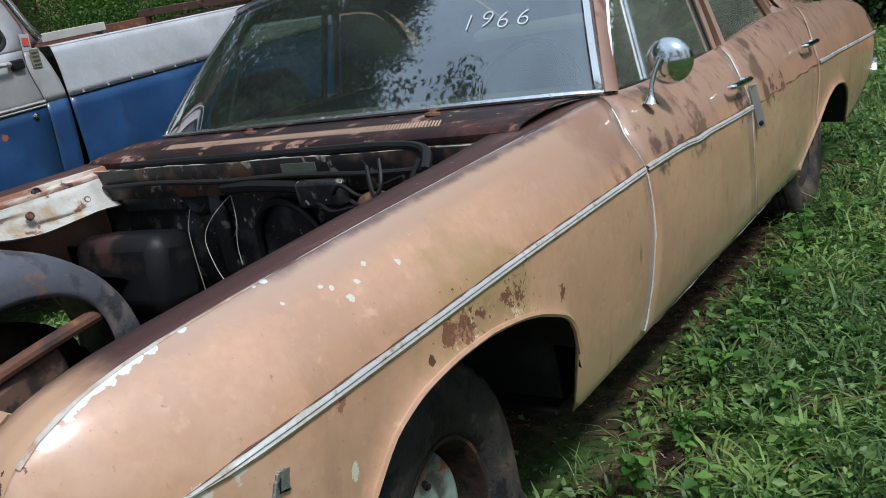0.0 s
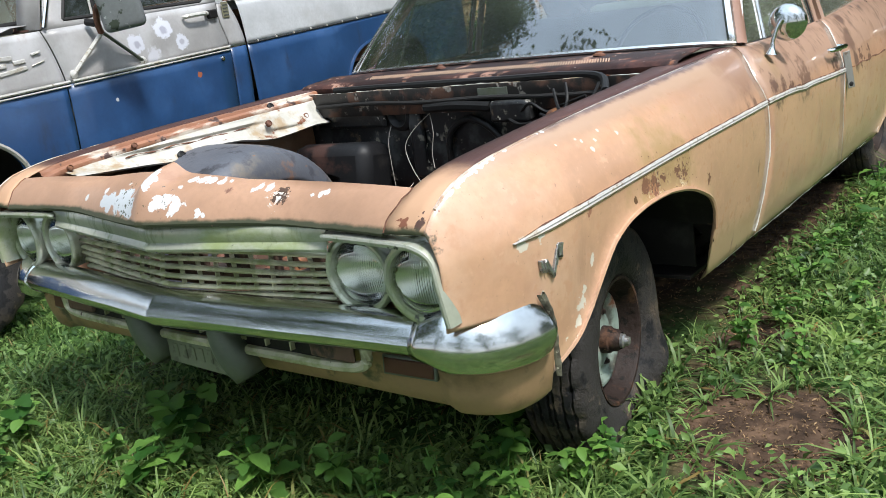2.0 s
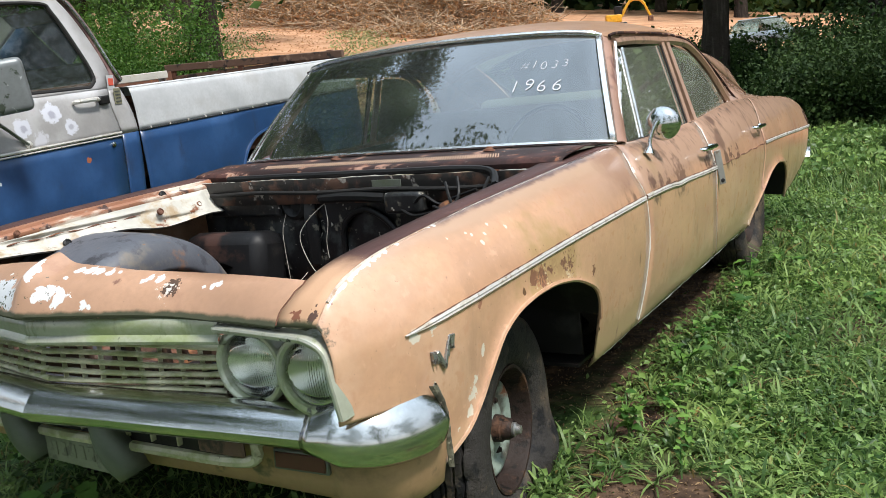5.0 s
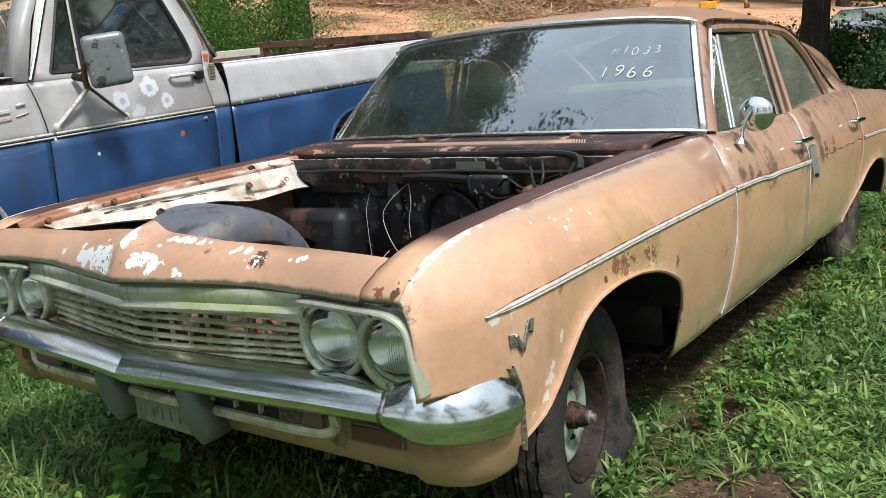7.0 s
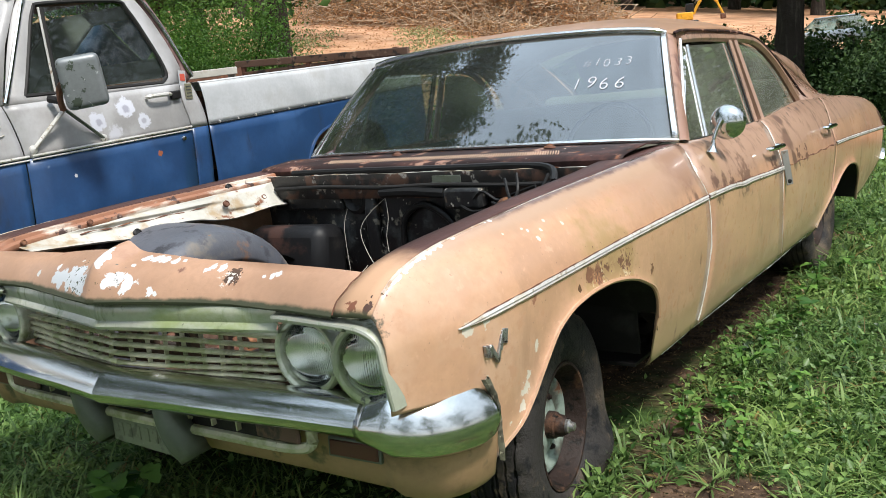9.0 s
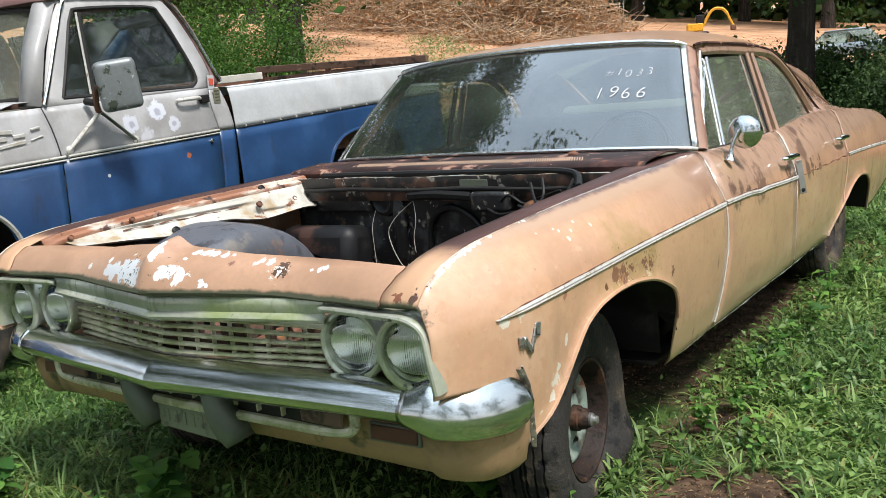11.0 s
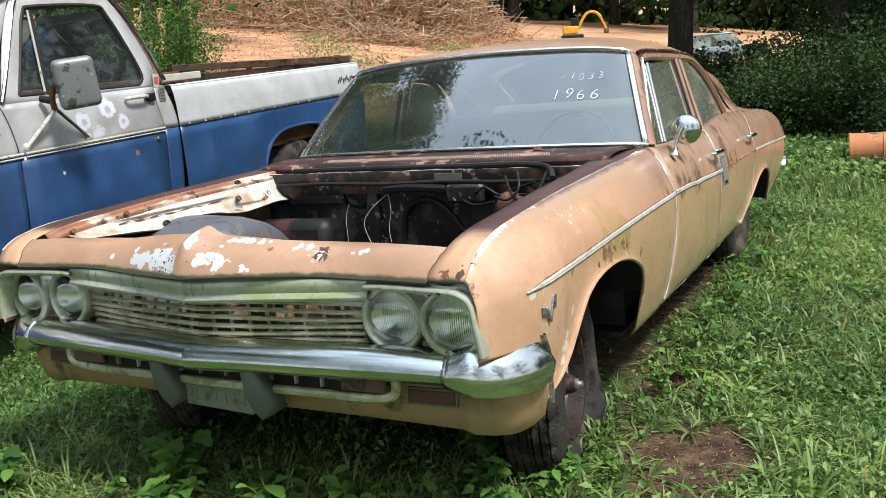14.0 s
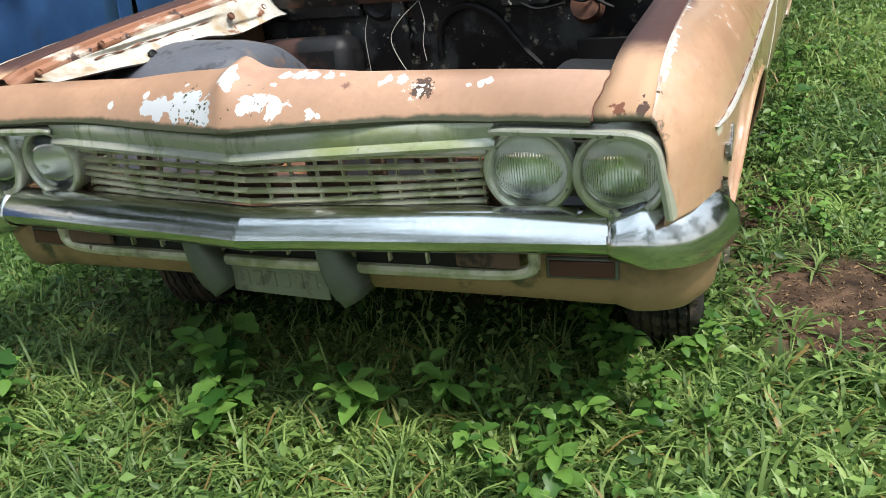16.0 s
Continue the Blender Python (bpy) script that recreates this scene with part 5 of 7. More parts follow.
for k in range(106):
    x = -.50 + 1.06 * k / 105
    solid("cowl_slat", (x, .690, .9300), (.0038, .048, .003), M_SLAT, car, "", 0, (8, 0, 24))
for x, y, z in ((-.21, .775, .934), (.475, .785, .934)):
    bm = bmesh.new()
    rings = disc_lathe(bm, [(.022, 0), (.021, .007), (.016, .010), (.011, .006), (.010, .016), (.006, .018)], pose(x, y, z, -12), 18)
    cap(bm, rings[-1])
    part("wiper_post", bm, M_RUSTY, car, "bare rusty wiper post")
rows = []
for x in np.linspace(-.80, .80, 30):
    rows.append([(x, .578, .862), (x, .60, .84 - .006 * math.sin(9 * x)), (x, .605, .70), (x, .60 - .02 * math.sin(5 * x) ** 2, .55), (x, .64, .42), (x, .80, .30)])
sheet("firewall", rows, M_FIREWALL, car, "grimy black firewall", .004)
tube("cowl_lip", [(x, .566, .894 + .002 * math.sin(x * 13)) for x in np.linspace(-.78, .74, 60)], [.0018 + .0018 * math.sin(x * 37) * math.sin(x * 90) for x in np.linspace(-.78, .74, 60)], M_BRACE, car, "pale peeling cowl lip")
sheet("cowl_gutter", [[(x, .566, .80), (x, .564, .892), (x, .580, .886), (x, .614, .888)] for x in np.linspace(-.80, .80, 20)], M_GUTTER, car, "stained gutter in front of the cowl", .003)
tube("seal_strip", [(x, .556, .846 + .003 * math.sin(x * 11)) for x in np.linspace(-.70, .70, 30)], .008, M_GASKET, car, "black rubber cowl seal")
plate_bm = bmesh.new()
box(plate_bm, (.17, .5615, .868), (.125, .004, .026))
part("data_plate", plate_bm, M_MOSS, car, "tarnished metal plate riveted to the gutter", bevel=.001)
# heater box, blower cover, pressings and wiring on the firewall
bm = bmesh.new()
box(bm, (-.56, .50, .58), (.38, .20, .25), Euler((radians(-10), 0, radians(6))).to_matrix().to_4x4())
part("heater_box", bm, M_HEATER, car, "black heater box with a brown sheen painted on its top", bevel=.05)
bm = bmesh.new()
rings = disc_lathe(bm, [(.065, 0), (.060, .02), (.045, .03), (.025, .01)], pose(-.29, .598, .795, 90), 24)
cap(bm, rings[-1])
part("blower_opening", bm, M_HOSE, car, "round black blower opening")
solid("firewall_panel", (-.55, .588, .80), (.38, .02, .10), M_FIREWALL, car, "stained firewall panel", .01)
solid("firewall_rib", (-.22, .590, .68), (.06, .03, .26), M_FIREWALL, car, "stained upright firewall rib", .012)
tube("firewall_arch", glide([(-.08, .592, .60), (-.06, .59, .72), (.03, .588, .77), (.13, .588, .73), (.22, .59, .62), (.28, .59, .56)]), .013, M_BLACK, car, "pressed tunnel arch")
solid("wiper_motor", (.25, .56, .80), (.16, .07, .075), M_FIREWALL, car, "grey stained wiper motor cover", .012)
bm = bmesh.new()
rings = disc_lathe(bm, [(.001, .05), (.045, .04), (.052, .0), (.048, -.03), (.001, -.035)], pose(.47, .50, .76, 70), 24)
part("brake_booster", bm, M_RUSTY, car, "rusty round brake reservoir")
tube("hose", glide([(-.62, .592, .902), (-.2, .586, .905), (.2, .586, .904), (.45, .583, .905), (.60, .55, .897), (.66, .46, .865)]), .0125, M_HOSE, car, "black hose along the cowl")
tube("hose", glide([(-.14, .565, .822), (.0, .56, .826), (.16, .56, .818)]), .020, M_HOSE, car, "fat black hose")
for pts in ([(.50, .50, .89), (.52, .46, .83), (.48, .44, .79), (.42, .46, .80)], [(.62, .50, .885), (.60, .44, .82), (.53, .44, .81)], [(.30, .53, .80), (.36, .50, .83), (.42, .50, .80), (.48, .50, .82), (.58, .48, .85)],
            [(.22, .54, .79), (.30, .51, .76), (.40, .49, .775)], [(.44, .52, .87), (.49, .47, .80), (.56, .46, .76)]):
    tube("cable", glide(pts, 6), .0055, M_HOSE, car, "", 6)
for pts in ([(-.13, .57, .80), (-.20, .54, .74), (-.23, .52, .68), (-.19, .50, .60), (-.14, .49, .545), (-.13, .50, .56)], [(-.13, .57, .80), (-.11, .55, .73), (-.12, .54, .66), (-.11, .53, .60)],
            [(-.33, .585, .78), (-.35, .565, .70), (-.35, .56, .62), (-.345, .56, .50)], [(-.70, .575, .83), (-.55, .57, .825), (-.42, .57, .84), (-.36, .565, .865), (-.1, .565, .862)], [(-.2, .5, .55), (-.13, .3, .50), (.05, .2, .45)]):
    tube("loose_wire", glide(pts, 8), .0014, M_WIRE, car, "loose pale wire", 5)
# bare flange and white brace along the far fender, wheelhouses
rows = []
for y in np.linspace(-.60, .86, 26):
    xi = -inner_x(y)
    rows.append([(xi - .002, y, crest_z(y) - .004), (xi + .010, y, crest_z(y) - .008), (xi + .012, y, crest_z(y) - .018), (xi + .032, y, crest_z(y) - .024), (xi + .035, y, crest_z(y) - .044)])
sheet("fender_flange", rows, M_FLANGE, car, "rusty bare inner fender flange", .003, 50)
brace_low = table((-.53, .836), (-.40, .824), (-.275, .812), (-.14, .798), (-.066, .803), (.037, .814), (.128, .808), (.22, .790), (.306, .780), (.42, .786), (.50, .792), (.575, .786))
step = lambda v, w: 1 / (1 + math.exp(-max(-40.0, min(40.0, v / w))))
rows = []
for y in np.linspace(-.53, .575, 90):
    xi, z0, zl = -inner_x(y) + .034, crest_z(y) - .036, brace_low(y)
    row = []
    for v in np.linspace(0, 1, 22):
        z = z0 + (zl - z0) * v
        line = .850 - .016 * (y + .23)
        bead = .010 * math.exp(-((z - line - .006) / .007) ** 2) - .006 * math.exp(-((z - line + .008) / .006) ** 2)
        bead *= step(y + .33, .02) * step(.26 - y, .02) * (1 + .5 * math.exp(-((y + .20) / .03) ** 2))
        pad = .016 * step(y - .272, .006) * step(.525 - y, .006) * step(z - (.806 - .05 * (y - .28)), .0025) * step(.862 + .04 * (y - .28) - z, .0025)
        row.append((xi + .046 * v ** 1.3 + bead + pad + .012 * max(0, v - .86) / .14, y, z))
    rows.append(row + [(row[-1][0] + .006, y, zl - .006), (row[-1][0] - .004, y, zl - .012)])
sheet("inner_brace", rows, M_BRACE, car, "dirty white inner fender panel with a raised pad", .003, 40)
tube("rust_seam", glide([(-inner_x(y) + .052, y, .840 - .016 * (y + .23) + .003 * math.sin(40 * y)) for y in np.linspace(-.32, .22, 12)], 3), [.0022 + .0014 * math.sin(k * 1.3) for k in range(34)], M_RUSTY, car, "rust run along the pressed bead", 5)
sheet("brace_end_flange", [[(-.775, y, z + .085), (-.735, y + .004, z + .080), (-.715, y + .006, z + .05), (-.708, y + .006, z + .012), (-.700, y, z - .006)] for y, z in ((.572, .792), (.585, .790), (.600, .788))], M_FLANGE, car, "rusty cream end flange of the brace", .004, 50)
for x, y, z, r in ((-.694, .285, .835, .013), (-.694, .482, .825, .012), (-.752, -.27, .874, .010), (-.754, -.515, .856, .010), (-.752, .36, .888, .015), (-.704, -.125, .806, .016), (-.706, .588, .800, .011)):
    bm = bmesh.new()
    rings = disc_lathe(bm, [(r, -.008), (r, .003), (r * .7, .005), (r * .6, .002)], pose(x, y, z, 0, 62, 0), 12)
    cap(bm, rings[-1])
    part("brace_bolt", bm, M_HOSE if r > .0135 else M_RUSTY, car)
for sgn in (1, -1):
    rows = []
    for x, k in ((.84, 1.0), (.70, 1.0), (.52, .985), (.45, .955), (.415, .90), (.402, .80), (.398, .70), (.402, .66)) if sgn < 0 else ((.74, .90), (.70, .86), (.68, .78), (.67, .3)):
        rows.append([(sgn * x, -.028 + .425 * k * math.cos(a), .40 + .415 * k * (math.sin(a) if k > .75 or sgn > 0 else math.copysign(abs(math.sin(a)) ** .55, math.sin(a)))) for a in np.linspace(-.2, math.pi + .2, 36)])
    sheet("wheelhouse", rows, M_HOUSE if sgn < 0 else M_BLACK, car, "mottled dark wheelhouse dome", .004, 50)
    solid("frame_rail", (sgn * .40, .20, .34), (.09, 1.2, .12), M_RUSTY, car, "rusty frame rail", .01)
tube("upper_arm", glide([(-.44, -.34, .46), (-.42, -.16, .50), (-.41, .04, .535), (-.43, .24, .55)], 6), .021, M_RUSTY, car, "rusty brown suspension arm in the wheelhouse opening", 10)
solid("arm_bracket", (-.47, -.02, .45), (.10, .26, .10), M_SUPPORT, car, "rusty brown suspension bracket", .02, (12, 0, 6))
solid("front_crossmember", (0, -.10, .26), (.80, .16, .10), M_RUSTY, car, "rusty front crossmember", .015)
solid("front_crossmember", (0, -.52, .42), (1.2, .06, .08), M_RUSTY, car, "rusty front support bar", .012)
tube("steering_link", [(-.55, .25, .36), (0, .22, .36), (.55, .25, .36)], .015, M_RUSTY, car, "rusty steering link")
# made-up tray, kept out of view, so the ground below stays dark
solid("bay_light_blocker", (0, .02, .345), (1.30, 1.08, .02), M_BLACK, car, "added black tray that blocks light through the empty engine bay", .004)
solid("floor_pan", (0, 2.3, .30), (1.7, 3.3, .03), M_BLACK, car, "", 0)

for sgn in (1, -1):
    # black panels added to close the arches, standing in for the shade there
    solid("arch_dark_panel", (sgn * .665, .490, .485), (.47, .012, .36), M_BLACK, car, "added black panel that keeps the arch dark behind the wheel", .004)
    solid("arch_dark_panel", (sgn * .70, 2.46, .42), (.45, .012, .30), M_BLACK, car, "added black panel that keeps the arch dark before the rear wheel", .004)
    tube("panel_crack", [(sgn * (inner_x(y) + .002 * math.sin(y * 160)), y, crest_z(y) - .002) for y in np.linspace(-.734, -.645, 14)], .0016, M_RUSTY, car, "rusty seam between nose and fender", 5)
    ys = np.linspace(-.70, .55, 40)
    # thicker towards the front, where it also paints the crest's highlight
    tube("worn_lit_crest_edge", [(sgn * (crest_x(y) + .004), y, crest_z(y) - .0012) for y in ys], [.0036 - .0030 * min(1, max(0, (y + .62) / .35)) + .0012 * math.sin(y * 23) * math.sin(y * 61) * (y < -.2) for y in ys], M_CREST, car, "pale worn edge with a painted highlight along the fender crest", 5)

# ---- cabin ----
bm = bmesh.new()
box(bm, (0, 1.12, .84), (1.56, .30, .14))
box(bm, (.42, 1.24, .86), (.50, .06, .10))
part("dashboard", bm, M_INTERIOR, car, "dusty dark dashboard", bevel=.04)
bm = bmesh.new()
mw = pose(.40, 1.42, .86, 62)
disc = [(.19 + .011 * math.cos(a), .011 * math.sin(a)) for a in np.linspace(0, 2 * math.pi, 9)]
disc_lathe(bm, disc, mw, 40)
box(bm, mw @ Vector((0, 0, 0)), (.36, .02, .02))
box(bm, mw @ Vector((0, 0, -.02)), (.08, .08, .05))
part("steering_wheel", bm, M_HOSE, car, "dark steering wheel", bevel=.003)
for name, y0 in (("front_bench", 1.78), ("rear_bench", 2.62)):
    bm = bmesh.new()
    box(bm, (0, y0, .48), (1.42, .48, .22))
    box(bm, (0, y0 + .27, .76), (1.42, .16, .50), Euler((radians(-14), 0, 0)).to_matrix().to_4x4())
    part(name, bm, M_CLOTH, car, "faded green bench seat", bevel=.05)
for sgn in (1, -1):
    solid("door_card", (sgn * .83, 1.85, .62), (.02, 1.75, .5), M_INTERIOR, car, "", 0)

# ---- wheels ----


def wheel(m, sgn, squash, label, torn=0.0, deep=0.0):
    """A tyre on a deep steel rim; m puts its axle (local x) and centre; torn: how far the flat sidewall has burst outwards; deep: how far the rim sits inboard."""
    seg = 96
    half = [(.176, .060), (.190, .080), (.215, .093), (.25, .100), (.285, .098), (.312, .090), (.326, .080), (.331, .064), (.323, .061), (.323, .057), (.332, .055), (.333, .038), (.325, .035), (.325, .031), (.333, .029), (.334, .012), (.326, .009), (.326, .004), (.334, .002)]
    prof = half + [(r, -w) for r, w in half[::-1]]
    rows = []
    for i in range(seg + 1):
        a = 2 * math.pi * i / seg
        burst = torn * math.exp(-((a - 2.2) / .34) ** 2)
        row = []
        for r, w in prof:
            notch = i % 4 == 0 and r > .318 and abs(w) > .05
            saw = (.0016 if i % 2 else -.0016) if r > .32 and abs(w) < .062 else 0
            rr = r - (.010 if notch else 0) + (.004 * math.sin(a * 7) + .003 * math.sin(a * 13)) * (.2 < r < .3)
            out = burst * math.exp(-((r - .275) / .05) ** 2) if w * sgn > 0 else 0
            p = m @ Vector((w + saw + sgn * out, (rr + .3 * out) * math.sin(a), rr * math.cos(a)))
            if p.z < squash:
                p.x += (1 if w > 0 else -1) * min(.035, (squash - p.z) * .6)
                p.z = squash - (squash - p.z) * .12
            row.append(tuple(p))
        rows.append(row)
    tyre = sheet("wheel", rows, M_RUBBER, car, label, 0, 40)
    bm = bmesh.new()
    mx = m @ pose(-sgn * deep, 0, 0, 0, 90 * sgn, 0)
    disc_lathe(bm, [(.176, .060), (.184, .070), (.182, .078), (.174, .077), (.168, .066), (.165, .044), (.156, .026), (.152, .012), (.149, -.02), (.147, -.06)], mx, 56)
    part("rim", bm, M_RUSTRIM, tyre, "rusted brown wheel rim", angle=50)
    bm = bmesh.new()
    rings = disc_lathe(bm, [(.148, .004), (.146, .034), (.137, .046), (.124, .048), (.108, .037), (.088, .034), (.070, .043), (.052, .048), (.036, .048)], mx @ Matrix.Translation((0, 0, -.020)), 48)
    cap(bm, rings[-1])
    part("wheel_disc", bm, M_RUSTRIM if deep else M_RIM, tyre, "rusted wheel centre" if deep else "flaking pale green wheel centre", angle=50)
    for k in range(5):
        a = 2 * math.pi * (k + .2) / 5
        bm = bmesh.new()
        c = mx @ Vector((.078 * math.cos(a), .078 * math.sin(a), .022))
        rings = disc_lathe(bm, [(.011, -.006), (.010, .002), (.007, .003), (.007, .008), (.003, .010)], Matrix.Translation(c) @ mx.to_3x3().to_4x4(), 8)
        cap(bm, rings[-1])
        part("wheel_stud", bm, M_RUSTRIM, tyre)
    bm = bmesh.new()
    disc_lathe(bm, [(.041, .018), (.038, .050), (.033, .054), (.031, .070), (.026, .076), (.024, .082)], mx, 24)
    part("hub", bm, M_RUSTRIM, tyre, "rusty wheel hub")
    bm = bmesh.new()
    rings = disc_lathe(bm, [(.021, .076), (.020, .088), (.015, .092), (.012, .104), (.005, .107)], mx, 20)
    cap(bm, rings[-1])
    part("grease_cap", bm, M_BADGE, tyre, "dented metal grease cap")
    return tyre


wheel(pose(.768, .058, .225, 0, 0, 8), 1, -.045, "flat burst black tyre on a rusty rim", .036)
wheel(pose(-.760, .045, .225, 0, 0, 12), -1, -.045, "flat cracked black tyre on a rusty rim")
wheel(pose(.775, 3.03, .26), 1, -.02, "cracked black rear tyre", 0, .012)
wheel(pose(-.775, 3.03, .26), -1, -.02, "cracked black rear tyre", 0, .012)

# ---- the blue and silver pickup, in its own frame: x to its left side, y to its rear ----
truck = empty("pickup_truck", pose(-2.95, -.10, .05, 1.5, 0, 5.7), "blue and chalky silver old pickup truck parked beside the sedan", "truck")
SPLIT = 1.003
truck_x = table((.40, .955), (.55, .985), (.80, 1.0), (1.0, 1.0), (1.12, .998), (1.22, .985), (1.26, .975), (1.34, .962), (1.55, .915), (1.78, .865))


def truck_low(y):
    def arch(c, half, top):
        d = abs(y - c) / half
        return .50 + (top - .50) * max(0.0, 1 - d ** 3.2) ** .42 if d < 1 else .50
    return max(arch(2.82, .50, .850), arch(-.49, .48, .875))


def truck_side(name, sgn, y0, y1, z0, z1, mat, label, n=12, cut=None, y1b=None):
    """A body side panel between two heights; the lower edge follows the wheel arches."""
    rows = []
    for u in np.linspace(0, 1, n):
        row = []
        y_mid = y0 + (y1 - y0) * u
        lo = max(z0, truck_low(y_mid)) if z0 < .9 else z0
        for v in np.linspace(0, 1, 9):
            z = z1 + (lo - z1) * v
            a = cut(z) if cut else y0
            e = y1b(z) if y1b else y1
            row.append((sgn * truck_x(z), a + (e - a) * u, z))
        rows.append(row)
    return sheet(name, rows, mat, truck, label, .004, 50, flip=sgn < 0)


door_a = table((.50, .232), (.75, .246), (1.0, .262), (1.15, .242), (1.26, .220))
door_b = table((.50, 1.30), (.73, 1.316), (1.0, 1.334), (1.17, 1.305), (1.26, 1.325))
cab_b = table((.5, 1.425), (.68, 1.438), (1.0, 1.462), (1.21, 1.42), (1.26, 1.40))
for sgn in (1, -1):
    for z0, z1, mat, hue in ((.50, SPLIT - .002, M_BLUE, "blue"), (SPLIT + .002, 1.255, M_SILVER, "chalky silver")):
        truck_side("bed_side", sgn, 1.475, 3.90, z0, z1 - (.0 if z1 < 1.1 else .012), mat if hue == "blue" else M_BEDWHITE, hue + " bed side", 60)
        truck_side("truck_door_skin", sgn, 0, 1, z0, z1, mat, hue + " door skin", 10, lambda z: door_a(z) + .004, lambda z: door_b(z) - .003)
        truck_side("cab_corner", sgn, 0, 1, z0, z1, mat, hue + " cab corner", 6, lambda z: door_b(z) + .003, cab_b)
        truck_side("truck_fender", sgn, -1.30, .26, z0, z1, mat, hue + " front fender", 50, None, lambda z: door_a(z) - .004)
    # flat top of the bed side
    sheet("bed_rail", [[(sgn * x, y, z) for x, z in ((truck_x(1.243), 1.243), (.962, 1.250), (.90, 1.250), (.895, 1.20))] for y in np.linspace(1.475, 3.90, 8)], M_BEDWHITE if sgn > 0 else M_RUSTY, truck, "", .004, 50, flip=sgn < 0)
    sheet("bed_inner_wall", [[(sgn * .893, y, z) for z in (1.24, .75)] for y in (1.5, 2.3, 3.1, 3.88)], M_RUSTY, truck, "rusty inner bed wall", .004)
    # mouldings along the two-tone split
    for y0, y1, name in ((.296, 1.33, "door_moulding"), (-1.28, .280, "fender_moulding")):
        for dz, r in ((.009, .0075), (-.008, .005)):
            tube(name, [(sgn * (truck_x(SPLIT) + .004), y, SPLIT + dz) for y in np.linspace(y0, y1, 6)], r, M_TRIM, truck, "worn bright moulding", 6)
    tube("bed_moulding_line", [(sgn * (truck_x(SPLIT) + .002), y, SPLIT + .001) for y in np.linspace(1.48, 3.88, 8)], .004, M_GASKET, truck, "", 5)
    for k in range(15):
        solid("moulding_clip", (sgn * (truck_x(SPLIT) + .004), 1.56 + .16 * k, SPLIT + .008), (.006, .012, .012), M_TRIM, truck, "", .001)
    # arch lips and dark wells
    for c, half in ((2.82, .50), (-.49, .48)):
        ys = c + half * np.sin(np.linspace(-1.45, 1.45, 40))
        tube("truck_arch_lip", [(sgn * (truck_x(max(truck_low(y), .5)) + .002), y, truck_low(y) + .002) for y in ys], .012, M_BLUE if c > 0 else M_TRIM, truck, "", 6)
        sheet("truck_wheel_well", [[(sgn * (truck_x(.7) - .012 - d), y, truck_low(y) + .014) for y in ys] for d in (0, .2, .45)], M_BLACK, truck)
    # door window frame: a bent ring round the opening
    outer = [(.233, 1.255), (.36, 1.53), (.49, 1.735), (.60, 1.775), (1.09, 1.785), (1.20, 1.735), (1.30, 1.56), (1.365, 1.34), (1.33, 1.255)]
    inner = [(.362, 1.288), (.470, 1.51), (.560, 1.685), (.64, 1.720), (1.07, 1.724), (1.145, 1.67), (1.215, 1.50), (1.262, 1.325), (1.215, 1.272)]
    outer, inner = [tuple(p) for p in glide(outer, 4)], [tuple(p) for p in glide(inner, 4)]
    nn = len(outer)
    verts = [(sgn * truck_x(z), y, z) for y, z in outer] + [(sgn * (truck_x(z) - .006), y, z) for y, z in inner] + [(sgn * (truck_x(z) - .03), y, z) for y, z in inner]
    faces = []
    for i in range(nn):
        j = (i + 1) % nn
        faces += [(i, j, nn + j, nn + i), (nn + i, nn + j, 2 * nn + j, 2 * nn + i)]
    link_mesh("truck_door_frame", verts, [f if sgn < 0 else f[::-1] for f in faces], M_SILVER, truck, "chalky silver door window frame", True, 40, .004)
    tube("window_gasket", [(sgn * (truck_x(z) - .010), y, z) for y, z in inner + inner[:1]], .011, M_GASKET, truck, "black window rubber", 6)
    bm = bmesh.new()
    bm.faces.new([bm.verts.new((sgn * (truck_x(z) - .022), y, z)) for y, z in inner])
    tg = part("truck_side_window", bm, M_TRUCKGLASS, truck, "dark dusty truck side window", smooth=False)
    tg.visible_shadow = False
    tube("truck_vent_bar", [(sgn * (truck_x(1.28) - .012), .545, 1.275), (sgn * (truck_x(1.70) - .012), .615, 1.70)], .013, M_GASKET, truck, "black vent window bar", 6)
    tube("truck_vent_frame", [(sgn * (truck_x(1.28) - .006), .525, 1.275), (sgn * (truck_x(1.70) - .006), .597, 1.70)], .006, M_TRIM, truck, "bright vent window edge", 6)
    # rear pillar and drip rail
    back = [(1.40, 1.255), (1.475, 1.30), (1.435, 1.38), (1.375, 1.58), (1.30, 1.73), (1.22, 1.79)]
    front = [(1.332, 1.255), (1.368, 1.30), (1.365, 1.37), (1.305, 1.57), (1.215, 1.735), (1.12, 1.787)]
    sheet("cab_pillar", [[(sgn * truck_x(z), y, z), (sgn * (truck_x(z) + .004), (y + y2) / 2, (z + z2) / 2), (sgn * (truck_x(z2) - .02), y2, z2), (sgn * (truck_x(z2) - .10), y2 + .02, z2)] for (y, z), (y2, z2) in zip(front, back)], M_CABTOP, truck, "rust-bled cab pillar", .003, 50, flip=sgn < 0)
    rail = glide([(.235, 1.265), (.43, 1.60), (.52, 1.745), (.60, 1.788), (1.105, 1.797), (1.215, 1.748), (1.318, 1.58), (1.40, 1.342), (1.425, 1.285)], 5)
    tube("truck_drip_rail", [(sgn * (truck_x(z) + .012), y, z) for y, z in rail], .0095, M_CHROME, truck, "bright drip rail", 6)
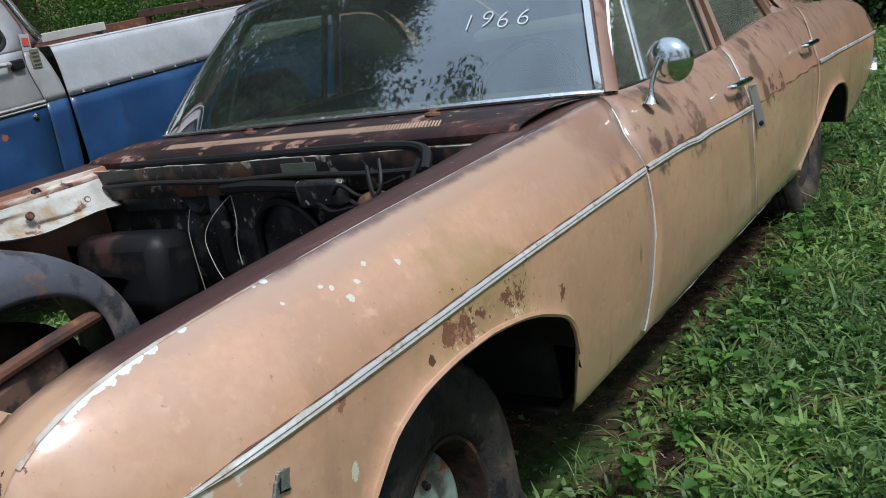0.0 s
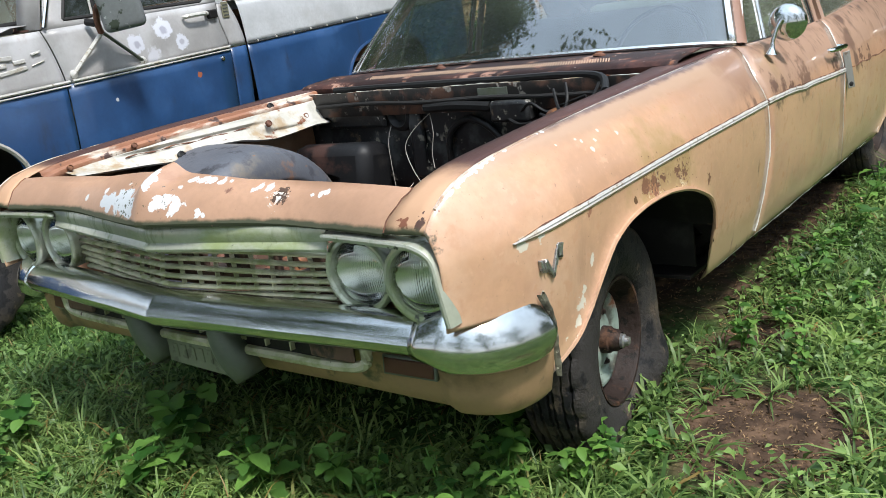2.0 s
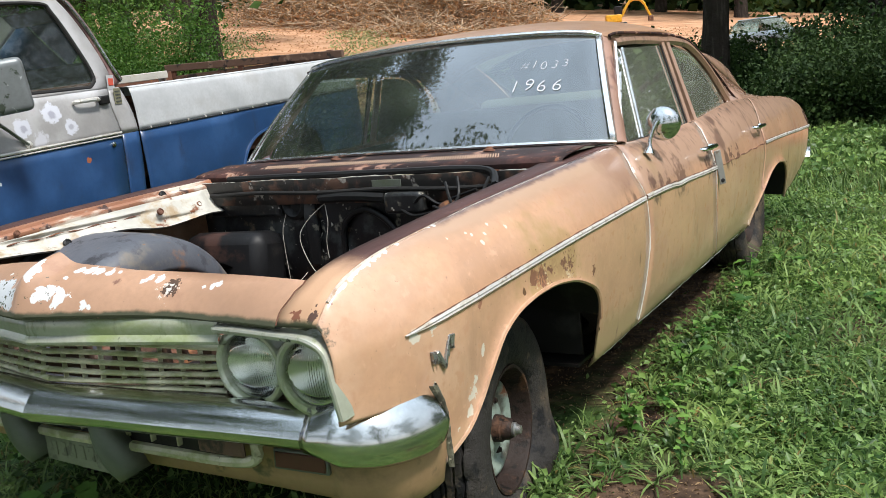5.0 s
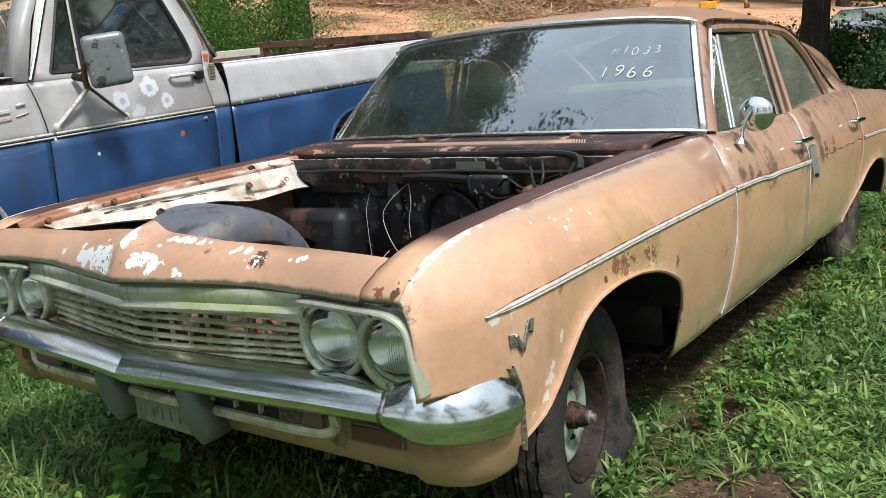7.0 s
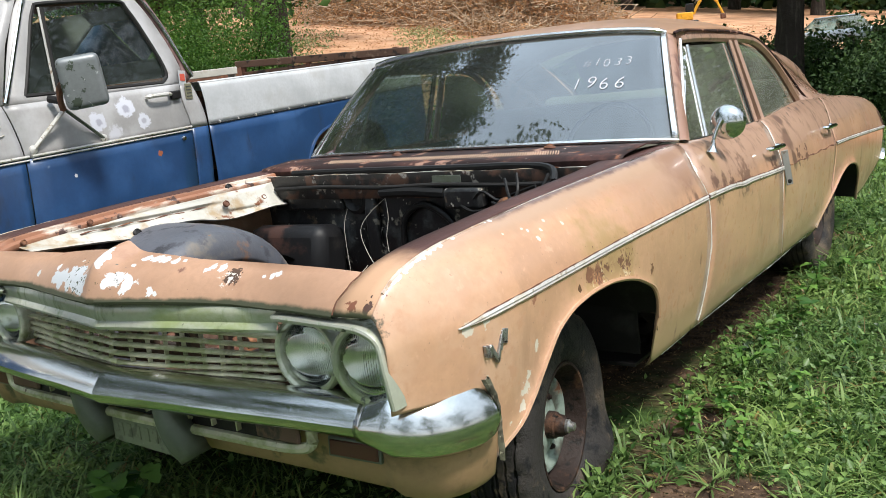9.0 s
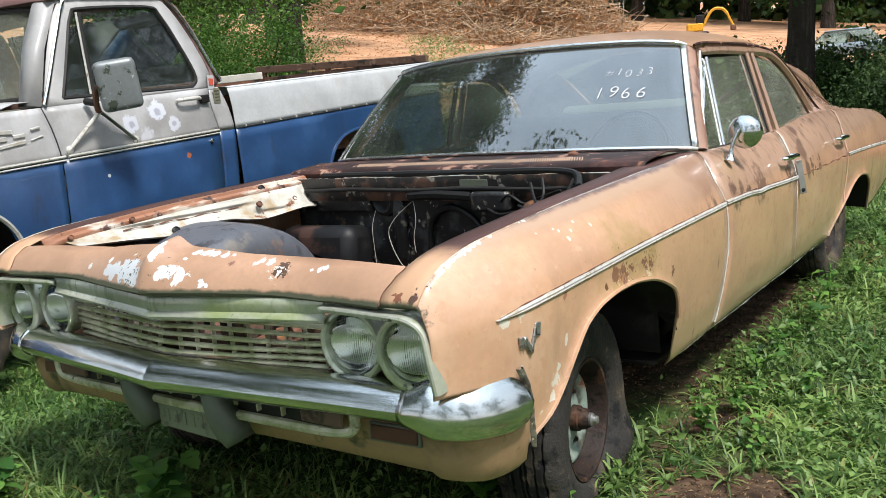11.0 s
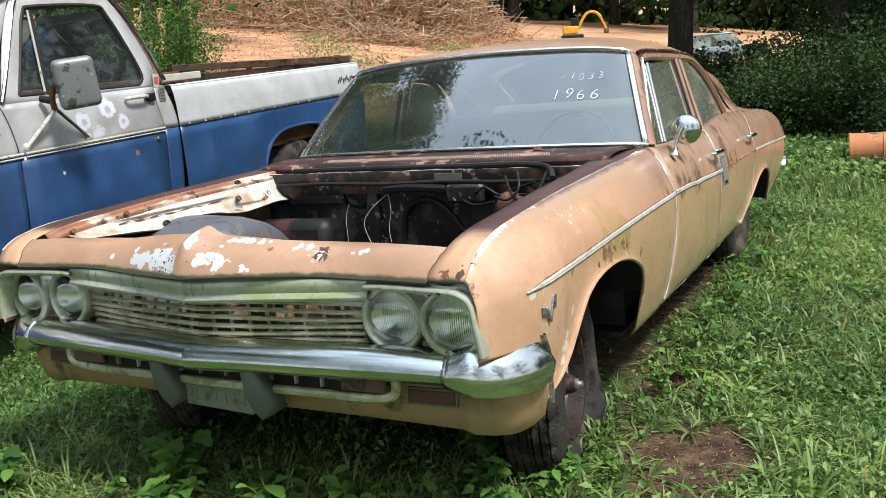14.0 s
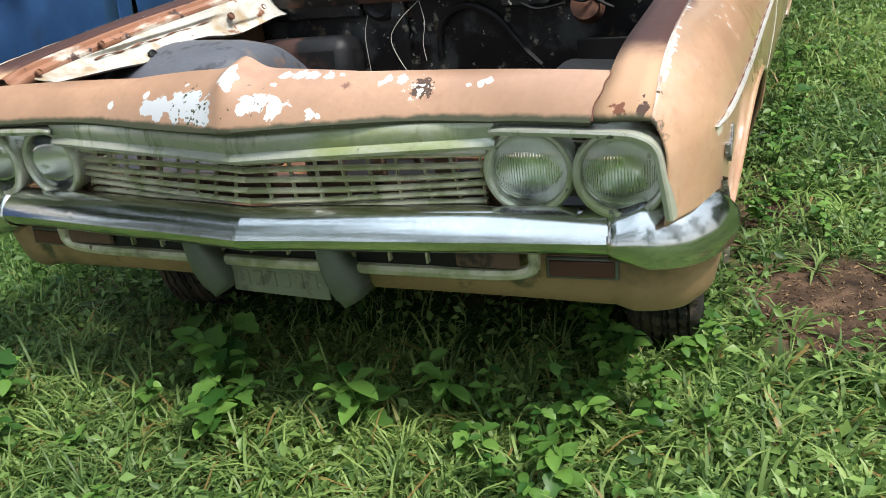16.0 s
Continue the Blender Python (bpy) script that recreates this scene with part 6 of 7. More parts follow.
    # screen pillar
    sheet("screen_pillar", [[(sgn * (truck_x(z) + .002), y, z), (sgn * (truck_x(z) - .03), y - .045, z + .01), (sgn * (truck_x(z) - .10), y - .05, z + .012)] for y, z in ((.225, 1.26), (.345, 1.53), (.485, 1.745), (.60, 1.79))], M_CABTOP if sgn < 0 else M_SILVER, truck, "", .003, 60, flip=sgn > 0)
    # handle
    tube("truck_door_handle", glide([(sgn * 1.0, 1.05, 1.205), (sgn * 1.022, 1.065, 1.208), (sgn * 1.026, 1.17, 1.208), (sgn * 1.022, 1.20, 1.206), (sgn * 1.0, 1.215, 1.205)], 4), .011, M_TRIM, truck, "dull chrome door handle", 8)
    solid("truck_lock_plate", (sgn * 1.0, 1.255, 1.198), (.03, .06, .045), M_BLACK, truck, "dark latch button", .006)
    # towing mirror on struts
    bm = bmesh.new()
    box(bm, (0, 0, 0), (.080, .195, .245))
    bmesh.ops.bevel(bm, geom=bm.edges[:], offset=.036, segments=4, affect='EDGES', profile=.6)
    bmesh.ops.transform(bm, matrix=Matrix.Translation((sgn * 1.20, .505, 1.322)) @ Euler((radians(4), radians(sgn * 6), radians(sgn * -38))).to_matrix().to_4x4(), verts=bm.verts)
    mir = part("towing_mirror", bm, M_TMIRROR, truck, "scuffed grey towing mirror shell")
    tube("mirror_arm", glide([(sgn * 1.13, .46, 1.33), (sgn * 1.09, .46, 1.31), (sgn * 1.06, .47, 1.25), (sgn * 1.05, .485, 1.20)], 5), .015, M_RUSTY, mir, "rusty mirror arm")
    tube("mirror_bracket", [(sgn * .995, .46, 1.262), (sgn * 1.06, .475, 1.245)], .018, M_BLACK, mir, "black mirror bracket")
    tube("mirror_strut", [(sgn * 1.05, .49, 1.205), (sgn * 1.004, .315, 1.042)], .011, M_TRIM, mir, "dull metal strut")
    tube("mirror_strut", [(sgn * 1.05, .49, 1.205), (sgn * 1.004, .72, 1.037)], .009, M_MOSS, mir, "dull metal strut")
    for y, z in ((.313, 1.04), (.722, 1.036)):
        bm = bmesh.new()
        rings = disc_lathe(bm, [(.022, 0), (.020, .008), (.008, .014)], pose(sgn * .998, y, z, 0, 90 * sgn, 0), 14)
        cap(bm, rings[-1])
        part("strut_foot", bm, M_TRIM, mir)
    bm = bmesh.new()
    rings = disc_lathe(bm, [(.014, 0), (.014, .008), (.006, .012)], pose(sgn * 1.0, 1.259, .957, 0, 90 * sgn, 0), 14)
    cap(bm, rings[-1])
    part("key_lock", bm, M_CHROME, truck)
# stickers, script badge and decal as plain shapes
sticker = solid("sticker", (.978, 1.350, 1.285), (.004, .050, .080), M_BEDWHITE, truck, "faded red and white sticker", .001, (-6, 0, 0))
solid("sticker_bar", (.981, 1.350, 1.288), (.004, .034, .038), M_DECALRED, sticker, "", 0, (-6, 0, 0))
plate2 = solid("sticker", (.998, 1.362, 1.208), (.004, .050, .085), M_DECALTAN, truck, "yellowed dark sticker with unreadable print", .001, (-4, 0, 0))
for k in range(4):
    solid("print_bar", (1.0005, 1.362, 1.180 + .018 * k), (.004, .036, .006), M_DECAL, plate2, "", 0)
for k, (y, z, w, h) in enumerate(((-.02, 1.165, .10, .020), (-.04, 1.135, .07, .022), (.06, 1.140, .06, .018), (.02, 1.105, .14, .018), (.15, 1.165, .05, .012), (.15, 1.12, .07, .006))):
    solid("fender_script", (1.001, y, z), (.008, w, h), M_TRIM, truck, "plain bright script badge shape", .003, (-4 + 3 * k, 0, 0))
for k in range(9):
    solid("bed_decal", (truck_x(1.125) + .002, 3.50 + .030 * k, 1.125 + .012 * (k % 3 - 1)), (.003, .018, .030 + .012 * (k % 2)), M_DECAL, truck, "", 0, (12 * (k % 3 - 1), 0, 0))
# roof, screen, bonnet, bed
rows = []
for k, y in enumerate(np.linspace(.44, 1.31, 16)):
    e = min((y - .44) / .16, (1.31 - y) / .13, 1.0)
    zc = 1.775 + .060 * max(e, 0) ** .5
    rows.append([(x * .885, y, 1.765 + .02 * max(e, 0) + (zc - 1.765) * (1 - abs(x) ** 5)) for x in np.linspace(-1, 1, 23)])
sheet("cab_roof", rows, M_CABTOP, truck, "rust-bled maroon cab roof", .005, 50)
low, top = [(-.84, .235, 1.30), (-.45, .14, 1.30), (0, .11, 1.30), (.45, .14, 1.30), (.84, .235, 1.30)], [(-.79, .50, 1.735), (-.45, .455, 1.752), (0, .44, 1.758), (.45, .455, 1.752), (.79, .50, 1.735)]
tws = sheet("truck_windscreen", [[tuple(np.array(a) * (1 - t) + np.array(b) * t) for a, b in zip(glide(low, 5), glide(top, 5))] for t in (0, .25, .5, .75, 1)], M_SIDEGLASS, truck, "dusty truck windscreen")
tws.visible_shadow = False
for pts in (low, top):
    tube("screen_gasket", [tuple(p) for p in glide(pts, 5)], .016, M_GASKET, truck, "black screen rubber", 6)
for sgn in (1, -1):
    tube("screen_gasket", [(sgn * .84, .235, 1.30), (sgn * .79, .50, 1.735)], .018, M_GASKET, truck, "black screen rubber", 6)
rows = [[(x * w, y, z + .03 * (1 - x * x)) for x in np.linspace(-1, 1, 15)] for y, z, w in ((.22, 1.285, .93), (.10, 1.285, .95), (0, 1.262, .965), (-.6, 1.245, .965), (-1.2, 1.215, .955), (-1.30, 1.17, .95))]
sheet("truck_bonnet", rows, M_SILVER, truck, "chalky silver bonnet", .004)
tube("cowl_vent_lip", [(x, .03, 1.302) for x in np.linspace(-.8, .8, 8)], .012, M_BLACK, truck)
solid("truck_grille", (0, -1.31, .98), (1.75, .06, .34), M_DULL, truck, "dull grille panel", .02)
solid("truck_bumper", (0, -1.42, .62), (1.95, .12, .20), M_CHROME, truck, "chrome truck bumper", .03)
solid("truck_bed_floor", (0, 2.68, .74), (1.78, 2.40, .03), M_RUSTY, truck, "rusty bed floor", 0)
solid("bed_front_wall", (0, 1.50, .98), (1.80, .035, .50), M_BED, truck, "worn bed front wall", .006)
solid("cab_back", (0, 1.43, .95), (1.80, .03, .66), M_SILVER, truck, "silver cab back", .01)
solid("truck_chassis", (0, 1.2, .48), (1.1, 4.6, .14), M_BLACK, truck, "dark chassis", .01)
bm = bmesh.new()
bm.faces.new([bm.verts.new(p) for p in ((-.78, 1.45, 1.30), (.78, 1.45, 1.30), (.72, 1.30, 1.72), (-.72, 1.30, 1.72))])
tbg = part("cab_back_window", bm, M_SIDEGLASS, truck, "cab back window", smooth=False)
tbg.visible_shadow = False
bm = bmesh.new()
box(bm, (0, 1.18, .95), (1.5, .18, .55), Euler((radians(-10), 0, 0)).to_matrix().to_4x4())
box(bm, (0, .92, .75), (1.5, .5, .2))
part("truck_bench", bm, M_INTERIOR, truck, "dark truck bench seat", bevel=.05)
solid("truck_dash", (0, .38, 1.18), (1.6, .30, .16), M_INTERIOR, truck, "", .04)
# rack bar and boards lying in the bed
solid("rack_bar", (.80, 1.77, 1.292), (.05, .38, .045), M_BRACE, truck, "pale board across the bed rail", .004, (0, 0, -6))
solid("rack_bar_end", (.80, 1.95, 1.275), (.05, .02, .07), M_BRACE, truck, "", .003)
solid("side_board", (-.86, 2.7, 1.275), (.04, 2.35, .10), M_RUSTY, truck, "rusty brown board along the far bed side", .006)
for sgn in (1, -1):
    # black boxes added for the wells' shade, hiding the rusty bed behind
    solid("well_dark_panel", (sgn * .66, 2.82, .58), (.02, 1.10, .60), M_BLACK, truck, "added black panel that darkens the wheel well", .004)
    solid("well_dark_panel", (sgn * .80, 2.82, .875), (.30, 1.10, .02), M_BLACK, truck, "added black panel that darkens the wheel well", .004)
solid("tailgate", (.0, 3.905, 1.03), (1.84, .035, .50), M_SUPPORT, truck, "rusty brown tailgate", .008)
solid("tailgate_board", (.0, 3.90, 1.318), (1.84, .04, .060), M_SUPPORT, truck, "dark weathered board over the tailgate", .005, (0, 2.2, 0))
for x in (-.84, -.1, .80):
    solid("board_post", (x, 3.90, 1.29), (.05, .03, .07), M_RUSTY, truck, "", .004)


def truck_wheel(x, y, sgn):
    seg, rows = 48, []
    half = [(.20, .085), (.23, .110), (.30, .120), (.345, .112), (.365, .098), (.368, .050), (.358, .045), (.368, .040), (.368, .005)]
    prof = half + [(r, -w) for r, w in half[::-1]]
    for i in range(seg + 1):
        a = 2 * math.pi * i / seg
        rows.append([(x + w, y + (r - (.010 if r > .34 and i % 2 else 0)) * math.sin(a), .372 + (r - (.010 if r > .34 and i % 2 else 0)) * math.cos(a)) for r, w in prof])
    tyre = sheet("truck_wheel", rows, M_RUBBER, truck, "chunky worn truck tyre", 0, 45)
    bm = bmesh.new()
    rings = disc_lathe(bm, [(.205, .088), (.195, .085), (.18, .03), (.10, .05), (.05, .06), (.045, .10)], pose(x, y, .372, 0, 90 * sgn, 0), 32)
    cap(bm, rings[-1])
    part("rim", bm, M_BED, tyre, "grey steel rim")


for sgn in (1, -1):
    truck_wheel(sgn * .86, 2.83, sgn)
    truck_wheel(sgn * .86, -.49, sgn)

# ---- ground ----


def ground_z(x, y):
    """Height of the ground: nearly level round the cars, a rise behind them to the right side of the sedan's rear."""
    x, y = np.asarray(x, float), np.asarray(y, float)
    u = -.8 * x + .12 * y
    rise = .19 * np.maximum(0, u - 6.5) * np.clip((u - 6.5) / 6, 0, 1)
    rise = np.minimum(rise, 8.0) * np.clip((y + 12) / 14, 0, 1)
    bumps = .018 * np.sin(2.1 * x + .7) * np.cos(1.7 * y + .3) + .012 * np.sin(4.3 * y + 1.1 * x)
    return rise + bumps - .035 + .05 * np.exp(-((x + 3) ** 2 + (y - 1) ** 2) / 6)


def bare(x, y):
    """How bare of grass the soil is, 0 to 1, by the plan: trodden strips beside the sedan's front wheel and under it."""
    spot = lambda cx, cy, rx, ry: np.exp(-(((x - cx) / rx) ** 2 + ((y - cy) / ry) ** 2))
    wob = .25 * np.sin(3.1 * x + 1.3 * y) * np.sin(2.3 * y - 1.9 * x + 1)
    b = .95 * spot(1.14, .12, .17, .26) + .55 * spot(.94, .60, .12, .30) + .9 * spot(1.30, .20, .15, .20) + .8 * spot(1.53, -.46, .20, .15) + .4 * spot(2.15, .75, .30, .15) + .45 * spot(1.5, 2.0, .25, .4) + 1.2 * spot(.1, 2.2, .65, 1.5) + .5 * spot(2.6, 1.6, .3, .25)
    gaps = np.sin(2.7 * x + 1.9 * np.sin(1.3 * y + .4)) * np.sin(3.3 * y + 1.7 * np.sin(1.9 * x)) + .5 * np.sin(9.1 * x + 2 * np.sin(5 * y)) * np.sin(8.3 * y + 1.1)
    b = b + 1.0 * np.clip(gaps - .70, 0, .6) * np.clip((x + 1.2) / 2.0, .25, 1)
    return np.clip(b + wob * np.clip(b * 3, 0, 1), 0, 1)


def spaced(lo, hi, mid_lo, mid_hi, step, grow=1.13):
    a = list(np.arange(mid_lo, mid_hi + 1e-6, step))
    d = step
    while a[-1] < hi:
        d *= grow
        a.append(min(a[-1] + d, hi))
    d = step
    while a[0] > lo:
        d *= grow
        a.insert(0, max(a[0] - d, lo))
    return np.array(a)


gx, gy = spaced(-900, 900, -5, 5, .10), spaced(-900, 900, -3.5, 9, .10)
X, Y = np.meshgrid(gx, gy)
Z = ground_z(X, Y)
V = np.stack([X, Y, Z], -1).reshape(-1, 3)
nx, ny = len(gx), len(gy)
I = np.arange(nx * ny).reshape(ny, nx)
F = np.stack([I[:-1, :-1], I[:-1, 1:], I[1:, 1:], I[1:, :-1]], -1).reshape(-1, 4)


def bulk(name, V, F, mat, smooth=False):
    """A mesh straight from arrays."""
    me = bpy.data.meshes.new(name)
    me.vertices.add(len(V))
    me.vertices.foreach_set("co", np.ascontiguousarray(V, np.float32).ravel())
    k = F.shape[1]
    me.loops.add(F.size)
    me.loops.foreach_set("vertex_index", np.ascontiguousarray(F, np.int32).ravel())
    me.polygons.add(len(F))
    me.polygons.foreach_set("loop_start", np.arange(0, F.size, k, dtype=np.int32))
    me.update(calc_edges=True)
    me.materials.append(mat)
    if smooth:
        me.shade_smooth()
    return new(name, me)


def ground_material():
    m = bpy.data.materials.new("soil_and_clay")
    m.use_nodes = True
    n, link = m.node_tree.nodes, m.node_tree.links.new
    b = n["Principled BSDF"]
    tc = n.new("ShaderNodeTexCoord")

    def noise_tex(scale, detail=8.0):
        t = n.new("ShaderNodeTexNoise")
        t.inputs["Scale"].default_value, t.inputs["Detail"].default_value = scale, detail
        link(tc.outputs["Object"], t.inputs["Vector"])
        return t.outputs["Fac"]

    def ramp(value, stops):
        r = n.new("ShaderNodeValToRGB")
        for i, (p, c) in enumerate(stops):
            e = r.color_ramp.elements[i] if i < 2 else r.color_ramp.elements.new(p)
            e.position, e.color = p, (*c, 1)
        link(value, r.inputs[0])
        return r.outputs[0]

    def mixed(f, a, c):
        x = n.new("ShaderNodeMix")
        x.data_type = 'RGBA'
        link(f, x.inputs[0]), link(a, x.inputs[6]), link(c, x.inputs[7])
        return x.outputs[2]
    soil = ramp(noise_tex(14.0), ((.30, (.026, .017, .012)), (.52, (.068, .042, .027)), (.70, (.15, .092, .058))))
    green = ramp(noise_tex(30.0), ((.35, (.022, .050, .012)), (.65, (.060, .12, .028))))
    clay = ramp(noise_tex(.9), ((.30, (.30, .155, .085)), (.50, (.46, .245, .135)), (.70, (.55, .33, .20))))
    s = n.new("ShaderNodeSeparateXYZ")
    link(tc.outputs["Object"], s.inputs[0])

    def lin(ax, ay, c, low, high, scale, amount):
        v = n.new("ShaderNodeVectorMath")
        v.operation = 'DOT_PRODUCT'
        link(tc.outputs["Object"], v.inputs[0])
        v.inputs[1].default_value = (ax, ay, 0)
        a = n.new("ShaderNodeMath")
        a.operation = 'MULTIPLY_ADD'
        link(noise_tex(scale), a.inputs[0])
        a.inputs[1].default_value = amount
        link(v.outputs["Value"], a.inputs[2])
        r = n.new("ShaderNodeMapRange")
        r.interpolation_type = 'SMOOTHSTEP'
        r.inputs["From Min"].default_value, r.inputs["From Max"].default_value = low, high
        link(a.outputs[0], r.inputs["Value"])
        return r.outputs[0]
    patch = ramp(noise_tex(1.3), ((.34, (0, 0, 0)), (.46, (1, 1, 1))))
    near_col = mixed(patch, soil, green)
    at = n.new("ShaderNodeAttribute")
    at.attribute_name = "bare_soil"
    rb = n.new("ShaderNodeMapRange")
    rb.inputs["From Min"].default_value, rb.inputs["From Max"].default_value = .15, .5
    link(at.outputs["Fac"], rb.inputs[0])
    near_col = mixed(rb.outputs[0], near_col, soil)
    link(mixed(lin(-.8, .12, 0, 9.5, 12.5, .35, 3.0), near_col, clay), b.inputs["Base Color"])
    b.inputs["Roughness"].default_value, b.inputs["Specular IOR Level"].default_value = .95, .15
    bp = n.new("ShaderNodeBump")
    bp.inputs["Strength"].default_value, bp.inputs["Distance"].default_value = .7, .03
    link(noise_tex(22.0), bp.inputs["Height"])
    link(bp.outputs[0], b.inputs["Normal"])
    return m


ground = bulk("ground", V, F, ground_material(), True)
layer = ground.data.attributes.new("bare_soil", 'FLOAT', 'POINT')
layer.data.foreach_set("value", bare(V[:, 0], V[:, 1]).astype(np.float32))
tagged(ground, "weedy grass ground with bare soil and orange clay beyond", "ground", kind="structure")

# ---- grass and weeds ----
rng = np.random.default_rng(5)


def scatter(n, x0, x1, y0, y1, keep):
    x, y = rng.uniform(x0, x1, n), rng.uniform(y0, y1, n)
    k = rng.uniform(0, 1, n) < keep(x, y)
    return x[k], y[k]


def blades(n, area, keep, height, width, lean):
    x, y = scatter(n, *area, keep)
    n = len(x)
    z = ground_z(x, y) - .004
    a = rng.uniform(0, 2 * math.pi, n)
    h = height * np.minimum(rng.lognormal(0, .36, n), 1.7)
    w = width * rng.uniform(.6, 1.4, n)
    d = np.stack([np.cos(a), np.sin(a), 0 * a], -1)
    s = np.stack([-np.sin(a), np.cos(a), 0 * a], -1)
    bend = h * lean * rng.uniform(.2, 1.5, n)
    base = np.stack([x, y, z], -1)
    up = np.array([0, 0, 1.0])
    mid = base + up * (h * .62)[:, None] + d * (bend * .35)[:, None]
    tip = base + up * (h * rng.uniform(.75, 1.0, n))[:, None] + d * bend[:, None]
    P = np.stack([base - s * w[:, None] / 2, base + s * w[:, None] / 2, mid + s * w[:, None] * .42, mid - s * w[:, None] * .42, tip], 1)
    return P


def blade_mesh(name, P, mat):
    n = len(P)
    o = (np.arange(n) * 5)[:, None]
    tri = np.concatenate([o + [0, 1, 2], o + [0, 2, 3], o + [3, 2, 4]], 1).reshape(-1, 3)
    return bulk(name, P.reshape(-1, 3), tri, mat)


def clear_of_cars(x, y):
    under = (np.abs(x) < .78) & (y > .15) & (y < 4.3)
    tx, ty = (x + 2.95) * .995 + (y + .1) * .0995, -(x + 2.95) * .0995 + (y + .1) * .995
    under2 = (np.abs(tx) < .7) & (ty > -1.0) & (ty < 3.8)
    return np.where(under | under2, .06, 1.0)


tuft = lambda x, y: .45 + .55 * (np.sin(5.1 * x + 2.3 * np.sin(1.7 * y)) * np.sin(4.7 * y + 1.9 * np.sin(2.1 * x)) * .5 + .5)
near_keep = lambda x, y: np.clip((1 - bare(x, y) * 1.05) * clear_of_cars(x, y) * tuft(x, y), 0.0, 1)
def tufts(n, area, keep, per, length, width):
    """Clumps of arching grass blades that radiate from a root, each blade a bent strip."""
    x, y = scatter(n, *area, keep)
    scale = rng.lognormal(0, .30, len(x))
    x, y, scale = np.repeat(x, per), np.repeat(y, per), np.repeat(scale, per)
    n = len(x)
    a = rng.uniform(0, 2 * math.pi, n)
    L = length * scale * rng.uniform(.45, 1.25, n)
    w = width * rng.uniform(.6, 1.3, n)
    d = np.stack([np.cos(a), np.sin(a), 0 * a], -1)
    s = np.stack([-np.sin(a), np.cos(a), 0 * a], -1)
    root = np.stack([x, y, ground_z(x, y) - .004], -1) + d * rng.uniform(0, .018, n)[:, None]
    steep = rng.uniform(.35, 1.40, n)
    up = np.array([0, 0, 1.0])
    P = []
    for t, wt in ((0, .7), (.35, 1.0), (.7, .8), (1.0, 0)):
        p = root + d * (L * (t * np.cos(steep) + .25 * t * t))[:, None] + up * (L * np.maximum(t * np.sin(steep) - (.34 + .42 * np.cos(steep)) * t * t, .01 * t))[:, None]
        P += [p - s * (w * wt / 2)[:, None], p + s * (w * wt / 2)[:, None]] if wt else [p]
    return np.stack(P, 1)


def tuft_mesh(name, P, mat):
    o = (np.arange(len(P)) * 7)[:, None]
    tri = np.concatenate([o + [0, 1, 3], o + [0, 3, 2], o + [2, 3, 5], o + [2, 5, 4], o + [4, 5, 6]], 1).reshape(-1, 3)
    return bulk(name, P.reshape(-1, 3), tri, mat)


T = [tufts(9500, (.85, 4.3, -2.4, 5.2), lambda x, y: near_keep(x, y) ** 1.2, 15, .112, .0088),
     tufts(6000, (-3.2, .85, -2.4, -.3), lambda x, y: near_keep(x, y), 13, .085, .0074),
     tufts(1800, (.7, 5.5, 5.2, 8.2), lambda x, y: tuft(x, y), 14, .12, .008)]
T.append(tufts(900, (-1.5, 1.0, -1.15, -.30), lambda x, y: tuft(x, y), 11, .135, .0068))
clumps = tuft_mesh("grass_clumps", np.concatenate(T), M_GRASS)
tagged(clumps, "arching yellow-green crabgrass clumps", "grass", kind="stuff")
G = [blades(85000, (-3.2, 4.2, -2.4, 5.0), lambda x, y: near_keep(x, y) ** 1.6, .050, .0052, 1.25),
     blades(5000, (-3.2, 4.2, -2.4, 5.0), lambda x, y: near_keep(x, y) ** 2 * .9, .085, .0050, 1.3),
     blades(70000, (-6, 7, -7.0, -2.4), lambda x, y: tuft(x, y), .09, .009, 1.0),
     blades(120000, (-2.0, 7.0, 5.0, 13.0), lambda x, y: tuft(x, y), .11, .009, .7),
     blades(50000, (4.2, 8.0, -2.0, 5.0), lambda x, y: tuft(x, y), .09, .008, .7),
     blades(50000, (-9.0, -3.2, -3.0, 10.0), lambda x, y: tuft(x, y) * clear_of_cars(x, y), .13, .009, .7)]
grass = blade_mesh("grass", np.concatenate(G), M_GRASS)
tagged(grass, "green uneven grass blades", "grass", kind="stuff")


def leaf_quads(c, size, normal_spread=1.0, shape=.62, up_bias=0.6):
    """Pointed leaves, each a bent pair of triangles and a quad, at centres c."""
    n = len(c)
    nrm = rng.normal(0, normal_spread, (n, 3)) + np.array([0, 0, up_bias])
    nrm /= np.linalg.norm(nrm, axis=1)[:, None] + 1e-9
    t = rng.normal(0, 1, (n, 3))
    t -= nrm * (t * nrm).sum(1)[:, None]
    t /= np.linalg.norm(t, axis=1)[:, None] + 1e-9
    b = np.cross(nrm, t)
    s = size * rng.uniform(.6, 1.4, (n, 1))
    return np.stack([c - t * s * .5, c + b * s * shape * .5 + nrm * s * .10, c + t * s * .5 - nrm * s * .12, c - b * s * shape * .5 + nrm * s * .10], 1)


def leaf_mesh(name, P, mat):
    n = len(P)
    o = (np.arange(n) * 4)[:, None]
    tri = np.concatenate([o + [0, 1, 2], o + [0, 2, 3]], 1).reshape(-1, 3)
    return bulk(name, P.reshape(-1, 3), tri, mat)


